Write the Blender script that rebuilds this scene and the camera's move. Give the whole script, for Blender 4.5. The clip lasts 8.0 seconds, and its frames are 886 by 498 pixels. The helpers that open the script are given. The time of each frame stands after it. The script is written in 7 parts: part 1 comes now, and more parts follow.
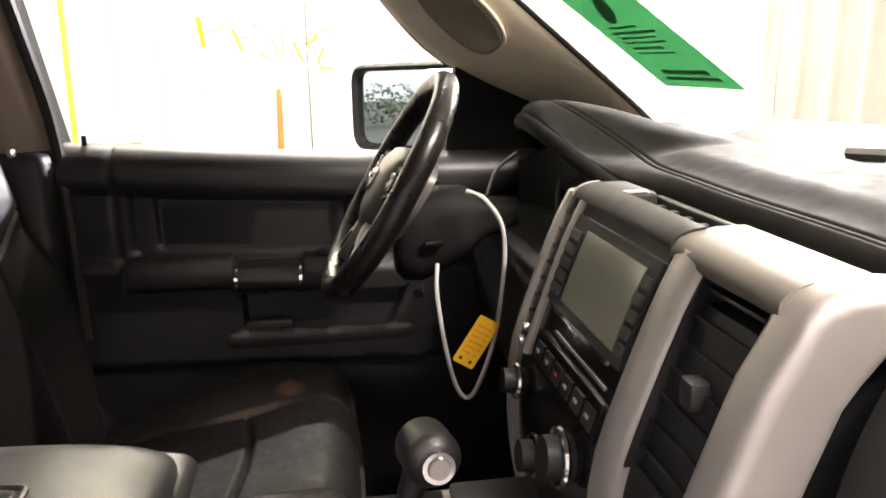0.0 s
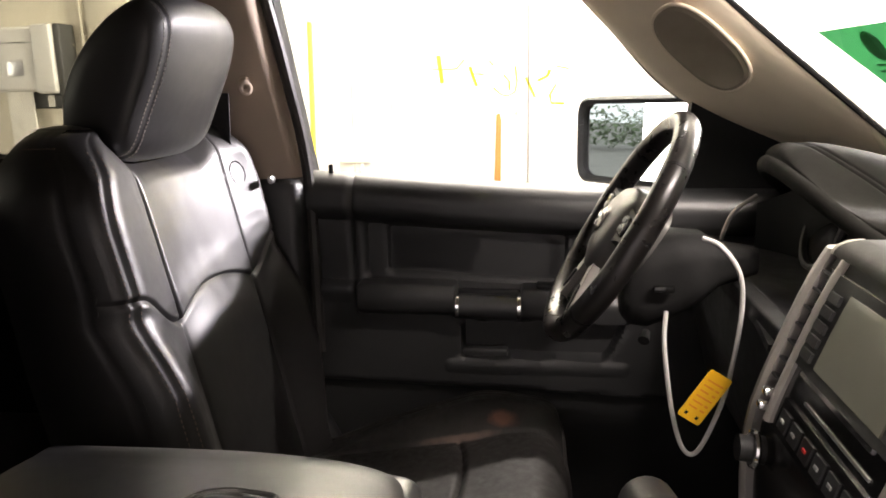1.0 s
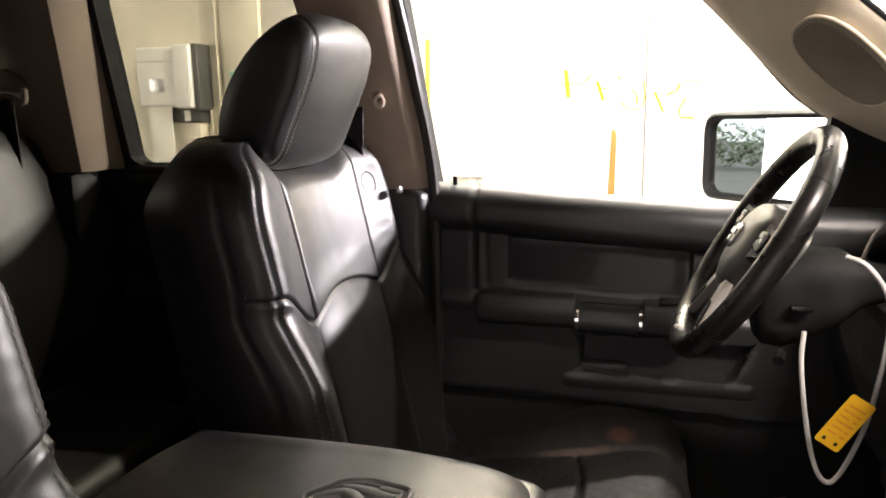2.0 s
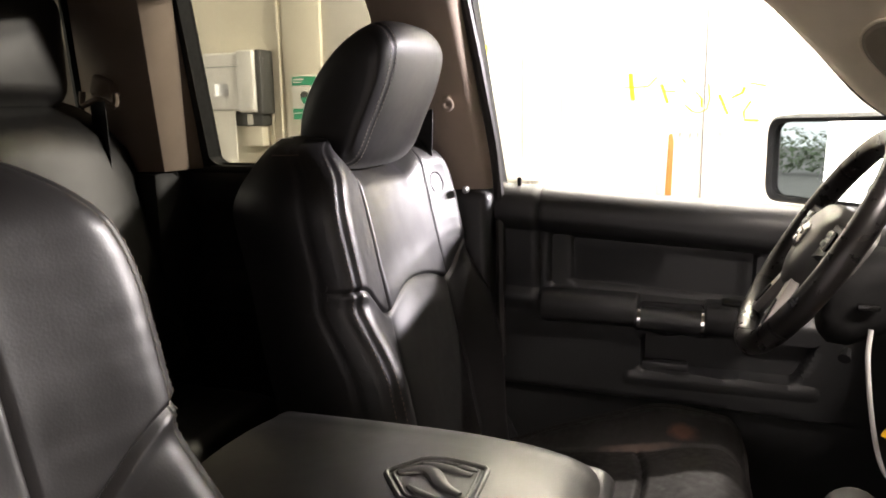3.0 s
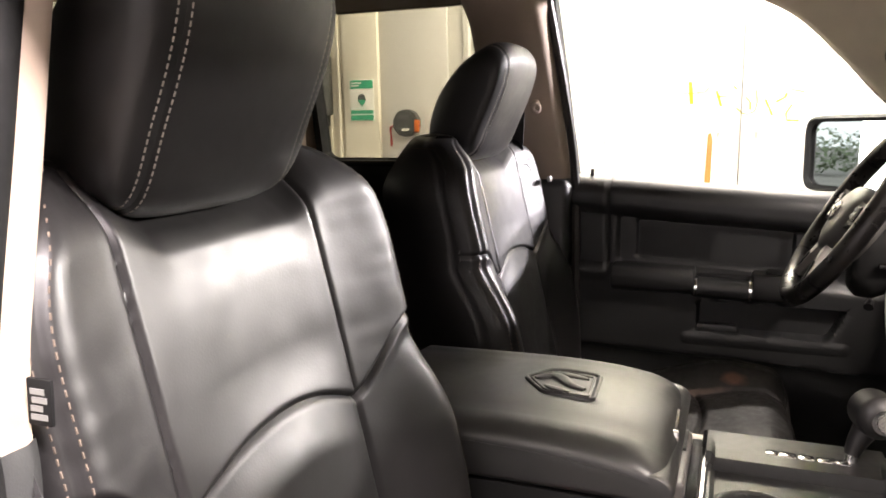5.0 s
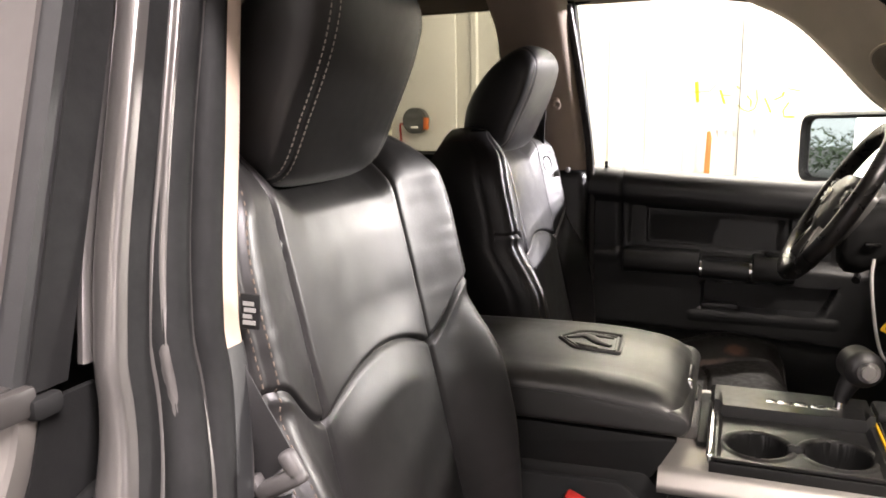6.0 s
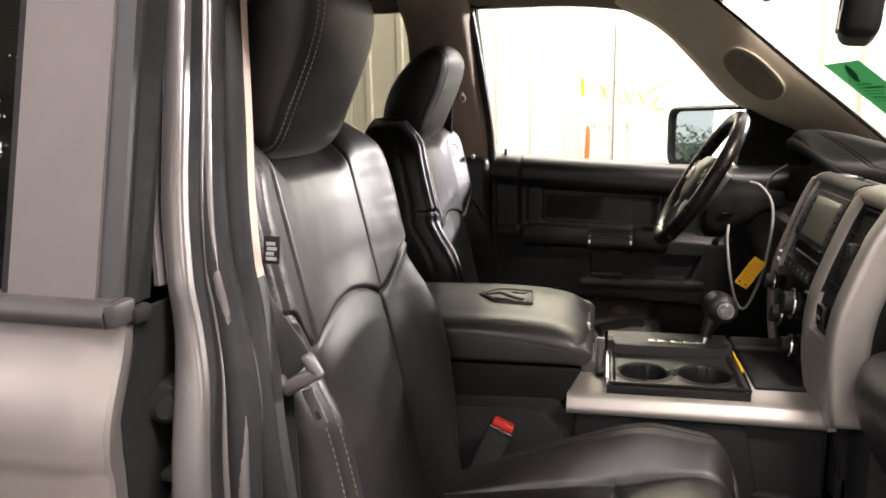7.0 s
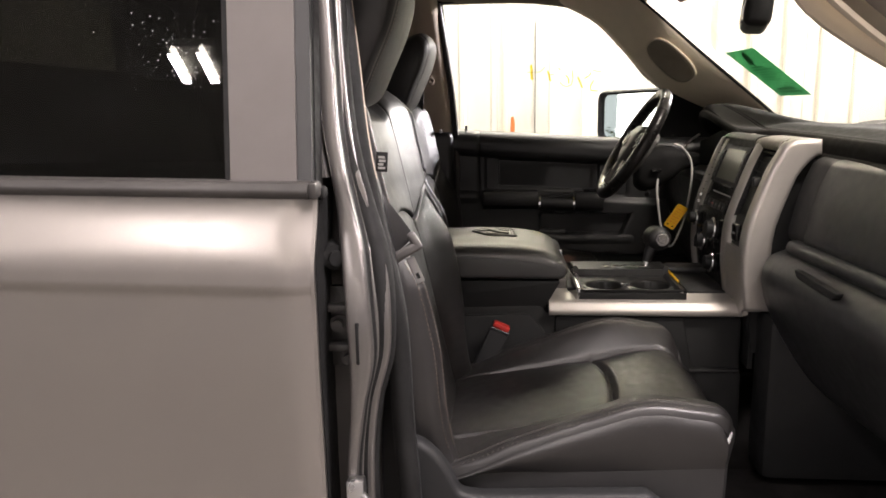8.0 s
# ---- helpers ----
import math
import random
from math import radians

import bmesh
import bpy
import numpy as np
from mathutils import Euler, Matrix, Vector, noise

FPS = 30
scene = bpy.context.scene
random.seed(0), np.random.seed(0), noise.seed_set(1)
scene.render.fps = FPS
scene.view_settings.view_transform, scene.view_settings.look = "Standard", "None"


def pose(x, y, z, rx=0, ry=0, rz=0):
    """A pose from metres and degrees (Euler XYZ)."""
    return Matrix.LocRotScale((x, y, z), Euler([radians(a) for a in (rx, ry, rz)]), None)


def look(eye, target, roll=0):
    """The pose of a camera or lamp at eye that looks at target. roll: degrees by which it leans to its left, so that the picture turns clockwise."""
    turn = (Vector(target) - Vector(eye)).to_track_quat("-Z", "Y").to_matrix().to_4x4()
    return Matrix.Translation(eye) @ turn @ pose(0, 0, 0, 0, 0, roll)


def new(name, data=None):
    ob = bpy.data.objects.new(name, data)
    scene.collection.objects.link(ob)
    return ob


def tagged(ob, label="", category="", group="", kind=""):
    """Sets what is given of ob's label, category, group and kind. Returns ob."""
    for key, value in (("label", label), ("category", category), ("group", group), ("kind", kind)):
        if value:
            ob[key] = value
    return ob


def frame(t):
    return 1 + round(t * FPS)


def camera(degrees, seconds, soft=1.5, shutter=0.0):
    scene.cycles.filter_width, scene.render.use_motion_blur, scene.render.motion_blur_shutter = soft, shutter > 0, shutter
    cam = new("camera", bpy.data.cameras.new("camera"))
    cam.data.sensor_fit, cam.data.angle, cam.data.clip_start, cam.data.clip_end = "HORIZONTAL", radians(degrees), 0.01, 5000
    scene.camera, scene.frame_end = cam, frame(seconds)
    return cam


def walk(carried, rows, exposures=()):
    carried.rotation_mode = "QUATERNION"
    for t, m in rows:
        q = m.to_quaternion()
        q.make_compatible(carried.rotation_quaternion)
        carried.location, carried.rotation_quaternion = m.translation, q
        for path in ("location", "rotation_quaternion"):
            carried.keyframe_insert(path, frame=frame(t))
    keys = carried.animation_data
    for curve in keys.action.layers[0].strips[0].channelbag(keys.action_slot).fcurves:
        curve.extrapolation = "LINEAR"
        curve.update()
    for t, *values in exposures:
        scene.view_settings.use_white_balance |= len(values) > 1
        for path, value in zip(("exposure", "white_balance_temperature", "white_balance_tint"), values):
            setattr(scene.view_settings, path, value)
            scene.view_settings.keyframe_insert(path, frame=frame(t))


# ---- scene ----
cam = camera(61.4, 8.0, soft=1.75)
PATH = [
    (0, (0.436, -0.6, 1.491), (0.718, 1.319, 1.003), -0.9),
    (0.5, (0.421, -0.587, 1.509), (0.408, 1.36, 1.05), -1.0),
    (1, (0.406, -0.594, 1.518), (0.148, 1.342, 1.09), -1.1),
    (1.5, (0.388, -0.607, 1.516), (-0.035, 1.307, 1.121), -1.0),
    (3, (0.362, -0.679, 1.511), (-0.295, 1.175, 1.144), -1.0),
    (3.5, (0.345, -0.735, 1.52), (-0.357, 1.102, 1.154), -0.9),
    (4, (0.329, -0.828, 1.53), (-0.388, 1.003, 1.166), -1.0),
    (4.5, (0.327, -0.914, 1.522), (-0.392, 0.916, 1.157), -1.1),
    (5.8, (0.327, -1.165, 1.515), (-0.401, 0.662, 1.154), -1.2),
    (6, (0.313, -1.199, 1.513), (-0.399, 0.634, 1.147), -1.0),
    (6.5, (0.315, -1.308, 1.512), (-0.316, 0.554, 1.145), -1.0),
    (7, (0.291, -1.413, 1.499), (-0.128, 0.506, 1.124), -0.9),
    (7.5, (0.217, -1.595, 1.447), (-0.042, 0.352, 1.074), -0.9),
    (8, (0.143, -1.803, 1.434), (-0.029, 0.154, 1.062), -0.9),
]
EXPOSURES = [(t, stops, kelvin, tint) for t, stops, kelvin, tint in ((0.0, 0.74, 6800, 16), (1.5, 0.92, 6800, 16), (3.0, 0.74, 6800, 16), (4.5, 0.90, 6800, 16), (6.0, 0.48, 6750, 15), (6.5, 0.32, 6750, 15), (7.0, 0.14, 6750, 15), (8.0, -0.12, 6800, 14))]
walk(cam, [(t, look(eye, target, roll)) for t, eye, target, roll in PATH], EXPOSURES)

# ceiling lights, the first seen reflected, the rest unseen and added: x, y, z, length, watts, direction
LAMPS = [
    (-1.83, -3.6, 4.0, 0.28, 80, "y"),
    (2.3, -1.7, 4.1, 2.4, 440, "x"),
    (0.4, -2.3, 4.1, 1.8, 70, "x"),
    (-5.2, -4.4, 4.1, 1.6, 120, "x"),
]
# unseen strip lights high up that wash a wall, the last added as fill: x, y, z, length, watts, side of the wall
WALL_LAMPS = [
    (0.3, 2.75, 4.0, 1.6, 300, 1),
    (2.8, 2.95, 4.0, 1.4, 50, 1),
    (0.0, -5.2, 4.0, 3.0, 60, -1),
]
# unseen twin lamp added for seat glare, ahead of the driver's side, tilted to the truck: place, aim, length, watts
SEAT_GLARE_LAMP = ((3.15, 3.1, 2.48), (-0.05, -0.1, 1.28), 0.6, 350)
# daylight at the open garage door behind the truck
DOOR_WATTS = 200

# ---- world and light ----
world = bpy.data.worlds.new("world")
scene.world = world
world.use_nodes = True
world.node_tree.nodes["Background"].inputs[0].default_value = (0.86, 0.95, 0.97, 1)
world.node_tree.nodes["Background"].inputs[1].default_value = 1.0


# ---- materials ----
def mat(name, color, rough=0.5, metal=0.0, spec=0.5, coat=0.0, coat_rough=0.1, vary=0.12, vary_scale=6.0,
        bump=0.0, bump_scale=400.0, bump_dist=0.001, grain="noise", rough_vary=0.1, spots=0.0):
    m = bpy.data.materials.new(name)
    m.use_nodes = True
    nt = m.node_tree
    b = nt.nodes["Principled BSDF"]
    b.inputs["Base Color"].default_value = (*color, 1)
    b.inputs["Roughness"].default_value = rough
    b.inputs["Metallic"].default_value = metal
    b.inputs["Specular IOR Level"].default_value = spec
    b.inputs["Coat Weight"].default_value = coat
    b.inputs["Coat Roughness"].default_value = coat_rough
    tc = nt.nodes.new("ShaderNodeTexCoord")
    if vary > 0:
        n1 = nt.nodes.new("ShaderNodeTexNoise")
        n1.inputs["Scale"].default_value = vary_scale
        n1.inputs["Detail"].default_value = 5
        nt.links.new(tc.outputs["Object"], n1.inputs["Vector"])
        ramp = nt.nodes.new("ShaderNodeMapRange")
        ramp.inputs["From Min"].default_value, ramp.inputs["From Max"].default_value = 0.3, 0.7
        ramp.inputs["To Min"].default_value, ramp.inputs["To Max"].default_value = 1 - vary, 1 + vary
        nt.links.new(n1.outputs["Fac"], ramp.inputs["Value"])
        mix = nt.nodes.new("ShaderNodeVectorMath")
        mix.operation = "SCALE"
        mix.inputs[0].default_value = color
        nt.links.new(ramp.outputs[0], mix.inputs["Scale"])
        nt.links.new(mix.outputs[0], b.inputs["Base Color"])
        n2 = nt.nodes.new("ShaderNodeTexNoise")
        n2.inputs["Scale"].default_value = vary_scale * 7
        n2.inputs["Detail"].default_value = 4
        nt.links.new(tc.outputs["Object"], n2.inputs["Vector"])
        r2 = nt.nodes.new("ShaderNodeMapRange")
        r2.inputs["From Min"].default_value, r2.inputs["From Max"].default_value = 0.3, 0.7
        r2.inputs["To Min"].default_value = max(0.02, rough * (1 - rough_vary))
        r2.inputs["To Max"].default_value = min(1, rough * (1 + rough_vary))
        nt.links.new(n2.outputs["Fac"], r2.inputs["Value"])
        nt.links.new(r2.outputs[0], b.inputs["Roughness"])
    if bump > 0:
        if grain == "voronoi":
            g = nt.nodes.new("ShaderNodeTexVoronoi")
            g.feature = "F1"
            out = g.outputs["Distance"]
        else:
            g = nt.nodes.new("ShaderNodeTexNoise")
            g.inputs["Detail"].default_value = 3
            out = g.outputs["Fac"]
        g.inputs["Scale"].default_value = bump_scale
        nt.links.new(tc.outputs["Object"], g.inputs["Vector"])
        bp = nt.nodes.new("ShaderNodeBump")
        bp.inputs["Strength"].default_value = bump
        bp.inputs["Distance"].default_value = bump_dist
        nt.links.new(out, bp.inputs["Height"])
        nt.links.new(bp.outputs[0], b.inputs["Normal"])
    return m


def glass_mat(name, tint, gloss_rough=0.0, gloss=0.03):
    m = bpy.data.materials.new(name)
    m.use_nodes = True
    nt = m.node_tree
    nt.nodes.clear()
    out = nt.nodes.new("ShaderNodeOutputMaterial")
    tr = nt.nodes.new("ShaderNodeBsdfTransparent")
    tr.inputs[0].default_value = (*tint, 1)
    gl = nt.nodes.new("ShaderNodeBsdfGlossy")
    gl.inputs["Roughness"].default_value = gloss_rough
    lw = nt.nodes.new("ShaderNodeLayerWeight")
    lw.inputs["Blend"].default_value = 0.5
    pw = nt.nodes.new("ShaderNodeMath")
    pw.operation, pw.inputs[1].default_value = "POWER", 5.0
    nt.links.new(lw.outputs["Facing"], pw.inputs[0])
    fr = nt.nodes.new("ShaderNodeMath")
    fr.operation, fr.inputs[1].default_value, fr.inputs[2].default_value = "MULTIPLY_ADD", 0.5, gloss
    nt.links.new(pw.outputs[0], fr.inputs[0])
    mix = nt.nodes.new("ShaderNodeMixShader")
    nt.links.new(fr.outputs[0], mix.inputs[0])
    nt.links.new(tr.outputs[0], mix.inputs[1])
    nt.links.new(gl.outputs[0], mix.inputs[2])
    nt.links.new(mix.outputs[0], out.inputs[0])
    return m


def film_mat(name, color):
    """Thin printed film: as much light passes as is thrown back."""
    m = bpy.data.materials.new(name)
    m.use_nodes = True
    nt = m.node_tree
    nt.nodes.clear()
    out = nt.nodes.new("ShaderNodeOutputMaterial")
    a, b = nt.nodes.new("ShaderNodeBsdfDiffuse"), nt.nodes.new("ShaderNodeBsdfTranslucent")
    a.inputs[0].default_value = b.inputs[0].default_value = (*color, 1)
    mix = nt.nodes.new("ShaderNodeMixShader")
    nt.links.new(a.outputs[0], mix.inputs[1])
    nt.links.new(b.outputs[0], mix.inputs[2])
    nt.links.new(mix.outputs[0], out.inputs[0])
    return m


def glow_mat(name, color, strength):
    m = bpy.data.materials.new(name)
    m.use_nodes = True
    b = m.node_tree.nodes["Principled BSDF"]
    b.inputs["Base Color"].default_value = (*color, 1)
    b.inputs["Emission Color"].default_value = (*color, 1)
    b.inputs["Emission Strength"].default_value = strength
    return m


LEATHER = mat("black_leather", (0.0115, 0.0106, 0.0106), 0.44, spec=0.68, vary=0.15, vary_scale=9, bump=0.09, bump_scale=420, bump_dist=0.0006, grain="voronoi", rough_vary=0.07)
LEATHER_SMOOTH = mat("smooth_black_leather", (0.0115, 0.0106, 0.0108), 0.46, spec=0.6, vary=0.15, vary_scale=8, bump=0.07, bump_scale=500, bump_dist=0.0005, grain="voronoi", rough_vary=0.06)
LID_VINYL = mat("lid_vinyl", (0.028, 0.0275, 0.0275), 0.40, spec=1.0, vary=0.12, vary_scale=8, bump=0.06, bump_scale=500, bump_dist=0.0005, grain="voronoi", rough_vary=0.06)
LEATHER_WORN = mat("worn_black_leather", (0.014, 0.0125, 0.0115), 0.62, spec=0.3, vary=0.3, vary_scale=11, bump=0.45, bump_scale=420, bump_dist=0.0006, grain="voronoi", rough_vary=0.2)


def add_patch(m, spot, size, tint):
    """A worn patch with a ragged rim at a place of the thing."""
    nt = m.node_tree
    b = nt.nodes["Principled BSDF"]
    tc = nt.nodes.new("ShaderNodeTexCoord")
    ns = nt.nodes.new("ShaderNodeTexNoise")
    ns.inputs["Scale"].default_value = 60
    nt.links.new(tc.outputs["Object"], ns.inputs["Vector"])
    mp = nt.nodes.new("ShaderNodeMapping")
    mp.vector_type = "TEXTURE"
    mp.inputs["Location"].default_value, mp.inputs["Scale"].default_value = spot, size
    nt.links.new(tc.outputs["Object"], mp.inputs["Vector"])
    ln = nt.nodes.new("ShaderNodeVectorMath")
    ln.operation = "LENGTH"
    nt.links.new(mp.outputs[0], ln.inputs[0])
    ad = nt.nodes.new("ShaderNodeMath")
    ad.operation = "ADD"
    nt.links.new(ln.outputs["Value"], ad.inputs[0])
    nt.links.new(ns.outputs["Fac"], ad.inputs[1])
    rg = nt.nodes.new("ShaderNodeMapRange")
    rg.inputs["From Min"].default_value, rg.inputs["From Max"].default_value = 1.0, 1.7
    rg.inputs["To Min"].default_value, rg.inputs["To Max"].default_value = 1.0, 0.0
    nt.links.new(ad.outputs[0], rg.inputs["Value"])
    mx = nt.nodes.new("ShaderNodeMix")
    mx.data_type = "RGBA"
    old = b.inputs["Base Color"].links[0].from_socket
    nt.links.new(rg.outputs[0], mx.inputs[0])
    nt.links.new(old, mx.inputs[6])
    mx.inputs[7].default_value = (*tint, 1)
    nt.links.new(mx.outputs[2], b.inputs["Base Color"])


add_patch(LEATHER_WORN, (0.345, 0.640, 0.94), (0.026, 0.015, 0.05), (0.12, 0.055, 0.038))
add_patch(LEATHER_WORN, (0.27, 0.622, 0.90), (0.08, 0.004, 0.05), (0.08, 0.055, 0.045))
PAD = mat("dash_pad", (0.0115, 0.0108, 0.0098), 0.72, spec=0.06, vary=0.12, vary_scale=7, bump=0.3, bump_scale=700, bump_dist=0.0006)
SHELL = mat("dark_seat_shell", (0.017, 0.0165, 0.0168), 0.6, vary=0.15, bump=0.2, bump_scale=700)
THREAD_DIM = mat("tan_thread", (0.14, 0.108, 0.084), 0.8, vary=0.1)
THREAD_DARK = mat("dark_thread", (0.055, 0.048, 0.042), 0.8, vary=0.1)
THREAD = mat("grey_thread", (0.28, 0.255, 0.225), 0.8, vary=0.1)
PLASTIC = mat("black_grained_plastic", (0.0212, 0.0216, 0.0222), 0.42, spec=0.55, vary=0.12, vary_scale=7, bump=0.3, bump_scale=900, bump_dist=0.0005, rough_vary=0.12)
PLASTIC_DARK = mat("dark_plastic", (0.0142, 0.0145, 0.0150), 0.55, spec=0.25, vary=0.12, bump=0.15, bump_scale=800)
PLASTIC_GREY = mat("charcoal_plastic", (0.018, 0.0180, 0.0183), 0.5, spec=0.45, vary=0.1, bump=0.25, bump_scale=900, bump_dist=0.0005)
GLOSS_BLACK = mat("gloss_black_plastic", (0.007, 0.007, 0.007), 0.16, spec=0.5, vary=0.05)
SILVER = mat("satin_silver_plastic", (0.44, 0.415, 0.39), 0.48, metal=0.75, vary=0.05, vary_scale=10, bump=0.05, bump_scale=1500, rough_vary=0.08)
# SILVER darkened for the crown, to hold down the glare on its top
SILVER_DIMMED = mat("dimmed_silver_plastic", (0.19, 0.175, 0.155), 0.6, metal=0.5, spec=0.3, vary=0.05, vary_scale=10, bump=0.05, bump_scale=1500)
SATIN_GREY = mat("satin_grey_plastic", (0.022, 0.0215, 0.021), 0.55, spec=0.12, vary=0.06, bump=0.05, bump_scale=1500)
CHROME = mat("chrome", (0.85, 0.85, 0.85), 0.08, metal=1.0, vary=0)
STEEL = mat("bare_steel", (0.6, 0.6, 0.6), 0.3, metal=1.0, vary=0.1)
# one beige trim: rear and door pillars darkened for the shade they stand in
BEIGE_SHADED = mat("shaded_beige_trim", (0.30, 0.235, 0.185), 0.75, spec=0.3, vary=0.08, vary_scale=10, bump=0.2, bump_scale=1200)
BEIGE_DIMMED = mat("dimmed_rosy_beige_trim", (0.46, 0.37, 0.295), 0.75, spec=0.3, vary=0.06, vary_scale=12, bump=0.2, bump_scale=1200)
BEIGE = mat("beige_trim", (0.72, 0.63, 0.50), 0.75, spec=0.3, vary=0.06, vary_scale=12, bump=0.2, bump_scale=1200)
GRILLE = mat("dark_grille_cloth", (0.30, 0.26, 0.205), 0.85, spec=0.2, vary=0.1, vary_scale=20, bump=0.5, bump_scale=1800)
RIM_LEATHER = mat("wheel_leather", (0.016, 0.0145, 0.014), 0.30, spec=0.5, vary=0.15, vary_scale=9, bump=0.1, bump_scale=500, grain="voronoi", rough_vary=0.15)
FOLIAGE = mat("hedge_leaves", (0.11, 0.15, 0.08), 0.7, vary=0.4, vary_scale=2)
HUB_GREY = mat("satin_grey_hub", (0.13, 0.125, 0.12), 0.36, metal=0.3, spec=0.5, vary=0.08, vary_scale=9, bump=0.08, bump_scale=900)
TAUPE = mat("taupe_trim", (0.20, 0.15, 0.115), 0.75, spec=0.3, vary=0.08, vary_scale=12, bump=0.2, bump_scale=1200)
HEADLINER = mat("headliner_fabric", (0.23, 0.20, 0.165), 0.95, spec=0.1, vary=0.08, bump=0.3, bump_scale=1500)
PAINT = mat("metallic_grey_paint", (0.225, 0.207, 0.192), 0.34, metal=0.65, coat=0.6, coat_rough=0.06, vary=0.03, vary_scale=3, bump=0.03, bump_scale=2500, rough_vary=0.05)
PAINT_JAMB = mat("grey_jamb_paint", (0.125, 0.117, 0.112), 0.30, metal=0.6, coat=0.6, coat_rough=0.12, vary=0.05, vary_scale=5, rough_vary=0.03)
# jamb paint darkened for the hinge parts, the hollow's shade put into the colour
HINGE_SHADED = mat("shaded_hinge_paint", (0.04, 0.038, 0.037), 0.4, metal=0.4, vary=0.15, vary_scale=20)
APPLIQUE = mat("grey_pillar_applique", (0.080, 0.071, 0.067), 0.5, metal=0.2, vary=0.04, bump=0.05, bump_scale=1500)
RUBBER = mat("black_rubber", (0.011, 0.011, 0.011), 0.7, spec=0.15, vary=0.2, vary_scale=14, bump=0.15, bump_scale=300)
RUBBER_GREY = mat("grey_dusty_rubber", (0.040, 0.037, 0.035), 0.45, spec=0.35, vary=0.2, vary_scale=14)
CUP_BLACK = mat("black_cup_tray_plastic", (0.009, 0.009, 0.009), 0.38, spec=0.4, vary=0.1, vary_scale=12)
CARPET = mat("black_carpet", (0.019, 0.0182, 0.0178), 0.98, spec=0.1, vary=0.25, vary_scale=30, bump=0.8, bump_scale=600, bump_dist=0.003)
WEBBING = mat("black_webbing", (0.02, 0.019, 0.0195), 0.6, vary=0.1, bump=0.4, bump_scale=900)
WEB_GREY = mat("grey_plastic_latch", (0.085, 0.080, 0.078), 0.45, vary=0.1, bump=0.1, bump_scale=900)
RED = mat("red_button", (0.36, 0.02, 0.015), 0.4, vary=0.05)
WHITE_CABLE = mat("white_cable", (0.55, 0.54, 0.52), 0.5, vary=0.05)
YELLOW_TAG = mat("yellow_tag", (0.85, 0.47, 0.01), 0.5, vary=0.04)
TAG_INK = mat("red_tag_ink", (0.75, 0.26, 0.02), 0.6, vary=0.0)
GREEN_CARD = film_mat("green_card", (0.20, 0.52, 0.31))
GREEN_INK = film_mat("dark_green_ink", (0.145, 0.40, 0.23))
# the screen's grey is a bright reflection put into its base colour
SCREEN = mat("screen_reflection_grey", (0.22, 0.225, 0.185), 0.15, spec=0.6, vary=0.03)
LABEL_WHITE = mat("label_print", (0.22, 0.22, 0.21), 0.7, vary=0.0)
MIRROR = mat("mirror_silver", (0.85, 0.87, 0.88), 0.015, metal=1.0, vary=0)
GLASS = glass_mat("clear_window_glass", (0.93, 0.95, 0.93))
GLASS_SCREEN = glass_mat("tinted_windshield_glass", (0.875, 0.875, 0.83))
# same privacy glass as GLASS_DARK, darkened so the cab behind it stays dim
GLASS_DIMMED = glass_mat("dimmed_privacy_glass", (0.17, 0.17, 0.165), gloss=0.03)
GLASS_DARK = glass_mat("privacy_glass", (0.52, 0.52, 0.47), gloss=0.03)
WALL_PANEL = mat("cream_wall_panel", (0.625, 0.60, 0.54), 0.55, spec=0.4, vary=0.06, vary_scale=1.3, bump=0.05, bump_scale=40)
WALL_PLAIN = mat("grey_painted_block", (0.27, 0.265, 0.268), 0.7, vary=0.08, vary_scale=2, bump=0.1, bump_scale=30)
WALL_TRIM = mat("cream_wall_trim", (0.70, 0.655, 0.53), 0.6, vary=0.08, vary_scale=2)
CONCRETE = mat("concrete_floor", (0.17, 0.158, 0.142), 0.7, vary=0.2, vary_scale=1.5, bump=0.3, bump_scale=60, bump_dist=0.002)
CEIL = mat("ceiling_paint", (0.6, 0.585, 0.55), 0.8, vary=0.05)
WHITE_PLASTIC = mat("white_plastic", (0.74, 0.73, 0.68), 0.4, vary=0.04)
GREY_PLASTIC = mat("dark_grey_plastic", (0.07, 0.07, 0.065), 0.45, vary=0.1)
YELLOW_PAINT = mat("yellow_paint", (0.85, 0.62, 0.02), 0.5, vary=0.1)
YELLOW_CHALK = glass_mat("yellow_window_marker", (0.90, 0.83, 0.24), 0.5, 0.01)
ORANGE = mat("orange_stake", (0.50, 0.11, 0.015), 0.6, vary=0.15)
PAPER = mat("white_paper", (0.78, 0.76, 0.68), 0.7, vary=0.03)
SIGN_GREEN = mat("sign_green", (0.03, 0.33, 0.16), 0.5, vary=0.03)
TUBE = glow_mat("lamp_tube", (1.0, 0.94, 0.86), 45.0)
EMBLEM = mat("pewter_emblem", (0.5, 0.49, 0.47), 0.25, metal=0.9, vary=0.05)
WIPER = mat("wiper_grey", (0.05, 0.05, 0.05), 0.5, vary=0.1)


# ---- mesh helpers ----
def smooth(a, b, x):
    t = min(1.0, max(0.0, (x - a) / (b - a)))
    return t * t * (3 - 2 * t)


def finish(bm, name, material, angle=35):
    me = bpy.data.meshes.new(name)
    bm.normal_update()
    bm.to_mesh(me)
    bm.free()
    me.materials.append(material)
    me.polygons.foreach_set("use_smooth", [True] * len(me.polygons))
    me.set_sharp_from_angle(angle=radians(angle))
    return me


def part(name, bm, material, parent, label="", angle=35, kind=""):
    ob = new(name, finish(bm, name, material, angle))
    ob.parent = parent
    return tagged(ob, label, kind=kind)


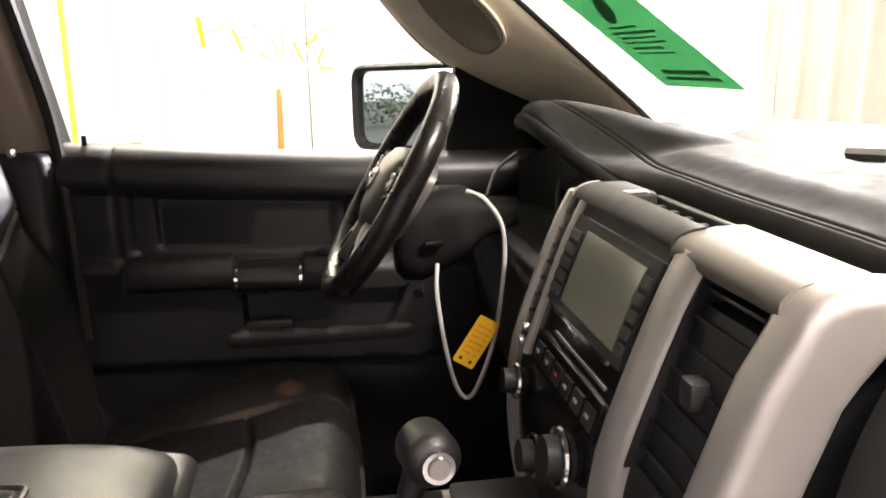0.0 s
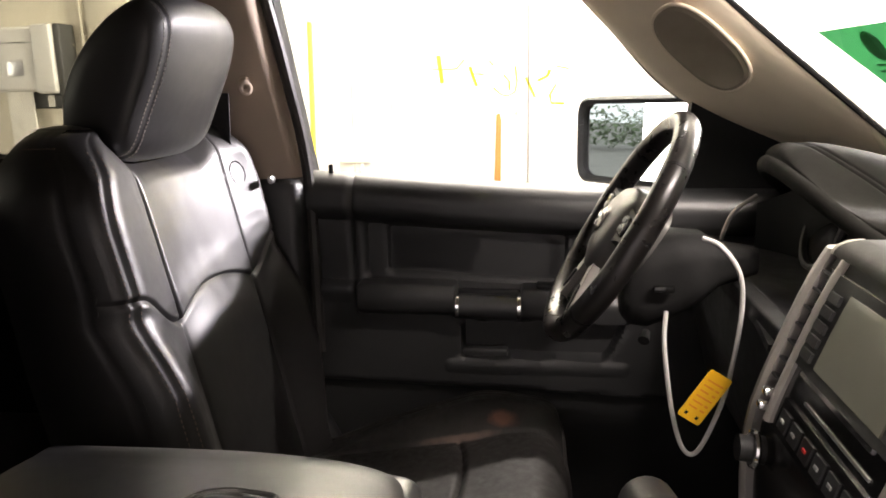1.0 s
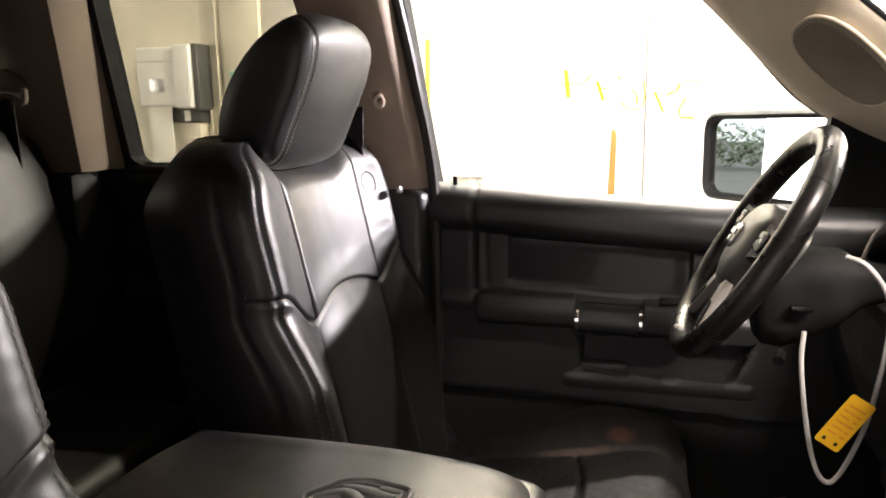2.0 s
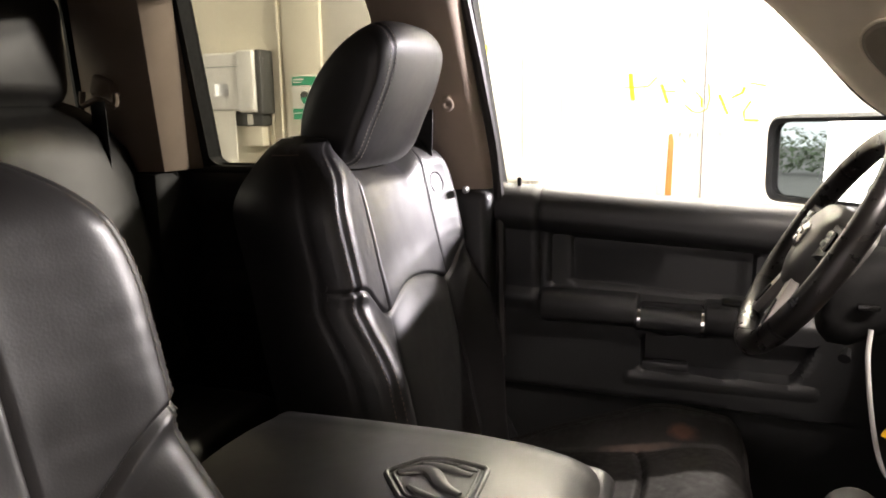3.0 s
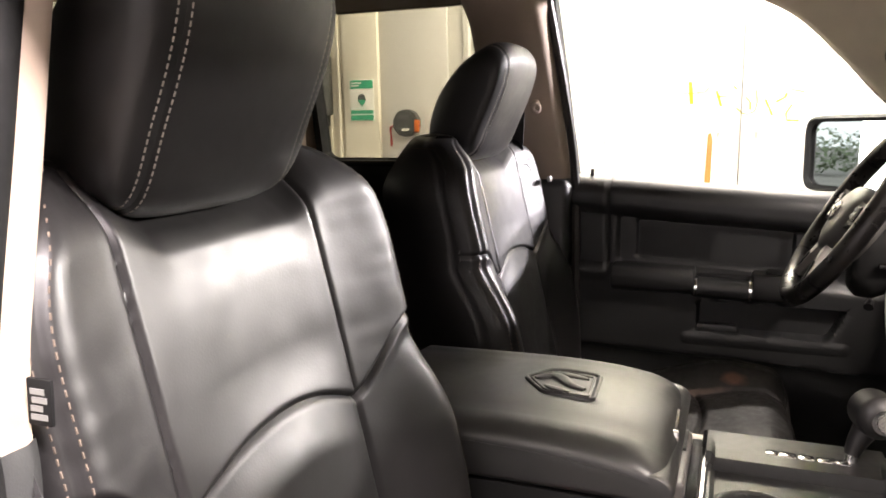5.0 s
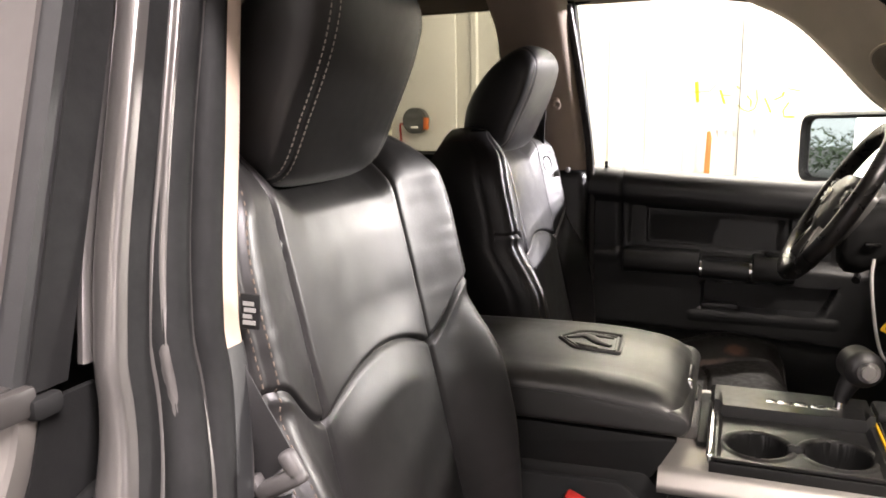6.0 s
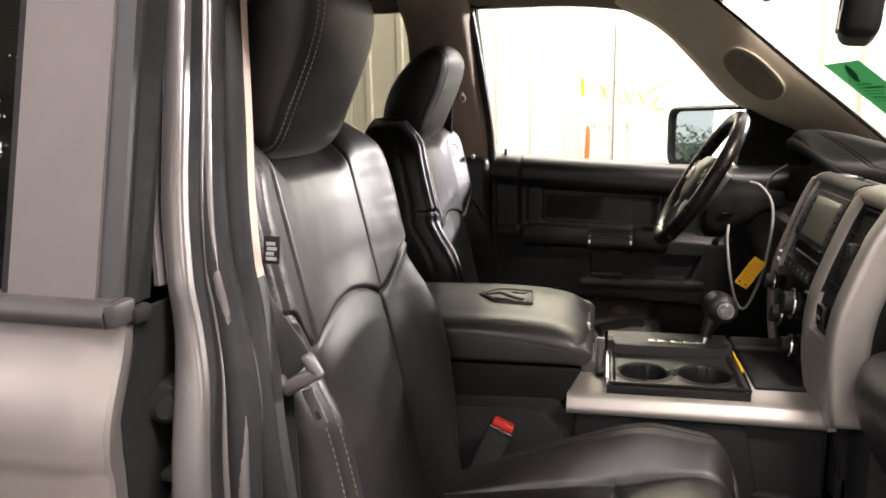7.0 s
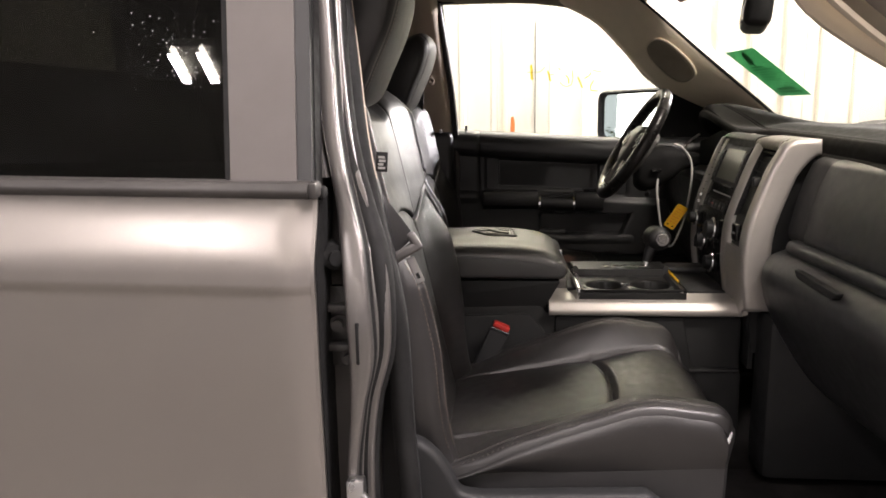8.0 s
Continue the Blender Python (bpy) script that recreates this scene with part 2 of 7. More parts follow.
def thing(name, label, category, at=(0, 0, 0), group="", kind=""):
    ob = new(name)
    ob.location = at
    ob.empty_display_size = 0.05
    return tagged(ob, label, category, group, kind)


def solid(name, bm, material, label, category, group="", kind="", angle=35):
    return tagged(new(name, finish(bm, name, material, angle)), label, category, group, kind)


def box(bm, lo, hi, bevel=0.0, seg=2, m=None):
    c = [(a + b) / 2 for a, b in zip(lo, hi)]
    s = [abs(b - a) for a, b in zip(lo, hi)]
    r = bmesh.ops.create_cube(bm, size=1.0)
    bmesh.ops.transform(bm, matrix=Matrix.Translation(c) @ Matrix.Diagonal((*s, 1)), verts=r["verts"])
    vs = r["verts"]
    if bevel > 0:
        es = list({e for v in vs for e in v.link_edges})
        out = bmesh.ops.bevel(bm, geom=es, offset=min(bevel, min(s) * 0.49), segments=seg, profile=0.5, affect="EDGES")
        vs = list({v for f in out["faces"] for v in f.verts} | {v for v in vs if v.is_valid})
    if m is not None:
        bmesh.ops.transform(bm, matrix=m, verts=vs)
    return bm


def slab(lo, hi, bevel=0.0, seg=2, m=None):
    return box(bmesh.new(), lo, hi, bevel, seg, m)


def lift(axis, a, b, c):
    """A point whose flat place is (a, b), at c along the axis."""
    return {"x": (c, a, b), "y": (a, c, b), "z": (a, b, c)}[axis]


def prism(outline, axis, c0, c1, bevel=0.0, seg=2, bm=None, m=None):
    """A flat outline pushed along an axis, with rounded rims."""
    bm = bm or bmesh.new()
    lo = [bm.verts.new(lift(axis, a, b, c0)) for a, b in outline]
    hi = [bm.verts.new(lift(axis, a, b, c1)) for a, b in outline]
    n = len(outline)
    fs = [bm.faces.new(lo[::-1]), bm.faces.new(hi)]
    for i in range(n):
        fs.append(bm.faces.new((lo[i], lo[(i + 1) % n], hi[(i + 1) % n], hi[i])))
    bmesh.ops.recalc_face_normals(bm, faces=fs)
    vs = lo + hi
    if bevel > 0:
        rims = [e for f in fs[:2] for e in f.edges]
        out = bmesh.ops.bevel(bm, geom=rims, offset=bevel, segments=seg, profile=0.5, affect="EDGES", clamp_overlap=True)
        vs = list({v for f in out["faces"] for v in f.verts} | {v for v in vs if v.is_valid})
    if m is not None:
        bmesh.ops.transform(bm, matrix=m, verts=[v for v in vs if v.is_valid])
    return bm


def spline(pts, n):
    """n points along a smooth curve through pts."""
    p = [Vector(q) for q in pts]
    p = [p[0] * 2 - p[1]] + p + [p[-1] * 2 - p[-2]]
    out = []
    k = len(p) - 3
    for i in range(n):
        t = i / (n - 1) * k
        j = min(int(t), k - 1)
        t -= j
        a, b, c, d = p[j:j + 4]
        out.append(0.5 * ((2 * b) + (c - a) * t + (2 * a - 5 * b + 4 * c - d) * t * t + (3 * b - a - 3 * c + d) * t ** 3))
    return out


def rounded(pts, r, n=5):
    """A flat outline with its corners rounded; r is one radius or one for each corner."""
    out = []
    k = len(pts)
    for i in range(k):
        p, a, b = Vector(pts[i]), Vector(pts[i - 1]), Vector(pts[(i + 1) % k])
        ri = r[i] if isinstance(r, (list, tuple)) else r
        da, db = (a - p), (b - p)
        ri = min(ri, da.length * 0.48, db.length * 0.48)
        if ri <= 1e-5:
            out.append(tuple(p))
            continue
        s, e = p + da.normalized() * ri, p + db.normalized() * ri
        for j in range(n + 1):
            t = j / n
            q = s * (1 - t) ** 2 + p * 2 * t * (1 - t) + e * t * t
            out.append(tuple(q))
    return out


def tube(pts, r, sides=10, bm=None, flat=1.0, caps=True):
    """A round (or flattened) rod along points; r may be a list."""
    bm = bm or bmesh.new()
    pts = [Vector(p) for p in pts]
    rings = []
    up = Vector((0, 0, 1))
    prev = None
    for i, p in enumerate(pts):
        d = (pts[min(i + 1, len(pts) - 1)] - pts[max(i - 1, 0)]).normalized()
        if prev is None:
            a = d.cross(up if abs(d.dot(up)) < 0.95 else Vector((1, 0, 0))).normalized()
        else:
            a = (prev - d * prev.dot(d)).normalized()
        prev = a
        b = d.cross(a)
        ri = r[i] if isinstance(r, (list, tuple)) else r
        rings.append([bm.verts.new(p + (a * math.cos(2 * math.pi * k / sides) + b * math.sin(2 * math.pi * k / sides) * flat) * ri) for k in range(sides)])
    for q, s in zip(rings, rings[1:]):
        for k in range(sides):
            bm.faces.new((q[k], q[(k + 1) % sides], s[(k + 1) % sides], s[k]))
    if caps:
        bm.faces.new(rings[0][::-1])
        bm.faces.new(rings[-1])
    return bm


def loft(rings, closed=True, caps=True, bm=None):
    """Faces between rings of equally many points."""
    bm = bm or bmesh.new()
    vs = [[bm.verts.new(p) for p in ring] for ring in rings]
    n = len(rings[0])
    for a, b in zip(vs, vs[1:]):
        for k in range(n if closed else n - 1):
            bm.faces.new((a[k], a[(k + 1) % n], b[(k + 1) % n], b[k]))
    if caps and closed:
        bm.faces.new(vs[0][::-1])
        bm.faces.new(vs[-1])
    bmesh.ops.recalc_face_normals(bm, faces=bm.faces[:])
    return bm


def sheet(f, nu, nv, thick=0.0, bm=None):
    """A grid f(u, v), u and v from 0 to 1, with a thickness along its normals."""
    bm = bm or bmesh.new()
    g = [[bm.verts.new(f(i / nu, j / nv)) for j in range(nv + 1)] for i in range(nu + 1)]
    fs = []
    for i in range(nu):
        for j in range(nv):
            fs.append(bm.faces.new((g[i][j], g[i + 1][j], g[i + 1][j + 1], g[i][j + 1])))
    if thick:
        bm.normal_update()
        r = bmesh.ops.solidify(bm, geom=fs, thickness=thick)
    return bm


def disc(bm, c, r, axis, depth, sides=24, r2=None):
    """A drum centred at c, along a direction."""
    q = Vector(axis).normalized().to_track_quat("Z", "Y").to_matrix().to_4x4()
    bmesh.ops.create_cone(bm, cap_ends=True, segments=sides, radius1=r, radius2=r if r2 is None else r2, depth=depth, matrix=Matrix.Translation(c) @ q)
    return bm


def ringed(bm, c, r, w, axis, sides=40, minor=10, squash=1.0):
    """A torus round an axis."""
    q = Vector(axis).normalized().to_track_quat("Z", "Y").to_matrix()
    rows = []
    for i in range(sides):
        a = 2 * math.pi * i / sides
        row = []
        for j in range(minor):
            b = 2 * math.pi * j / minor
            p = Vector(((r + w * math.cos(b)) * math.cos(a), (r + w * math.cos(b)) * math.sin(a), w * squash * math.sin(b)))
            row.append(bm.verts.new(Vector(c) + q @ p))
        rows.append(row)
    for i in range(sides):
        for j in range(minor):
            bm.faces.new((rows[i][j], rows[(i + 1) % sides][j], rows[(i + 1) % sides][(j + 1) % minor], rows[i][(j + 1) % minor]))
    return bm


def stitches(pairs, length=0.005, r=0.0009, bm=None):
    """Short threads at (place, direction, normal)."""
    bm = bm or bmesh.new()
    for p, d, n in pairs:
        d, n = Vector(d).normalized(), Vector(n).normalized()
        s = d.cross(n).normalized()
        p = Vector(p) + n * r * 0.5
        a = [bm.verts.new(p + d * x * length / 2 + s * y * r + n * z * r * 0.8) for x, y, z in
             ((-1, -1, 0), (-1, 1, 0), (-.6, 0, 1), (1, -1, 0), (1, 1, 0), (.6, 0, 1))]
        for f in ((0, 3, 5, 2), (1, 2, 5, 4), (0, 2, 1), (3, 4, 5)):
            bm.faces.new([a[k] for k in f])
    return bm


# ---- the garage ----
WY = 3.55
floor = solid("floor", slab((-7, -6, -0.15), (9, WY, 0.0)), CONCRETE, "grey stained concrete garage floor", "floor", kind="structure")
ceiling = solid("ceiling", slab((-7, -6, 4.6), (9, WY, 4.75)), CEIL, "pale painted garage ceiling", "ceiling", kind="structure")
for nm, lo, hi in (("wall_east", (9, -6, 0), (9.2, WY, 4.6)), ("wall_south", (-7, -6.2, 0), (9, -6, 4.6))):
    solid(nm, slab(lo, hi), WALL_PLAIN, "plain grey garage wall", "wall", kind="structure")

# the wall behind the truck, with an open door to daylight
west = solid("wall_west", slab((-7.2, 3.3, 0), (-7, WY, 4.6)), WALL_PLAIN, "plain grey garage wall with open door", "wall", kind="structure")
part("wall_piece", slab((-7.2, -6, 0), (-7, -1.8, 4.6)), WALL_PLAIN, west)
part("lintel", slab((-7.2, -1.8, 3.3), (-7, 3.3, 4.6)), WALL_PLAIN, west)
solid("ground", slab((-60, -40, -0.2), (-7, 40, -0.02)), CONCRETE, "grey concrete yard outside the open door", "ground", kind="structure")
day = bpy.data.lights.new("door_daylight", "AREA")
day.shape, day.size, day.size_y, day.energy, day.color = "RECTANGLE", 3.1, 3.2, DOOR_WATTS, (1.0, 0.975, 0.96)
new("door_daylight", day).matrix_world = look((-7.05, -0.2, 1.65), (0.0, -0.2, 1.5))

rng = random.Random(11)
bm = bmesh.new()
for k in range(9000):
    h = rng.random()
    c = Vector((-24 + rng.gauss(0, 0.9), rng.uniform(-12, 16), 0.1 + 1.35 * h * (0.85 + 0.15 * math.sin(0.004 * k))))
    a, b = rng.uniform(0, 6.28), rng.uniform(-1, 1)
    u, w = Vector((math.cos(a), math.sin(a), b)).normalized() * rng.uniform(0.04, 0.11), Vector((-math.sin(a), math.cos(a), rng.uniform(-1, 1))).normalized() * rng.uniform(0.03, 0.08)
    bm.faces.new([bm.verts.new(c + u), bm.verts.new(c + w), bm.verts.new(c - u), bm.verts.new(c - w)])
solid("hedge", bm, FOLIAGE, "green leafy hedge beyond the yard", "hedge", kind="stuff")

# the ribbed metal wall beyond the driver's side
wall = solid("wall_north", slab((-7, WY + 0.045, 0), (9, WY + 0.2, 4.6)), WALL_PANEL, "cream ribbed metal panel garage wall with screws", "wall", kind="structure")


def wall_panel(x0, x1):
    """One metal sheet with upright ribs."""
    prof = [(x0 + 0.002, 0.0)]
    ribs = []
    x = x0 + 0.12
    while x < x1 - 0.06:
        ribs.append(x)
        x += 0.225
    for r in ribs:
        prof += [(r - 0.028, 0.0), (r - 0.016, -0.016), (r + 0.016, -0.016), (r + 0.028, 0.0)]
    prof += [(x1 - 0.002, 0.0)]
    rings = [[(a, WY + 0.03 + d, z) for a, d in prof] for z in (0.0, 1.2, 2.4, 4.6)]
    bm = loft(rings, closed=False, caps=False)
    for f in bm.faces:
        if f.normal.y > 0:
            f.normal_flip()
    return bm


for x0, x1 in ((-1.42, 0.335), (0.335, 1.24), (1.24, 2.15), (2.15, 3.06), (3.06, 3.97), (3.97, 4.88), (4.88, 5.8), (5.8, 6.7), (6.7, 7.6)):
    part("panel", wall_panel(x0, x1), WALL_PANEL, wall)
for x in (-1.1, -0.65, -0.2, 0.22, 0.27, 0.31, 0.42, 0.64, 0.9, 1.12, 1.35, 1.6, 1.82, 2.05):
    bm = bmesh.new()
    disc(bm, (x, WY + 0.024, 1.365), 0.008, (0, 1, 0), 0.012, 10)
    part("screw", bm, STEEL, wall)
part("panel_edge", slab((0.333, WY + 0.008, 0), (0.338, WY + 0.029, 2.0)), GREY_PLASTIC, wall, "dark edge where two sheets lap")
# flat boards behind the truck's rear
part("board", slab((-7, WY + 0.012, 0), (-2.16, WY + 0.03, 4.6)), WALL_TRIM, wall, "plain tan wall board")
part("post", slab((-2.16, WY - 0.03, 0), (-1.90, WY + 0.03, 4.6), 0.006), WALL_TRIM, wall, "cream flat steel post")
part("post", slab((-1.90, WY + 0.0, 0), (-1.42, WY + 0.03, 4.6), 0.006), WALL_PANEL, wall)
part("post", slab((0.105, WY - 0.005, 0), (0.14, WY + 0.02, 4.6), 0.004), WALL_TRIM, wall)
part("board", slab((-2.75, WY - 0.005, 0.0), (-2.16, WY + 0.012, 1.19), 0.004), WALL_TRIM, wall)
part("conduit", tube([(-2.27, WY - 0.012, 0.0), (-2.27, WY - 0.012, 1.78), (-2.26, WY - 0.012, 1.79)], 0.008, 8), WALL_TRIM, wall)
part("conduit", tube([(-2.20, WY - 0.014, 0.0), (-2.20, WY - 0.014, 4.5)], 0.013, 8), WALL_TRIM, wall)
part("outlet_box", slab((-0.72, WY - 0.01, 1.10), (-0.55, WY + 0.03, 1.17), 0.004), PAPER, wall)

# things that stand or hang against it
bm = bmesh.new()
tube(spline([(-0.845, WY - 0.16, 0.012), (-0.836, WY - 0.15, 0.9), (-0.820, WY - 0.14, 1.86)], 12), 0.022, 10, bm, flat=0.6)
solid("marker_pole", bm, YELLOW_PAINT, "yellow painted pole leaning on the wall", "pole")
bm = bmesh.new()
prism([(0.122, 0.012), (0.174, 0.012), (0.194, 1.33), (0.184, 1.37), (0.166, 1.36)], "y", WY - 0.09, WY - 0.06, 0.004, 2, bm)
solid("wooden_stake", bm, ORANGE, "orange painted wooden stake leaning on the wall", "stake")

disp = thing("towel_dispenser", "white plastic paper towel dispenser with dark grey side on the wall", "dispenser", (-2.6, WY, 1.5))


def at_disp(lo, hi, b=0.01):
    return slab([a - o for a, o in zip(lo, (-2.6, WY, 1.5))], [a - o for a, o in zip(hi, (-2.6, WY, 1.5))], b, 3)


part("housing", at_disp((-2.69, WY - 0.15, 1.525), (-2.41, WY + 0.012, 1.885), 0.022), WHITE_PLASTIC, disp)
part("side_housing", at_disp((-2.425, WY - 0.165, 1.515), (-2.302, WY + 0.012, 1.895), 0.016), WHITE_PLASTIC, disp, "proud white lock panel")
part("lid_groove", at_disp((-2.68, WY - 0.152, 1.796), (-2.43, WY - 0.146, 1.800), 0.001), GREY_PLASTIC, disp)
part("side_cover", at_disp((-2.303, WY - 0.14, 1.50), (-2.262, WY + 0.012, 1.898), 0.012), GREY_PLASTIC, disp, "dark grey side cover")
part("window", at_disp((-2.596, WY - 0.153, 1.617), (-2.495, WY - 0.145, 1.696), 0.003), STEEL, disp, "small grey sight window")
part("lock", at_disp((-2.352, WY - 0.171, 1.549), (-2.336, WY - 0.160, 1.565), 0.003), STEEL, disp)
part("lower_cover", at_disp((-2.66, WY - 0.10, 1.43), (-2.29, WY + 0.012, 1.53), 0.012), GREY_PLASTIC, disp, "dark grey lower cover")
part("towel_tray", at_disp((-2.46, WY - 0.085, 1.30), (-2.31, WY + 0.012, 1.432), 0.008), WALL_TRIM, disp)
part("paper_towel", at_disp((-2.63, WY - 0.135, 1.14), (-2.47, WY - 0.125, 1.53), 0.002), PAPER, disp, "hanging white paper towel")
part("label", at_disp((-2.40, WY - 0.106, 1.44), (-2.362, WY - 0.098, 1.505), 0.0), PAPER, disp)

sign = thing("wall_sign", "white safety notice with green bands screwed to post", "sign", (-2.02, WY - 0.03, 1.6))
part("plate", slab((-0.088, -0.008, -0.135), (0.088, 0.0, 0.135), 0.002), PAPER, sign)
part("band", slab((-0.084, -0.011, 0.075), (0.084, -0.006, 0.130)), SIGN_GREEN, sign, "green heading band")
part("band", slab((-0.084, -0.011, -0.132), (0.084, -0.006, -0.098)), SIGN_GREEN, sign, "green foot band")
part("band", slab((-0.084, -0.011, -0.090), (0.084, -0.006, -0.066)), SIGN_GREEN, sign)
for z in (0.112, 0.094):
    part("writing_bar", slab((-0.074, -0.0135, z - 0.004), (0.0 if z > 0.1 else -0.02, -0.009, z + 0.004)), PAPER, sign)
bm = bmesh.new()
disc(bm, (0.0, -0.009, 0.012), 0.028, (0, 1, 0), 0.004, 20)
part("symbol", bm, GREY_PLASTIC, sign)
bm = prism([(-0.032, 0.0), (0.032, 0.0), (0.0, -0.045)], "y", -0.0125, -0.007)
part("symbol", bm, SIGN_GREEN, sign)

reel = thing("cord_reel", "round black cord reel hung on the wall", "reel", (-1.70, WY - 0.05, 1.445))
bm = bmesh.new()
disc(bm, (0, 0.03, 0), 0.088, (0, 1, 0), 0.1, 32)
bmesh.ops.bevel(bm, geom=[e for e in bm.edges if e.calc_length() < 0.03], offset=0.012, segments=2, affect="EDGES")
part("drum", bm, GREY_PLASTIC, reel)
part("label", slab((-0.045, -0.026, 0.012), (0.03, -0.02, 0.048), 0.002), WEB_GREY, reel)
part("label", slab((-0.02, -0.026, -0.05), (0.03, -0.02, -0.035), 0.002), PAPER, reel)
part("plug", slab((0.07, -0.03, -0.06), (0.1, 0.01, 0.02), 0.008), ORANGE, reel, "orange plug")
part("cord", tube(spline([(-0.09, 0.0, -0.02), (-0.12, 0.02, -0.03), (-0.115, 0.02, -0.1), (-0.12, 0.03, -0.15)], 14), 0.008, 8), RED, reel, "short red cord end")


# ceiling lights
def ceiling_light(x, y, z, length, watts, along="x", width=0.3):
    t = thing("ceiling_light", "white twin tube ceiling light, some added unseen, switched on", "lamp", (x, y, z), "garage ceiling lights")
    lx, ly = (length / 2, width / 2) if along == "x" else (width / 2, length / 2)
    part("housing", slab((-lx - 0.02, -ly, 0.03), (lx + 0.02, ly, 0.09), 0.008), WHITE_PLASTIC, t)
    for s in (-0.5, 0.5):
        o = (0, s * width * 0.62, 0) if along == "x" else (s * width * 0.62, 0, 0)
        a = (-lx, o[1], 0.012) if along == "x" else (o[0], -ly, 0.012)
        b = (lx, o[1], 0.012) if along == "x" else (o[0], ly, 0.012)
        part("tube", tube([a, b], 0.019 if watts else 0.034, 10), TUBE, t, "glowing white tube")
    for s in (-0.6, 0.6):
        part("hanger", tube([(s * lx, s * ly * 0.2, 0.09), (s * lx, s * ly * 0.2, 4.6 - z)], 0.004, 6), STEEL, t)
    if length < 0.4:
        for s in (-0.31, 0.31):
            la = bpy.data.lights.new("strip_lamp", "AREA")
            la.shape, la.size, la.size_y, la.energy, la.color = "RECTANGLE", 0.06, length, watts / 2, (1.0, 0.945, 0.955)
            new("strip_lamp", la).location = (x + s * width, y, z - 0.03)
        return t
    # longer fixtures are unseen, added to light the cab, cushion and jamb
    la = bpy.data.lights.new("added_ceiling_lamp", "AREA")
    la.shape, la.size, la.size_y = "RECTANGLE", (length if along == "x" else width), (width if along == "x" else length)
    la.energy, la.color = watts, (1.0, 0.935, 0.965)
    lo = new("added_ceiling_lamp", la)
    lo.location = (x, y, z - 0.02)
    return t


def wall_light(x, y, z, length, watts, side):
    """A strip light high on a rail, turned to the wall."""
    t = thing("wall_light", "unseen white strip light washing the garage wall, switched on", "lamp", (x, y, z), "garage wall lights")
    part("housing", slab((-length / 2 - 0.02, -0.16 if side > 0 else -0.06, 0.0), (length / 2 + 0.02, 0.06 if side > 0 else 0.16, 0.05), 0.008, 2, pose(0, 0, 0.03, 40 * side, 0, 0)), WHITE_PLASTIC, t)
    part("tube", tube([(-length / 2, 0.0, -0.01), (length / 2, 0.0, -0.01)], 0.019, 10), TUBE, t, "glowing white tube")
    for s in (-0.4, 0.4):
        part("hanger", tube([(s * length, -0.05 * side, 0.02), (s * length, -0.05 * side, 4.6 - z)], 0.004, 6), STEEL, t)
    la = bpy.data.lights.new("wall_lamp", "AREA")
    la.shape, la.size, la.size_y = "RECTANGLE", length, 0.12
    la.energy, la.color = watts, (1.0, 0.965, 0.89)
    lo = new("wall_lamp", la)
    lo.matrix_world = look((x, y + 0.03 * side, z - 0.03), (x, y + 0.8 * side, z - 1.1))
    return t


def seat_glare_light(at, aim, length, watts):
    """Two bare tubes on one tilted panel, an unseen lamp added for seat glare."""
    t = thing("seat_glare_light", "unseen tilted twin tube lamp added to light the seats, switched on", "lamp", at)
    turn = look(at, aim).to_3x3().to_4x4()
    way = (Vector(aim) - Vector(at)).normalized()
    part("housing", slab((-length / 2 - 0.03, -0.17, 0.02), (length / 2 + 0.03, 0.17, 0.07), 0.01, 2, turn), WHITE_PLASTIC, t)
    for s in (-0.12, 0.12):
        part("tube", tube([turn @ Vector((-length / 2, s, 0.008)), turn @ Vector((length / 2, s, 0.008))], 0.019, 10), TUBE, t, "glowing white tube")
        la = bpy.data.lights.new("seat_glare_lamp", "AREA")
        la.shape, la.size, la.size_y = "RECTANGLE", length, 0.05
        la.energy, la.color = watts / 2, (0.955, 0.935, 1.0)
        new("seat_glare_lamp", la).matrix_world = look(Vector(at) + turn @ Vector((0, s, 0)) + way * 0.03, Vector(aim) + turn @ Vector((0, s, 0)))
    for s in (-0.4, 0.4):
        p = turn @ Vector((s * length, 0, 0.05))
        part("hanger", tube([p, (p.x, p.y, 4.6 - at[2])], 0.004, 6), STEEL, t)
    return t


seat_glare_light(*SEAT_GLARE_LAMP)
for x, y, z, ln, w, al in LAMPS:
    ceiling_light(x, y, z, ln, w, al)
for row in WALL_LAMPS:
    wall_light(*row)

# ---- the truck's cab ----
BELT = 1.34          # height of the window sills


def side_y(z):
    """How far the upper cab side stands from the middle: it leans in above the sills."""
    return 0.885 - 0.35 * (z - BELT) if z > BELT else 0.885 + 0.06 * smooth(BELT, 1.15, z) - 0.02 * smooth(0.95, 0.6, z)


body = thing("truck_cab", "grey metallic crew cab of a pickup truck", "truck", (0, 0, 0))
# floor pan, firewall, back wall, roof
part("floor_pan", slab((-1.13, -0.86, 0.50), (1.25, 0.86, 0.58), 0.01), PAINT_JAMB, body)
part("carpet", slab((-1.10, -0.80, 0.58), (1.2, 0.80, 0.62), 0.01), CARPET, body, "black cabin carpet")
part("transmission_tunnel", prism(rounded([(-0.2, 0.60), (-0.15, 0.74), (0.15, 0.74), (0.2, 0.60)], 0.05), "x", -1.06, 1.15), CARPET, body)
part("firewall", slab((1.16, -0.86, 0.50), (1.22, 0.86, 1.22), 0.01), PLASTIC_DARK, body)
part("back_wall", slab((-1.16, -0.86, 0.50), (-1.10, 0.86, 1.40), 0.01), PLASTIC_DARK, body)


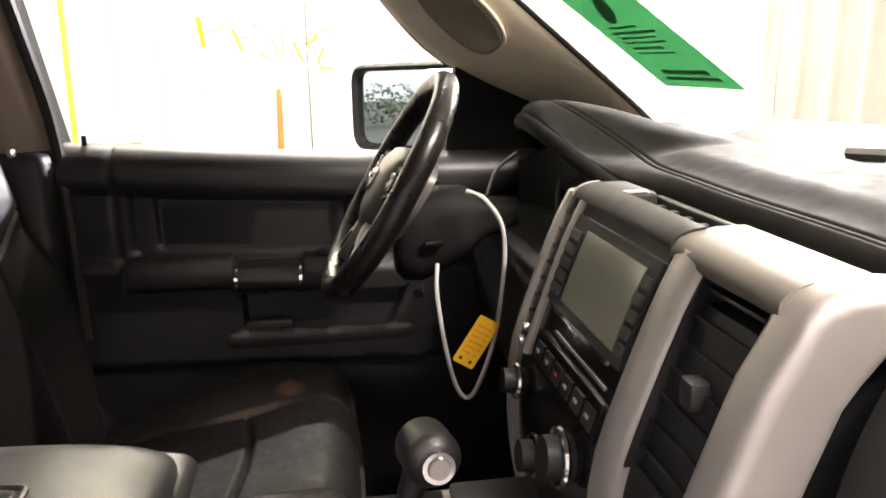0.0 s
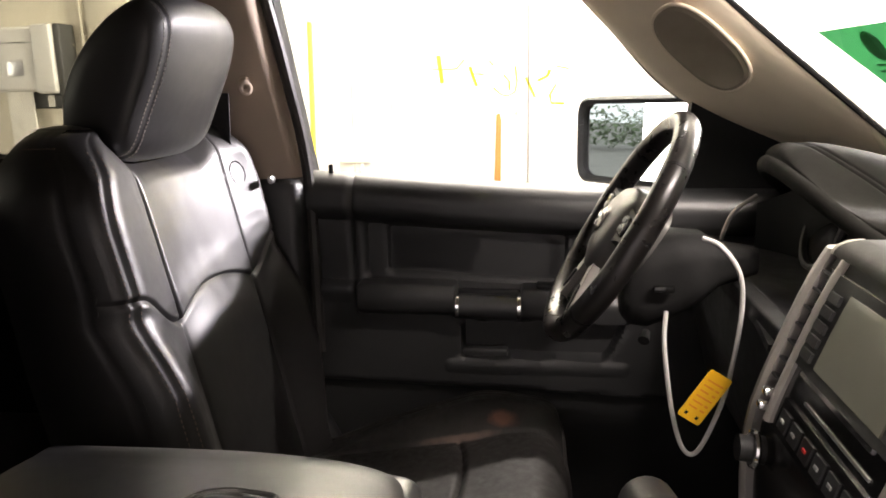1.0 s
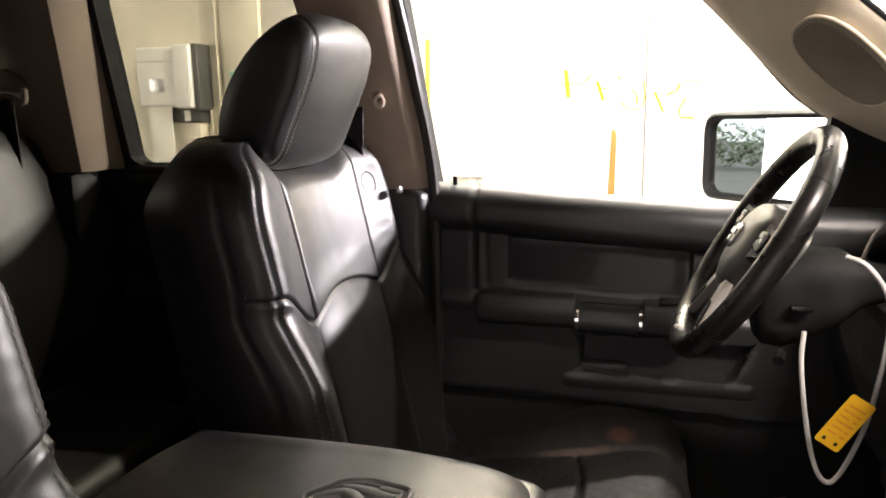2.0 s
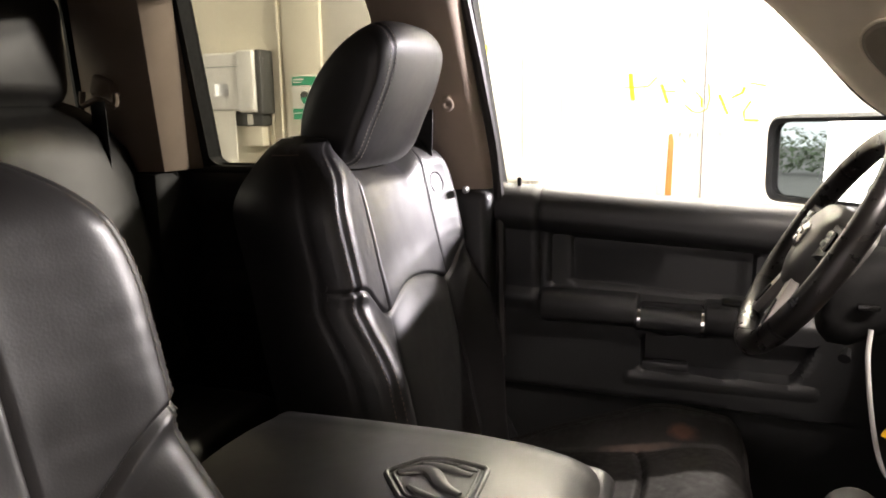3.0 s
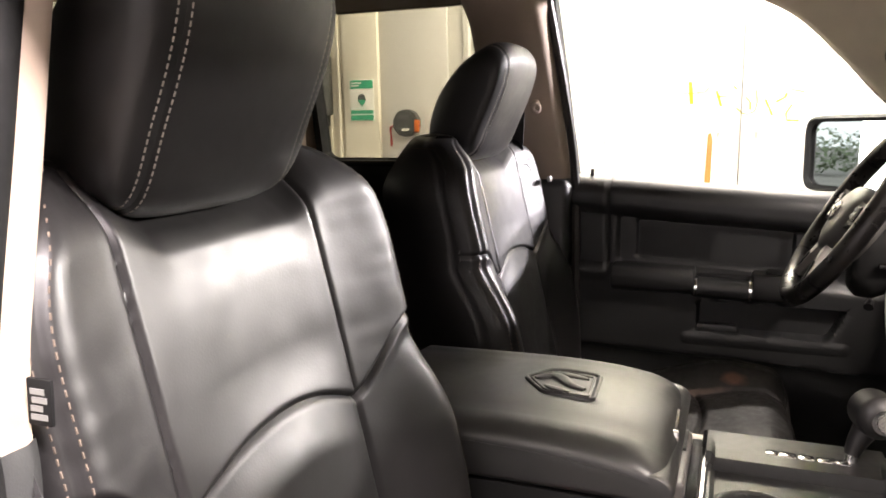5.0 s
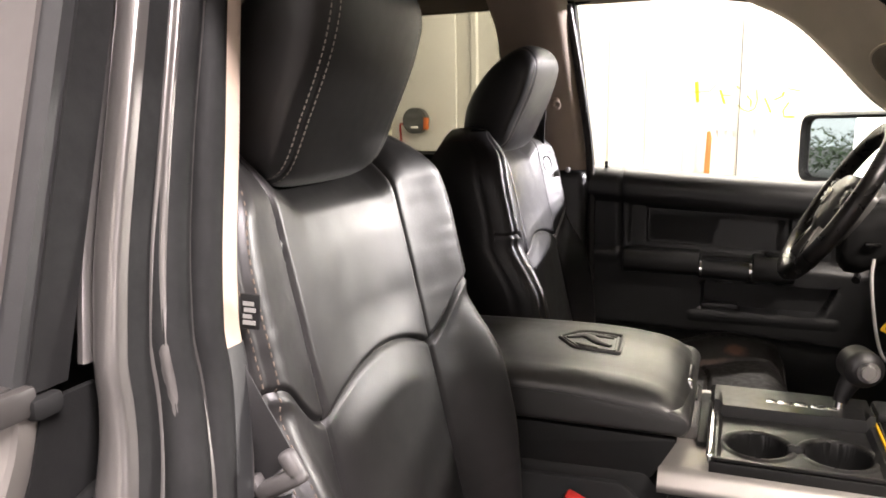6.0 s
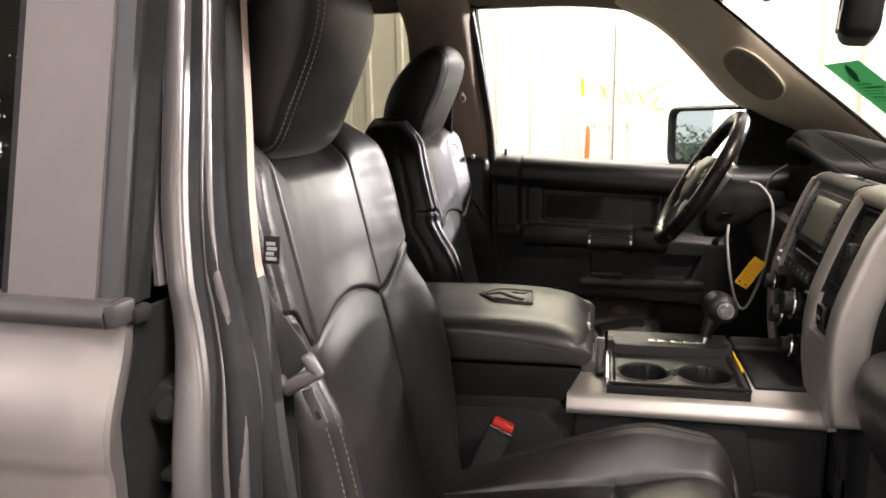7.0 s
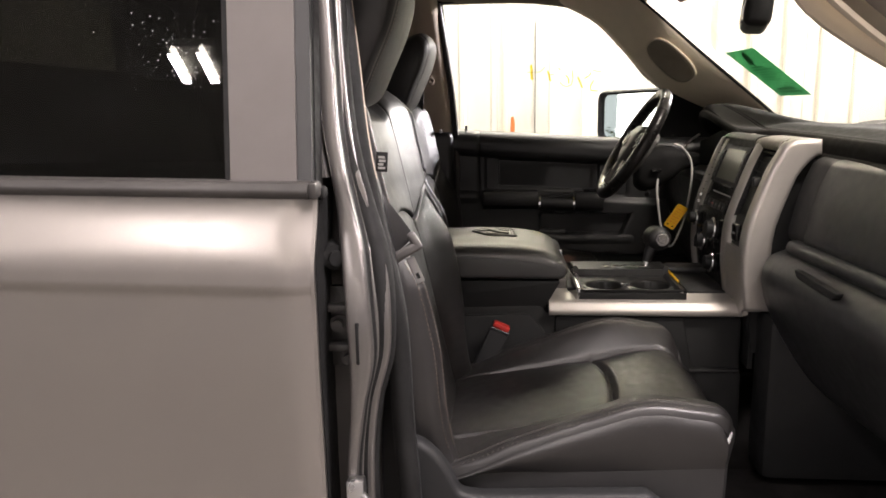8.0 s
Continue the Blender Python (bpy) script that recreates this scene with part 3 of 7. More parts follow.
def roof_point(u, v, lift_z=0.0):
    x = -1.16 + 1.73 * u
    y = -0.72 + 1.44 * v
    a = abs(y) / 0.72
    z = 1.905 - 0.115 * a ** 3.2 - 0.05 * smooth(0.72, 1.0, u) ** 1.5 - 0.02 * smooth(0.2, 0.0, u)
    return (x, y, z + lift_z)


part("roof", sheet(lambda u, v: roof_point(u, v, 0.035), 30, 30, 0.008), PAINT, body, "grey metallic painted roof")
part("headliner", sheet(lambda u, v: roof_point(u, v, -0.02), 30, 30, 0.01), HEADLINER, body, "grey-brown fabric headliner")


# windscreen: a plane x + 0.85 z
def screen_x(z, y=0.0):
    return 0.96 + 0.85 * (1.41 - z) + 0.05 * (0.346 - (abs(y) / 0.68) ** 2)


def wind(u, v):
    z = 1.36 + 0.44 * v
    w = 0.70 - 0.16 * v
    y = (2 * u - 1) * w
    return (screen_x(z, y), y, z)


part("windshield", sheet(wind, 20, 10, 0.005), GLASS_SCREEN, body, "clear windshield glass")
part("header_trim", sheet(lambda u, v: (screen_x(1.735, (2 * u - 1) * 0.58) - 0.16 * v, (2 * u - 1) * 0.58, 1.742 + 0.085 * v + 0.02 * v * (1 - v)), 20, 6, 0.012), TAUPE, body, "brown-grey windshield header trim")
# cowl, wipers and hood ahead of the glass
part("cowl", sheet(lambda u, v: (1.165 + 0.135 * u, (2 * v - 1) * 0.77, 1.335 + 0.035 * u + 0.014 * u * (1 - (2 * v - 1) ** 4)), 6, 24, 0.02), PLASTIC_DARK, body, "black plastic cowl under the wipers")
part("wiper", tube(spline([(1.12, 0.30, 1.365), (1.14, 0.0, 1.385), (1.13, -0.4, 1.385)], 12), 0.014, 8, flat=0.8), WIPER, body, "grey wiper arm and blade")
part("wiper", tube(spline([(1.16, -0.02, 1.365), (1.17, -0.3, 1.385), (1.15, -0.65, 1.38)], 12), 0.014, 8, flat=0.8), WIPER, body, "grey wiper arm and blade")


def hood(u, v):
    x = 1.30 + 1.05 * u
    y = (2 * v - 1) * (0.86 - 0.05 * u)
    return (x, y, 1.392 - 0.09 * u - 0.05 * u ** 2 - 0.035 * (2 * v - 1) ** 2 - 0.04 * abs(2 * v - 1) ** 6)


part("hood", sheet(hood, 16, 24, 0.01), PAINT, body, "grey metallic painted hood")


# both windscreen pillars
WIN_EDGE = [(0.30, 0.700, 1.752), (0.42, 0.722, 1.690), (0.515, 0.750, 1.602), (0.615, 0.784, 1.505), (0.70, 0.806, 1.455), (0.82, 0.822, 1.405), (0.93, 0.825, 1.36)]
GLASS_EDGE = [(0.42, 0.585, 1.825), (0.545, 0.615, 1.750), (0.66, 0.618, 1.655), (0.752, 0.620, 1.577), (0.85, 0.621, 1.496), (0.95, 0.622, 1.413), (1.02, 0.622, 1.35)]
def post(u, v, sgn=1):
    """The pillar trim: from the window's edge (v = 0) to the glass (v = 1), down the pillar with u."""
    i = u * 39
    k = min(38, int(i))
    a, b = EA[k].lerp(EA[k + 1], i - k), EB[k].lerp(EB[k + 1], i - k)
    p = a.lerp(b, v) + Vector((-0.35, -0.72, 0.25)) * 0.035 * math.sin(math.pi * v) ** 0.7
    if v < 0.08:
        p += Vector((0.2, 0.5, 0.2)) * 0.02 * (1 - v / 0.08)
    return (p.x, sgn * p.y, p.z)


EA, EB = spline(WIN_EDGE, 40), spline(GLASS_EDGE, 40)
for sgn in (1, -1):
    part("windshield_pillar_trim", sheet(lambda u, v, sgn=sgn: post(u, v, sgn), 39, 24, 0.006), BEIGE, body, "beige plastic windshield pillar trim")
    # outer steel of the pillar
    part("windshield_pillar", loft([[(a.x + 0.03, sgn * (a.y + 0.02), a.z), (b.x - 0.01, sgn * (b.y + 0.035), b.z + 0.006), (b.x + 0.0, sgn * (b.y + 0.09), b.z), (a.x + 0.04, sgn * (a.y + 0.06), a.z)] for a, b in list(zip(EA, EB))[::3]]), PAINT, body)
    part("windshield_seal", tube([(p.x - 0.004, sgn * (p.y + 0.002), p.z + 0.002) for p in EB], 0.005, 8), RUBBER, body)

# speaker grille in the left pillar trim
su, sv = min(((a / 60, b / 40) for a in range(10, 56) for b in range(8, 34)), key=lambda q: (Vector(post(*q)) - Vector((0.655, 0.668, 1.572))).length)
ctr = Vector(post(su, sv))
dirx = (Vector(post(su + 0.03, sv)) - Vector(post(su - 0.03, sv))).normalized()
nrm = dirx.cross(Vector(post(su, sv + 0.1)) - Vector(post(su, sv - 0.1))).normalized()
nrm = nrm if nrm.y < 0 else -nrm
diry = nrm.cross(dirx)


def oval(r1, r2, h, n=36, squash=0.72):
    out = []
    for k in range(n):
        a = 2 * math.pi * k / n
        e = 2.6
        ca, sa = math.cos(a), math.sin(a)
        q = (abs(ca) ** e + abs(sa) ** e) ** (-1 / e)
        out.append(ctr + dirx * ca * q * r1 + diry * sa * q * r2 + nrm * h)
    return out


part("speaker_grille", loft([oval(0.088, 0.046, -0.02), oval(0.088, 0.046, 0.004), oval(0.082, 0.040, 0.006), oval(0.077, 0.035, 0.003), oval(0.03, 0.012, 0.002)]), GRILLE, body, "dark oval tweeter grille")
bm = bmesh.new()
rim = oval(0.091, 0.049, 0.002)
tube(rim + rim[:1], 0.0032, 8, bm)
part("speaker_rim", bm, BEIGE, body)
# grab handle on the right pillar
part("grab_handle", tube(spline([(0.50, -0.64, 1.71), (0.545, -0.60, 1.655), (0.60, -0.585, 1.585), (0.68, -0.59, 1.525), (0.78, -0.605, 1.465), (0.83, -0.64, 1.43)], 30), [0.02] * 5 + [0.017] * 20 + [0.02] * 5, 12, flat=1.3), BEIGE, body, "beige grab handle on the windshield pillar")


# ---- left side of the cab ----
def win_y(z):
    """Inner face of the left window glass."""
    return 0.845 - 0.35 * (z - BELT)


def on_glass(outline, d0, d1, sgn=1, bm=None):
    """An outline of (x, z) laid on the leaning window plane, from depth d0 to d1 inwards."""
    bm = bm or bmesh.new()
    a = [bm.verts.new((x, sgn * (win_y(z) - d0), z)) for x, z in outline]
    b = [bm.verts.new((x, sgn * (win_y(z) - d1), z)) for x, z in outline]
    n = len(outline)
    bm.faces.new(a)
    bm.faces.new(b[::-1])
    for i in range(n):
        bm.faces.new((a[i], a[(i + 1) % n], b[(i + 1) % n], b[i]))
    bmesh.ops.recalc_face_normals(bm, faces=bm.faces[:])
    return bm


door = thing("driver_door", "closed black driver door with padded trim and window", "door", (0, 0, 0))


def rbox_mask(x, z, x0, x1, z0, z1, r, soft):
    """1 inside a rounded rectangle, falling to 0 over soft."""
    dx = max(x0 + r - x, x - (x1 - r), 0)
    dz = max(z0 + r - z, z - (z1 - r), 0)
    d = math.hypot(dx, dz) - r if (dx > 0 or dz > 0) else max(x0 - x, x - x1, z0 - z, z - z1)
    return 1 - smooth(-soft / 2, soft / 2, d)


def sill_z(x):
    """Top of the door trim: it falls towards the mirror."""
    return 1.346 - 0.066 * min(x, 0.48) - 0.01 * max(0.0, x - 0.48)


def pocket_mask(x, z):
    """1 inside the map pocket, whose front end leans forward."""
    lean = 0.45 * max(0.0, z - 0.99) if x > 0.4 else 0.0
    return rbox_mask(x - lean, z, 0.247, 0.544, 0.986, 1.075, 0.020, 0.006)


def door_y(x, z):
    y = 0.815
    t = z + 1.340 - sill_z(x)                               # height by the sill's slope
    y -= 0.016 * smooth(1.262, 1.292, t)                    # padded top roll
    if t > 1.305:
        q = min(1, (t - 1.305) / 0.035)
        y += 0.045 * (1 - math.sqrt(max(0, 1 - q * q)))
    w = z + 0.05 * (x - 0.11)
    y += 0.009 * rbox_mask(x, w, 0.062, 0.56, 1.142, 1.268, 0.02, 0.014)     # field round the pad
    y += 0.011 * rbox_mask(x, w, 0.104, 0.463, 1.154, 1.262, 0.018, 0.007)   # recess of the pad
    y -= 0.014 * smooth(1.143, 1.118, w)                     # lower door stands proud
    y += 0.034 * pocket_mask(x, z)                           # map pocket
    y -= 0.004 * rbox_mask(x, z, 0.228, 0.572, 0.968, 0.985, 0.006, 0.014)   # its lip
    y += 0.024 * smooth(0.949 - 0.03 * x, 0.940 - 0.03 * x, z)               # step at the bottom
    y += 0.005 * math.exp(-((x - 0.046) / 0.004) ** 2) * smooth(1.10, 1.14, z)   # upright joint
    y -= 0.008 * smooth(0.044, 0.032, x) * smooth(1.10, 1.14, z)
    return y


def door_point(u, v):
    x = -0.045 + 1.0 * u
    z = 0.60 + (sill_z(x) - 0.60) * v
    return (x, door_y(x, z), z)


part("trim_panel", sheet(door_point, 260, 230, -0.012), PLASTIC, door, "black moulded door trim", angle=50)
part("insert_pad", prism(rounded([(0.114, 1.164), (0.453, 1.147), (0.453, 1.233), (0.113, 1.251)], 0.016), "y", 0.840, 0.823, 0.005, 3), LEATHER_SMOOTH, door, "black padded door insert")
part("armrest", prism(rounded([(0.808, 1.152), (0.748, 1.150), (0.738, 1.128), (0.742, 1.098), (0.775, 1.084), (0.815, 1.086)], 0.02), "x", 0.058, 0.249, 0.006, 3), PLASTIC_GREY, door, "charcoal moulded armrest")
part("armrest", prism(rounded([(0.808, 1.148), (0.748, 1.146), (0.738, 1.124), (0.742, 1.088), (0.775, 1.076), (0.815, 1.078)], 0.02), "x", 0.371, 0.47, 0.006, 3), PLASTIC_GREY, door)
part("pull_handle", tube([(0.245, 0.765, 1.108), (0.30, 0.762, 1.107), (0.375, 0.765, 1.103)], 0.024, 16, flat=1.0), PLASTIC, door, "black grab bar between chrome rings")
part("handle_recess", slab((0.25, 0.785, 1.08), (0.37, 0.80, 1.135), 0.008), PLASTIC_DARK, door)
for x in (0.252, 0.368):
    bm = bmesh.new()
    disc(bm, (x, 0.765, 1.106), 0.0265, (1, 0, -0.02), 0.006, 24)
    part("chrome_ring", bm, CHROME, door, "thin chrome ring")
part("pocket_latch", slab((0.256, 0.798, 0.992), (0.345, 0.822, 1.010), 0.005), PLASTIC, door)
part("lock_pin", tube([(0.0, 0.822, 1.325), (0.0, 0.820, 1.372)], 0.0045, 10), PLASTIC_DARK, door, "upright lock pin")
bm = bmesh.new()
disc(bm, (0.0, 0.822, 1.343), 0.011, (0, 0, 1), 0.008, 16)
part("pin_collar", bm, PLASTIC_DARK, door)
part("sill_strip", sheet(lambda u, v: (-0.03 + 0.74 * u, 0.822 + 0.03 * v, sill_z(-0.03 + 0.74 * u) - 0.004 * v), 12, 3, 0.006), PLASTIC_GREY, door, "worn grey window sill strip")
# black frame round the window
part("window_frame", on_glass([(-0.115, 1.775), (-0.066, 1.768), (-0.036, 1.335), (-0.075, 1.335)], -0.03, 0.012), RUBBER, door, "black rear window channel")
WTOP = spline([(-0.085, 1.755), (0.0, 1.766), (0.12, 1.768), (0.26, 1.756), (0.36, 1.728), (0.43, 1.688), (0.515, 1.606), (0.61, 1.508), (0.70, 1.452)], 40)
bm = bmesh.new()
tube([(p[0] + 0.006, win_y(p[1]) + 0.010, p[1] + 0.012) for p in WTOP], 0.009, 10, bm)
part("window_seal", bm, RUBBER, door, "black rubber window seal")
part("sail_panel", on_glass([(0.655, 1.32), (0.668, 1.49), (0.74, 1.462), (0.90, 1.38), (0.98, 1.30)], -0.02, 0.016), PLASTIC_DARK, door, "black mirror sail panel")
gl = part("window_glass", on_glass([(-0.05, 1.31), (-0.075, 1.76), (0.12, 1.768), (0.30, 1.748), (0.43, 1.686), (0.515, 1.602), (0.66, 1.475), (0.70, 1.29)], -0.012, -0.008), GLASS, door, "clear driver window with marker writing")
gl.visible_shadow = False
part("door_skin", sheet(lambda u, v: (-0.10 + 1.10 * u, side_y(0.5 + 0.805 * v), 0.5 + 0.805 * v), 6, 24, -0.01), PAINT, door, "grey metallic outer door skin")
part("belt_moulding", loft([[(x, y, sill_z(x) + z) for y, z in ((0.868, -0.034), (0.893, -0.034), (0.896, -0.014), (0.870, -0.010))] for x in (-0.10, 0.2, 0.48, 0.70)]), RUBBER, door)
part("power_switch", slab((0.40, 0.752, 1.146), (0.45, 0.785, 1.154), 0.003), PLASTIC_DARK, door)


# marker strokes on the glass: numerals that cannot be kept are bare strokes
def stroke(pts, w=0.009):
    bm = bmesh.new()
    tube([(x, win_y(z) + 0.0145, z) for x, z in pts], w / 2, 6, bm, flat=0.35)
    return bm


for pts in (((0.208, 1.547), (0.226, 1.546), (0.253, 1.547), (0.268, 1.563)),
            ((0.221, 1.571), (0.225, 1.522)),
            ((0.277, 1.550), (0.288, 1.516)),
            ((0.282, 1.538), (0.303, 1.536)),
            ((0.313, 1.559), (0.319, 1.552)),
            ((0.319, 1.512), (0.332, 1.500), (0.344, 1.497), (0.358, 1.504), (0.362, 1.523), (0.359, 1.549)),
            ((0.338, 1.535), (0.348, 1.523), (0.348, 1.508)),
            ((0.378, 1.529), (0.394, 1.494)),
            ((0.427, 1.549), (0.455, 1.543)),
            ((0.420, 1.542), (0.417, 1.532), (0.399, 1.523)),
            ((0.432, 1.517), (0.421, 1.498), (0.424, 1.483), (0.448, 1.482))):
    part("marker_stroke", stroke(pts), YELLOW_CHALK, door)

# outside mirror of the driver door
mir = thing("side_mirror", "black rectangular side mirror on the driver door", "mirror", (0, 0, 0))


def mirror_ring(x_off, inset, turn=0.0):
    """A ring of the mirror's outline, x_off behind its face."""
    c = Vector((0.612, 1.022, 1.395))
    w, h = 0.180 - inset, 0.098 - inset
    pts = rounded([(-w, -h), (w, -h * 0.95), (w, h), (-w, h * 0.92)], 0.035)
    a = radians(-47 - turn)
    ux, uz = Vector((math.cos(a), math.sin(a), 0.0)), Vector((0.0, 0.03, 1.0))
    ny = Vector((-math.sin(a), math.cos(a), 0.0))
    return [tuple(c + ux * p + uz * q + ny * x_off) for p, q in pts]


part("shell", loft([mirror_ring(0.046, -0.003), mirror_ring(0.0, 0.0), mirror_ring(-0.008, 0.006), mirror_ring(0.002, 0.014), mirror_ring(0.04, 0.014)], caps=False), PLASTIC_DARK, mir, "black mirror rim")
part("housing", loft([mirror_ring(0.045, 0.006), mirror_ring(0.045, -0.003), mirror_ring(0.075, 0.015), mirror_ring(0.10, 0.05)]), PLASTIC_DARK, mir)
part("mirror_glass", loft([mirror_ring(0.002, 0.0155, 3), mirror_ring(0.005, 0.0155, 3)]), MIRROR, mir, "clear mirror glass")
part("arm", slab((0.66, 0.86, 1.315), (0.75, 1.02, 1.36), 0.015), PLASTIC_DARK, mir)


# pillar between the left doors
def left_pillar(x0, x1, xf, z0, z1, thick=0.10):
    rings = []
    for k in range(16):
        z = z0 + (z1 - z0) * k / 15
        y = side_y(z) - 0.13 - 0.05 * smooth(1.70, 1.80, z)
        sh = -0.045 * (z - z0) / (z1 - z0)
        rings.append([(x + sh, yy, z) for x, yy in rounded([(x0, y + 0.09), (x0 + 0.02, y + 0.012), (x1, y), (xf - 0.012, y + 0.020), (xf, y + 0.075), (xf, y + 0.11), (x0, y + 0.11)], [0.0, 0.02, 0.03, 0.015, 0, 0, 0], 4)])
    return loft(rings)


pil = thing("door_pillar_trim", "beige pillar trim with seat belt between the left doors", "trim", (0, 0, 0))
part("upper_trim", left_pillar(-0.235, -0.095, -0.040, 1.352, 1.81), BEIGE_DIMMED, pil, "beige upper pillar trim")
part("lower_trim", slab((-0.25, 0.735, 0.62), (-0.042, 0.86, 1.352), 0.02, 3), PLASTIC, pil, "black lower pillar trim")
part("edge_seal", tube(spline([(-0.030, 0.785, 1.0), (-0.036, 0.79, 1.345), (-0.052, 0.735, 1.55), (-0.080, 0.678, 1.76)], 20), 0.011, 8), RUBBER_GREY, pil, "grey rubber door seal")


def belt_ring(c, r, nrm_dir, parent, material):
    bm = bmesh.new()
    ringed(bm, c, r, 0.0055, nrm_dir, 24, 8, 1.0)
    part("belt_guide", bm, material, parent, "beige shoulder belt guide")


belt_ring((-0.106, 0.680, 1.520), 0.008, (0.6, -0.8, 0.0), pil, BEIGE_DIMMED)
part("guide_cover", slab((-0.120, 0.680, 1.522), (-0.100, 0.70, 1.540), 0.008, 3), BEIGE_DIMMED, pil)
part("webbing", sheet(lambda u, v: (-0.175 - 0.03 * u + 0.048 * v, 0.676 + 0.012 * u - 0.02 * v, 1.512 - 0.62 * u), 14, 3, 0.0015), WEBBING, pil, "black shoulder belt webbing")
part("anchor_bolt", slab((-0.084, 0.695, 1.350), (-0.074, 0.715, 1.364), 0.004), STEEL, pil)

# left rear door
ldoor = thing("rear_door", "closed black-trimmed rear door with tinted window", "door", (0, 0, 0), "rear doors")


def rear_y(x, z):
    y = 0.80
    y += 0.03 * smooth(1.36, 1.39, z)
    y -= 0.05 * rbox_mask(x, z, -0.75, -0.30, 1.06, 1.13, 0.02, 0.03)
    y += 0.015 * rbox_mask(x, z, -0.85, -0.28, 1.16, 1.30, 0.02, 0.015)
    return y


part("trim_panel", sheet(lambda u, v: (-0.98 + 0.74 * u, rear_y(-0.98 + 0.74 * u, 0.60 + 0.79 * v), 0.60 + 0.79 * v), 70, 80, -0.012), PLASTIC_DARK, ldoor, "dark moulded door trim", angle=50)
part("door_skin", sheet(lambda u, v: (-1.05 + 0.94 * u, side_y(0.5 + 0.83 * v), 0.5 + 0.83 * v), 6, 24, -0.01), PAINT, ldoor)
part("sill", slab((-0.98, 0.795, 1.372), (-0.24, 0.87, 1.392), 0.008), PLASTIC_DARK, ldoor)
part("window_frame", on_glass([(-0.716, 1.80), (-0.692, 1.80), (-0.736, 1.385), (-0.760, 1.385)], -0.02, 0.03), RUBBER, ldoor, "black window channel")
part("window_frame", on_glass([(-0.262, 1.79), (-0.225, 1.79), (-0.225, 1.385), (-0.262, 1.385)], -0.02, 0.03), RUBBER, ldoor)
part("window_frame", on_glass(rounded([(-0.80, 1.83), (-0.22, 1.83), (-0.22, 1.788), (-0.80, 1.796)], 0.004), -0.02, 0.05), RUBBER, ldoor)
for c, a in (((-0.262, 1.788), 1), ((-0.737, 1.392), 2)):
    r = 0.035
    if a == 1:
        pts = [(c[0], c[1])] + [(c[0] - r + r * math.sin(q), c[1] - r + r * math.cos(q)) for q in [math.pi / 2 * k / 6 for k in range(7)]][::-1]
    else:
        pts = [(c[0], c[1])] + [(c[0] + r - r * math.cos(q), c[1] + r - r * math.sin(q)) for q in [math.pi / 2 * k / 6 for k in range(7)]]
    part("frame_corner", on_glass(pts, -0.02, 0.03), RUBBER, ldoor)
part("window_glass", on_glass([(-0.78, 1.37), (-0.785, 1.80), (-0.24, 1.80), (-0.24, 1.37)], -0.014, -0.010), GLASS_DARK, ldoor, "lightly tinted rear window glass")


# rear corner pillar, left, and its belt
cpil = thing("rear_pillar_trim", "beige rear pillar trim with shoulder belt", "trim", (0, 0, 0))
rings = []
for k in range(12):
    z = 1.385 + 0.44 * k / 11
    y = side_y(z) - 0.18
    sh = 0.20 * (z - 1.385)
    rings.append([(x + sh * q, yy, z) for x, yy, q in ((-1.11, y + 0.16, 0.3), (-1.005, y + 0.035, 1.35), (-0.985, y + 0.008, 1.35), (-0.96, y, 1.3), (-0.88, y - 0.004, 1), (-0.80, y, 1), (-0.785, y + 0.008, 1), (-0.778, y + 0.03, 1), (-0.776, y + 0.10, 1), (-0.80, y + 0.16, 1))])
part("upper_trim", loft(rings), BEIGE_SHADED, cpil, "beige corner pillar trim")
part("door_edge_trim", loft([[(x + k * (z - 1.385), side_y(z) - d, z) for x, d, k in ((-0.800, 0.115, 0.19), (-0.765, 0.085, 0.14), (-0.750, 0.06, 0.12), (-0.75, 0.02, 0.12), (-0.80, 0.02, 0.19))] for z in (1.385, 1.5, 1.62, 1.74, 1.82)]), BEIGE_SHADED, cpil)
part("seal", tube([(-0.806 + 0.19 * max(0, z - 1.385), side_y(z) - 0.125, z) for z in (1.0, 1.385, 1.5, 1.62, 1.74, 1.82)], 0.015, 8), RUBBER, cpil)
part("rear_seal", tube([(-1.0 + 0.27 * max(0, z - 1.385), side_y(z) - 0.158, z) for z in (1.2, 1.385, 1.5, 1.62, 1.74, 1.82)], 0.016, 8), RUBBER, cpil, "black rear window seal")
part("lower_trim", slab((-1.10, 0.672, 0.62), (-0.79, 0.86, 1.386), 0.02), PLASTIC_DARK, cpil)
part("guide_cover", prism(rounded([(-0.887, 1.553), (-0.822, 1.548), (-0.828, 1.582), (-0.872, 1.602)], 0.015), "y", 0.598, 0.66, 0.008, 2), BEIGE_SHADED, cpil)
bm = bmesh.new()
tube(spline([(-0.895, 0.594, 1.562), (-0.893, 0.592, 1.534), (-0.852, 0.592, 1.545), (-0.812, 0.592, 1.530), (-0.808, 0.594, 1.556)], 20), 0.0065, 8, bm)
part("belt_guide", bm, BEIGE_SHADED, cpil, "beige belt guide loop")
part("webbing", sheet(lambda u, v: (-0.877 - 0.02 * u + 0.048 * v, 0.594 + 0.03 * u - 0.01 * v, 1.541 - 0.45 * u), 12, 3, 0.0015), WEBBING, cpil, "black shoulder belt webbing")

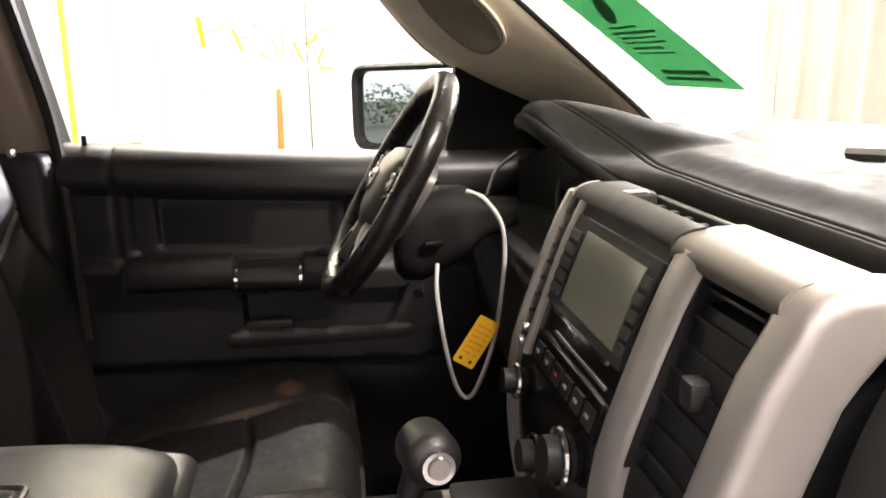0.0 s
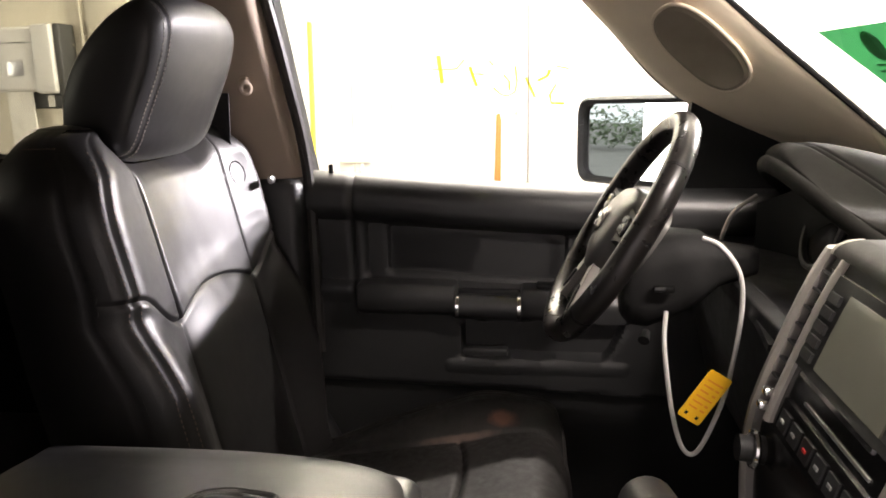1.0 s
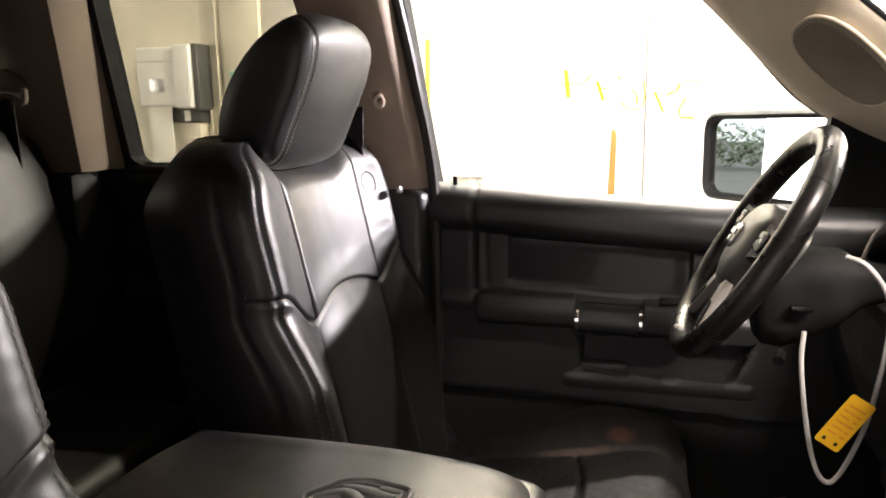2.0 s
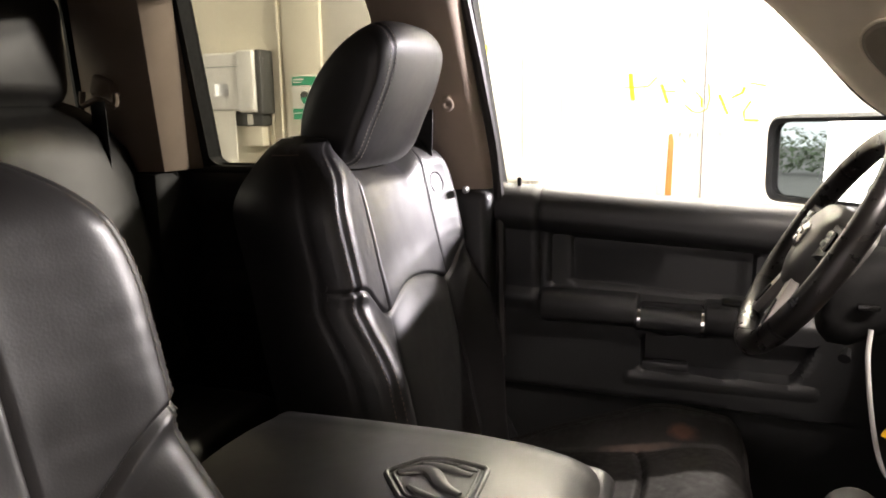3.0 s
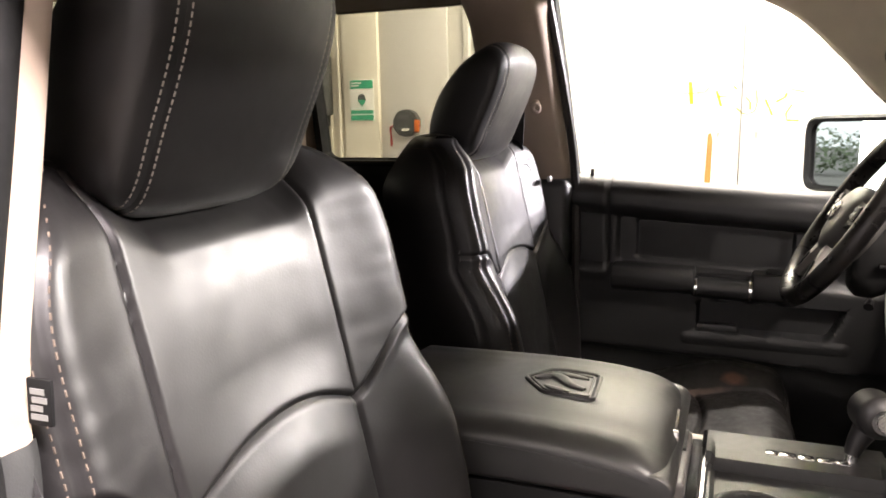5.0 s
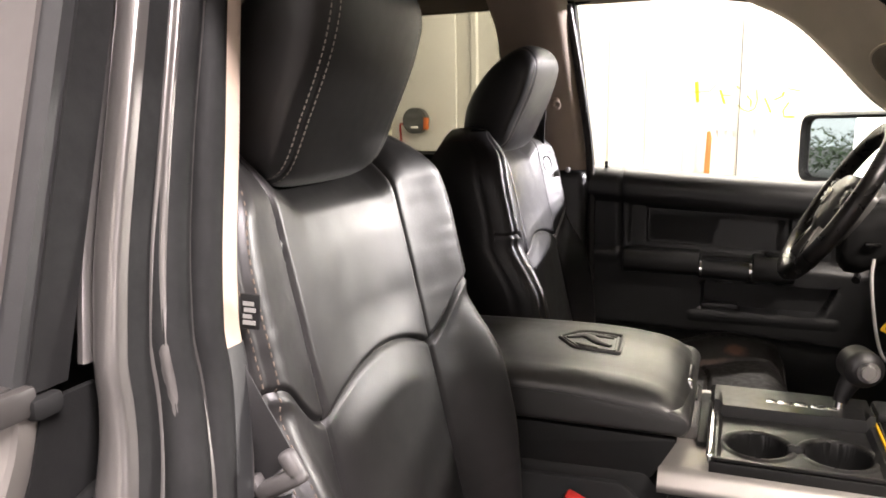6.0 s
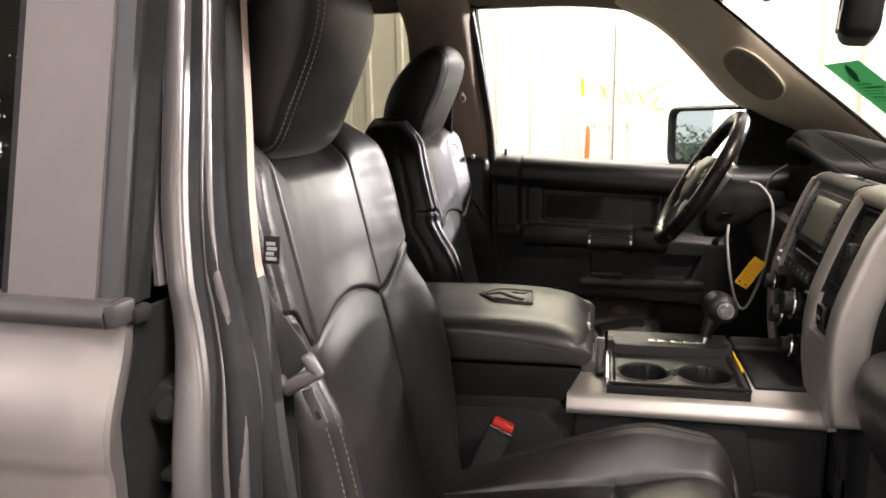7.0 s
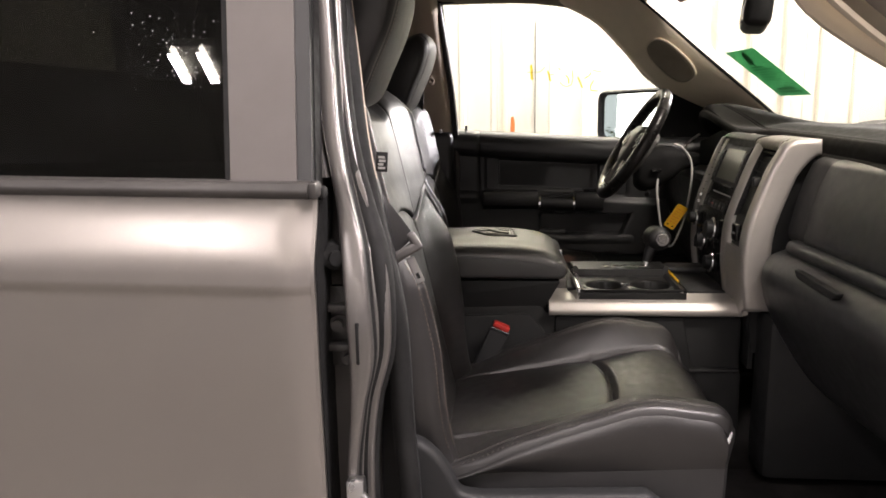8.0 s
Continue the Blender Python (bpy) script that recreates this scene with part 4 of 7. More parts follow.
# rails under the roof edge, both sides
for sgn in (1, -1):
    part("roof_rail_trim", sheet(lambda u, v, sgn=sgn: (-1.14 + 1.66 * u, sgn * (0.70 - 0.13 * v), 1.772 - 0.06 * smooth(0.88, 1.0, u) + 0.075 * v + 0.028 * math.sin(math.pi * v)), 24, 8, 0.01), BEIGE, body, "beige roof rail trim")
    part("roof_rail", slab((-1.15, sgn * 0.735 - 0.03, 1.79), (0.36, sgn * 0.735 + 0.02, 1.90), 0.02), PAINT, body)

# rear window behind the back seat
part("rear_header", slab((-1.16, -0.80, 1.78), (-1.10, 0.80, 1.88), 0.02), BEIGE, body)
rg = part("rear_window", slab((-1.135, -0.80, 1.38), (-1.130, 0.80, 1.80)), GLASS_DARK, body, "tinted rear window glass")


# ---- right side: pillar and rear door ----
def right_y(z):
    return -side_y(z)


ZS = [0.52, 0.62, 0.72, 0.82, 0.90, 0.97, 1.04, 1.11, 1.18, 1.25, 1.31, 1.36, 1.42, 1.50, 1.58, 1.66, 1.74, 1.80]


def along(knots, z):
    """The value at height z of a smooth curve through (z, x) knots."""
    k = [(2 * knots[0][0] - knots[1][0], knots[0][1])] + knots + [(2 * knots[-1][0] - knots[-2][0], knots[-1][1])]
    for (za, a), (zb, b), (zc, c), (zd, d) in zip(k, k[1:], k[2:], k[3:]):
        if z <= zc:
            t, w = (z - zb) / (zc - zb), zc - zb
            mb, mc = (c - a) / (zc - za) * w, (d - b) / (zd - zb) * w
            return b * (1 + 2 * t) * (1 - t) ** 2 + mb * t * (1 - t) ** 2 + c * t * t * (3 - 2 * t) + mc * t * t * (t - 1)
    return knots[-1][1]


# front edges of the painted step, the ridge before the seal, and the seal
STEP = [(0.5, -0.060), (0.94, -0.058), (1.04, -0.046), (1.12, -0.031), (1.24, -0.043), (1.32, -0.064), (1.41, -0.083), (1.50, -0.093), (1.60, -0.103), (1.81, -0.126)]
RIDGE = [(0.5, -0.042), (0.94, -0.041), (1.04, -0.032), (1.12, -0.013), (1.22, -0.017), (1.31, -0.047), (1.40, -0.071), (1.50, -0.086), (1.60, -0.096), (1.81, -0.124)]
SEAL = [(0.5, 0.03), (0.89, 0.016), (0.98, 0.010), (1.14, 0.003), (1.20, -0.008), (1.29, -0.033), (1.39, -0.057), (1.50, -0.074), (1.60, -0.090), (1.81, -0.122)]
INNER = [(0.5, -0.080), (0.95, -0.070), (1.05, -0.062), (1.17, -0.065), (1.27, -0.078), (1.34, -0.089), (1.41, -0.105), (1.50, -0.115), (1.60, -0.125), (1.81, -0.148)]
ZF = [0.50 + 1.31 * k / 110 for k in range(111)]


def band(f, zs=ZF, material=None):
    """A strip up the pillar; f(z) gives its cross-section as (x, depth)."""
    return loft([[(x, right_y(z) + d, z) for x, d in f(z)] for z in zs], closed=False, caps=False)


def bent(pts, r, n=4):
    """An open line with its corners rounded."""
    out = [pts[0]]
    for a, p, b in zip(pts, pts[1:], pts[2:]):
        a, p, b = Vector(a), Vector(p), Vector(b)
        q = min(r, (a - p).length * 0.45, (b - p).length * 0.45)
        s, e = p + (a - p).normalized() * q, p + (b - p).normalized() * q
        for k in range(n + 1):
            t = k / n
            out.append(tuple(s * (1 - t) ** 2 + p * 2 * t * (1 - t) + e * t * t))
    return out + [pts[-1]]


def step_section(z):
    i, s = along(INNER, z), along(STEP, z)
    return bent([(-0.20, 0.118), (i - 0.001, 0.116), (i, 0.052), ((i + s) / 2, 0.0495), (s, 0.052), (s + 0.0005, 0.070)], 0.006)


def ridge_section(z):
    s, r = along(STEP, z), along(RIDGE, z)
    return bent([(s + 0.0005, 0.080), (s + 0.001, 0.0885), (r, 0.0885), (r, 0.106), (r - 0.002, 0.17)], 0.005)


jamb = thing("right_door_pillar", "grey painted pillar of the open passenger doorway", "pillar", (0, 0, 0))
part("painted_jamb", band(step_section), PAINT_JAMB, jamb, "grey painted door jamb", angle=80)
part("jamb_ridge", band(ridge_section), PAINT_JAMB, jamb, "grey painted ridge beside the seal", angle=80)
# dark strip laid over the step's riser in place of its shade
part("riser_shade_strip", band(lambda z: [(along(STEP, z) + 0.0006, 0.064), (along(STEP, z) + 0.0012, 0.070), (along(STEP, z) + 0.0012, 0.080), (along(STEP, z) + 0.0008, 0.085)]), RUBBER, jamb, "dark strip standing in for the riser's shade")
ZU = [z for z in ZF if z > 1.335]
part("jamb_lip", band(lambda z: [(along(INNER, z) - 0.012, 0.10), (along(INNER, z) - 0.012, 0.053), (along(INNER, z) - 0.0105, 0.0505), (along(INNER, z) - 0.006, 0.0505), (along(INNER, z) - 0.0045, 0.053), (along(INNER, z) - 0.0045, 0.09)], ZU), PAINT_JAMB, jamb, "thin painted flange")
bm = bmesh.new()
tube([(along(RIDGE, z) - 0.0125, right_y(z) + 0.105, z) for z in ZF], 0.0175, 12, bm)
part("door_seal", bm, RUBBER, jamb, "black rubber door seal")
bm = bmesh.new()
tube([(along(SEAL, z) - 0.0145, right_y(z) + 0.135, z) for z in ZF], 0.0155, 12, bm)
part("inner_seal", bm, RUBBER, jamb, "black inner rubber seal")
part("upper_trim", band(lambda z: [(-0.17, 0.185), (along(SEAL, z) - 0.022, 0.176), (along(SEAL, z) - 0.006, 0.168), (along(SEAL, z) - 0.002, 0.160), (along(SEAL, z) - 0.002, 0.140)], [z for z in ZF if z > 1.31]), BEIGE_DIMMED, jamb, "beige inner pillar trim")
part("lower_trim", band(lambda z: [(-0.17, 0.185), (along(SEAL, z) - 0.022, 0.178), (along(SEAL, z) - 0.006, 0.170), (along(SEAL, z) - 0.001, 0.160), (along(SEAL, z) - 0.002, 0.140)], [z for z in ZF if z < 1.335]), PLASTIC, jamb, "black lower pillar trim")
part("inner_post", loft([[(-0.22, right_y(z) + 0.125, z), (-0.15, right_y(z) + 0.125, z), (-0.145, right_y(z) + 0.19, z), (-0.22, right_y(z) + 0.20, z)] for z in ZS]), PAINT_JAMB, jamb)
# rubber buffer, hinge leaves and bolts in the hollow of the jamb
bm = bmesh.new()
q = Vector((-0.094, right_y(1.24) + 0.085, 1.242))
ax = Vector((0.45, -0.9, 0)).normalized()
disc(bm, q, 0.020, ax, 0.05, 24, 0.017)
disc(bm, q + ax * 0.026, 0.010, ax, 0.014, 18)
part("rubber_buffer", bm, RUBBER, jamb, "round black rubber buffer")
part("hinge_plate", slab((-0.108, right_y(1.15) + 0.108, 1.085), (-0.068, right_y(1.15) + 0.120, 1.200), 0.005, 2), HINGE_SHADED, jamb, "grey painted hinge plate")
for z in (1.172, 1.118):
    part("hinge_leaf", slab((-0.110, right_y(z) + 0.088, z - 0.005), (-0.068, right_y(z) + 0.112, z + 0.005), 0.003), HINGE_SHADED, jamb)
for x, z in ((-0.070, 1.192), (-0.086, 1.148), (-0.072, 1.100)):
    bm = bmesh.new()
    disc(bm, (x, right_y(z) + 0.102, z), 0.008, (0.1, -1, 0), 0.018, 6)
    disc(bm, (x, right_y(z) + 0.106, z), 0.012, (0.1, -1, 0), 0.006, 18)
    part("bolt", bm, HINGE_SHADED, jamb)
part("jamb_slot", slab((-0.052, right_y(1.145) + 0.0488, 1.108), (-0.047, right_y(1.145) + 0.056, 1.165), 0.002), RUBBER, jamb, "narrow dark slot")
part("striker", tube(spline([(-0.052, right_y(0.92) + 0.045, 0.932), (-0.03, right_y(0.92) + 0.012, 0.934), (-0.012, right_y(0.92) + 0.012, 0.932), (-0.016, right_y(0.92) + 0.016, 0.908), (-0.034, right_y(0.92) + 0.014, 0.906), (-0.054, right_y(0.92) + 0.045, 0.908)], 24), 0.0055, 8), STEEL, jamb, "bright steel door striker loop")
part("striker_plate", slab((-0.068, right_y(0.92) + 0.030, 0.885), (-0.044, right_y(0.92) + 0.05, 0.955), 0.004, m=None), STEEL, jamb)

rdoor = thing("rear_door", "closed grey metallic rear door with dark tinted window", "door", (0, 0, 0), "rear doors")


def skin(u, v):
    z = 0.48 + 0.850 * v
    x = -1.05 + 0.95 * u
    # a soft shoulder under the sill that ends in a crisp body line
    a = min(1.0, max(0.0, (1.328 - z) / 0.113))
    y = -0.897 - 0.028 * smooth(1.325, 1.232, z) - 0.008 * a + 0.0035 * smooth(1.2155, 1.209, z) + 0.010 * smooth(1.15, 0.85, z) + 0.03 * smooth(0.85, 0.48, z)
    y += 0.010 * smooth(0.965, 1.0, u) ** 2
    return (x, y, z + (1 - u) * 0.020 * v)


part("outer_skin", sheet(skin, 60, 150, 0.006), PAINT, rdoor, "grey metallic painted door skin")
part("hem", sheet(lambda u, v: (-0.100 - 0.004 * u, skin(1, v)[1] + 0.022 * u, skin(1, v)[2]), 3, 60, -0.005), PAINT, rdoor, "rounded front door edge")
# black edge doubles as the shaded gap between door and pillar
part("edge_rubber_and_gap", sheet(lambda u, v: (-0.1025, skin(1, v)[1] + 0.020 + 0.075 * u, skin(1, v)[2]), 2, 20, -0.006), RUBBER, rdoor, "black rubber edge, also standing in for the shaded gap")
part("belt_moulding", loft([[(x, y, z + (-0.10 - x) * 0.021) for y, z in rounded([(-0.868, 1.326), (-0.901, 1.324), (-0.905, 1.334), (-0.898, 1.345), (-0.868, 1.347)], 0.004, 3)] for x in (-1.05, -0.7, -0.4, -0.103)]), RUBBER_GREY, rdoor, "dark grey window belt moulding")
part("moulding_end", slab((-0.1035, -0.903, 1.325), (-0.092, -0.872, 1.346), 0.004), RUBBER_GREY, rdoor)


def right_glass(outline, d0, d1):
    return on_glass(outline, d0 - 0.040, d1 - 0.040, -1)


part("pillar_applique", right_glass([(-0.205, 1.338), (-0.120, 1.338), (-0.150, 1.80), (-0.245, 1.80)], -0.004, 0.006), APPLIQUE, rdoor, "grey satin pillar cover")
part("frame_edge", right_glass([(-0.121, 1.338), (-0.101, 1.338), (-0.130, 1.80), (-0.150, 1.80)], 0.0, 0.03), PLASTIC_GREY, rdoor, "charcoal window frame edge")
# this black seal also takes the place of the gap's shade
part("frame_seal_and_gap", right_glass([(-0.110, 1.338), (-0.0985, 1.338), (-0.1265, 1.80), (-0.138, 1.80)], 0.010, 0.042), RUBBER, rdoor)
part("frame_foot", slab((-0.1, -0.880, 1.322), (-0.088, -0.855, 1.338), 0.005), RUBBER, rdoor)
part("window_seal", right_glass([(-0.212, 1.338), (-0.205, 1.338), (-0.245, 1.80), (-0.253, 1.80)], -0.003, 0.012), RUBBER, rdoor)
part("window_glass", right_glass([(-1.02, 1.338), (-0.205, 1.338), (-0.245, 1.80), (-0.98, 1.80)], 0.004, 0.008), GLASS_DIMMED, rdoor, "dark tinted rear window glass")
part("trim_panel", sheet(lambda u, v: (-1.0 + 0.80 * u, -0.80 - 0.03 * smooth(0.95, 1.0, v), 0.6 + 0.76 * v), 10, 20, 0.012), PLASTIC_DARK, rdoor)
# drops of water on the tinted glass
rng = random.Random(5)
bm = bmesh.new()
for k in range(110):
    x, z = rng.gauss(-0.285, 0.05), rng.gauss(1.505, 0.03)
    if x > -0.225:
        continue
    r = rng.choice((0.0005, 0.0006, 0.0008, 0.0012))
    c = Vector((x, -(win_y(z) + 0.037), z))
    q = Vector((0, -1, 0.35)).to_track_quat("Z", "Y").to_matrix().to_4x4()
    bmesh.ops.create_icosphere(bm, subdivisions=1, radius=r, matrix=Matrix.Translation(c) @ q @ Matrix.Diagonal((1, 1, 0.4, 1)))
part("water_drops", bm, mat("water_drop", (0.25, 0.25, 0.25), 0.05, vary=0), rdoor, "small water drops", kind="stuff")
part("corner_pillar", loft([[(-1.15, right_y(z) + 0.01, z), (-1.02, right_y(z) + 0.01, z), (-1.0, right_y(z) + 0.12, z), (-1.15, right_y(z) + 0.12, z)] for z in ZS]), PAINT, body)
part("corner_panel", loft([[(-1.15, -right_y(z) - 0.0, z), (-1.04, -right_y(z) - 0.0, z), (-1.04, -right_y(z) - 0.04, z), (-1.15, -right_y(z) - 0.04, z)] for z in ZS]), PAINT, body)
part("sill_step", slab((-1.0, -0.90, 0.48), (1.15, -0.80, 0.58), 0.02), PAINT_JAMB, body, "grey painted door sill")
part("sill_step", slab((-1.0, 0.80, 0.48), (1.15, 0.88, 0.58), 0.02), PAINT_JAMB, body)
for sgn in (1, -1):
    part("cowl_side", slab((0.98, sgn * 0.84 - 0.03, 0.5), (1.20, sgn * 0.84 + 0.03, 1.32), 0.02), PLASTIC_DARK, body)
    part("fender", slab((1.02, sgn * 0.90 - 0.04, 0.55), (2.35, sgn * 0.90 + 0.02, 1.27), 0.06, 4), PAINT, body)
part("front_end", slab((2.25, -0.90, 0.5), (2.40, 0.90, 1.25), 0.05, 4), PAINT, body)
part("chassis_frame", slab((-2.3, -0.5, 0.34), (2.3, 0.5, 0.50), 0.02), RUBBER, body)
for x in (-2.0, 1.72):
    for sgn in (1, -1):
        bm = bmesh.new()
        ringed(bm, (x, sgn * 0.80, 0.40), 0.29, 0.11, (0, 1, 0), 40, 14, 1.1)
        wheel = part("wheel", bm, RUBBER, body, "black tyre on a steel rim")
        bm = bmesh.new()
        disc(bm, (x, sgn * 0.80, 0.40), 0.22, (0, 1, 0), 0.16, 30)
        part("rim", bm, STEEL, wheel)
    part("axle", tube([(x, -0.75, 0.40), (x, 0.75, 0.40)], 0.05, 12), RUBBER, body)


# ---- front seats ----
def back_x(z):
    return -0.05 - 0.22 * (z - 1.238)


def back_half(z):
    """Half width of the backrest."""
    w = 0.262 + 0.010 * smooth(1.30, 1.16, z) - 0.03 * smooth(1.0, 0.86, z)
    if z > 1.36:
        q = min(1, (z - 1.36) / 0.125)
        w -= 0.10 * (1 - math.sqrt(max(0, 1 - q ** 2.2)))
    return w


def s_in(s):
    """Half width of the middle panels: wider on the outer side."""
    return 0.119 if s > 0 else 0.148


SEAM = 0.020


def arch_z(s):
    return 1.247 - 0.030 * (abs(s) / s_in(s)) ** 2


def notch_z(s):
    return 1.219 + 0.062 * smooth(s_in(s), 0.240, abs(s))


def groove(d, depth=0.0045, width=0.0045):
    return -depth * math.exp(-(d / width) ** 2)


def back_bulge(s, z):
    """How far the front of the backrest stands before its plane."""
    a = abs(s)
    half = back_half(z)
    S_IN = s_in(s)
    low = smooth(notch_z(s) + 0.004, notch_z(s) - 0.03, z)
    p = 0.0
    # inserts
    if a < S_IN:
        t = a / S_IN
        up = -0.012 * (1 - t * t) * smooth(1.22, 1.30, z) + 0.006
        lowp = 0.011 * (1 - t ** 4) * smooth(0.0, 0.05, arch_z(s) - z)
        p += up if z > arch_z(s) else lowp + 0.002
        p += groove(z - arch_z(s), 0.004, 0.0035)
    else:
        t = (a - S_IN) / max(0.02, half - S_IN)
        upper = 0.030 * (0.35 * min(1, t * 1.1) + 0.65 * smooth(0.0, 0.9, t)) + 0.004
        lower = 0.054 * (0.5 * math.sin(min(1, t * 1.15) * math.pi / 2) + 0.5 * smooth(0.0, 0.85, t)) * (0.62 + 0.38 * smooth(0.90, 1.10, z)) * (0.35 + 0.65 * smooth(0.0, 0.13, notch_z(s) - z)) + 0.004
        p += upper * (1 - low) + lower * low
        p += groove(z - notch_z(s), 0.006, 0.0042)
    p += groove(a - S_IN, 0.0035, 0.0032)
    # seam where the face meets the side panel
    p += groove(a - (half - SEAM), 0.003, 0.004)
    # rounded outer corner
    r = 0.046
    if a > half - r:
        q = min(1, (a - (half - r)) / r)
        p -= r * (1 - math.sqrt(max(0, 1 - q * q)))
    # rounded top
    p -= 0.035 * smooth(1.42, 1.49, z) ** 1.5
    # small creases in worn leather
    p += 0.0006 * noise.noise(Vector((s * 30, z * 22, 1.7))) + 0.0005 * noise.noise(Vector((s * 9 + 3, z * 60, 4.0))) * smooth(S_IN, S_IN + 0.03, a)
    return p


def back_depth(z):
    return 0.150 - 0.05 * smooth(1.38, 1.49, z) - 0.02 * smooth(1.1, 0.9, z)


def top_dip(s, z):
    return -0.030 * (1 - smooth(0.085, 0.15, abs(s))) * smooth(1.36, 1.47, z)


def split_faces(verts, faces, keys):
    """One bmesh for each key, with only its own corners."""
    out = {}
    for f, k in zip(faces, keys):
        bm, seen = out.setdefault(k, (bmesh.new(), {}))
        vs = []
        for i in f:
            if i not in seen:
                seen[i] = bm.verts.new(verts[i])
            vs.append(seen[i])
        if len(set(vs)) == len(vs):
            try:
                bm.faces.new(vs)
            except ValueError:
                pass
    return {k: v[0] for k, v in out.items()}


def build_seat(name, label, yc, flip, dx, dz, worn, HW=0.137, head_off=0.0):
    seat = thing(name, label, "seat", (0, 0, 0), "front seats")
    cush_mat = LEATHER_WORN if worn else LEATHER

    def place(x, s, z):
        return (x + dx, yc + flip * s, z + dz)

    # backrest front face: rows and columns follow the seams
    N1, N2, N3, JL, JU = 54, 96, 54, 120, 96
    NS, NZ = N1 + N2 + N3, JL + JU
    z0, z1 = 0.86, 1.488

    def across_at(i, z):
        h, o, q = back_half(z), s_in(-1), s_in(1)
        if i <= N1:
            return -h + (h - o) * i / N1
        if i <= N1 + N2:
            return -o + (o + q) * (i - N1) / N2
        return q + (h - q) * (i - N1 - N2) / N3

    verts, faces, keys = [], [], []
    for j in range(NZ + 1):
        for i in range(NS + 1):
            sc = across_at(i, 1.236)
            zc = arch_z(sc) if N1 <= i <= N1 + N2 else notch_z(sc)
            z = z0 + (zc - z0) * j / JL if j <= JL else zc + (z1 - zc) * (j - JL) / JU
            s = across_at(i, z)
            verts.append(place(back_x(z) + back_bulge(s, z), s, z + top_dip(s, z)))
    for j in range(NZ):
        for i in range(NS):
            a = j * (NS + 1) + i
            q = (a, a + 1, a + NS + 2, a + NS + 1)
            faces.append(q if flip > 0 else q[::-1])
            low = j < JL
            if N1 <= i < N1 + N2:
                keys.append("lower_insert" if low else "upper_insert")
            else:
                keys.append(("outer" if i < N1 else "inner") + ("_lower_bolster" if low else "_upper_bolster"))
    back = None
    order = ["upper_insert", "lower_insert", "inner_upper_bolster", "outer_upper_bolster", "inner_lower_bolster", "outer_lower_bolster"]
    made = split_faces(verts, faces, keys)
    back = part("backrest", made[order[0]], LEATHER, seat, "black leather backrest with sewn panels", angle=80)
    for k in order[1:]:
        part(k[6:] if k.startswith(("inner", "outer")) else k, made[k], LEATHER, back, angle=80)

    # sides, top and back as one shell
    def rim(z, sgn):
        h = back_half(z)
        return back_x(z) + back_bulge(sgn * h, z)

    NB = 26
    for sgn in (-1, 1):
        def side(u, v, sgn=sgn):
            z = z0 + (z1 - z0) * v
            h = back_half(z)
            xf, xb = rim(z, sgn), back_x(z) - back_depth(z)
            x = xf + (xb - xf) * u
            s = sgn * (h + 0.010 * math.sin(math.pi * u) - 0.018 * u * u)
            g = groove(u * abs(xf - xb) - 0.012, 0.002, 0.004)
            return place(x, s + sgn * g, z + top_dip(sgn * h, z))
        bm = sheet(side, 24, 80)
        if sgn * flip < 0:
            bmesh.ops.reverse_faces(bm, faces=bm.faces[:])
        part("side_panel", bm, LEATHER, back, "dark leather side panel")

    def rear(u, v):
        z = z0 + (z1 - z0) * v
        h = back_half(z) - 0.018
        s = h * (2 * u - 1)
        x = back_x(z) - back_depth(z) - 0.012 * (1 - (2 * u - 1) ** 4)
        return place(x, s, z + top_dip(s, z))

    part("back_panel", sheet(rear, 20, 40), SHELL, back, "dark back panel")

    def cap(u, v):
        s = (2 * u - 1) * back_half(z1)
        h = back_half(z1)
        xf = back_x(z1) + back_bulge(s, z1)
        xb = back_x(z1) - back_depth(z1) - 0.012 * (1 - (2 * u - 1) ** 4)
        edge = 1 - (abs(2 * u - 1)) ** 6
        return place(xf + (xb - xf) * v, s * (1 - 0.0 * v), z1 + top_dip(s, z1) + 0.012 * math.sin(math.pi * v) * edge)

    part("top_panel", sheet(cap, 60, 12), LEATHER, back)

    # stitching on both sides of the face seams and down the side seams
    st = []
    for sgn in (-1, 1):
        for off in (-0.0065, 0.0065):
            z = 0.90
            while z < 1.465:
                h = back_half(z)
                s = sgn * (h - SEAM + off)
                p = Vector(place(back_x(z) + back_bulge(s, z), s, z + top_dip(s, z)))
                z2 = z + 0.002
                s2 = sgn * (back_half(z2) - SEAM + off)
                p2 = Vector(place(back_x(z2) + back_bulge(s2, z2), s2, z2 + top_dip(s2, z2)))
                st.append((p, p2 - p, Vector((0.75, flip * sgn * 0.66, 0.1))))
                z += 0.0078
        # over the shoulder
        u = 0.02
        while u < 0.6:
            for off in (0.0, 0.013):
                zz = 1.468
                h = back_half(zz)
                xf, xb = rim(zz, sgn), back_x(zz) - back_depth(zz)
                st.append((Vector(place(xf + (xb - xf) * u, sgn * (h + 0.010 * math.sin(math.pi * u) - 0.018 * u * u) - sgn * off * 0.2, zz - off)), Vector((-1, 0, 0)), Vector((0, flip * sgn, 0.3))))
            u += 0.075
    part("stitching", stitches(st, 0.0046, 0.0007), THREAD_DIM, back, "grey double stitching", kind="stuff")

    # headrest: a leaning rounded pad, closed at both ends
    prof = spline([(-0.140, 1.432), (-0.098, 1.445), (-0.068, 1.505), (-0.036, 1.580), (-0.028, 1.635), (-0.062, 1.664), (-0.128, 1.624), (-0.180, 1.556), (-0.200, 1.485), (-0.184, 1.440), (-0.140, 1.432)], 61)[:60]
    prof = [Vector((p[0], p[1])) for p in prof]
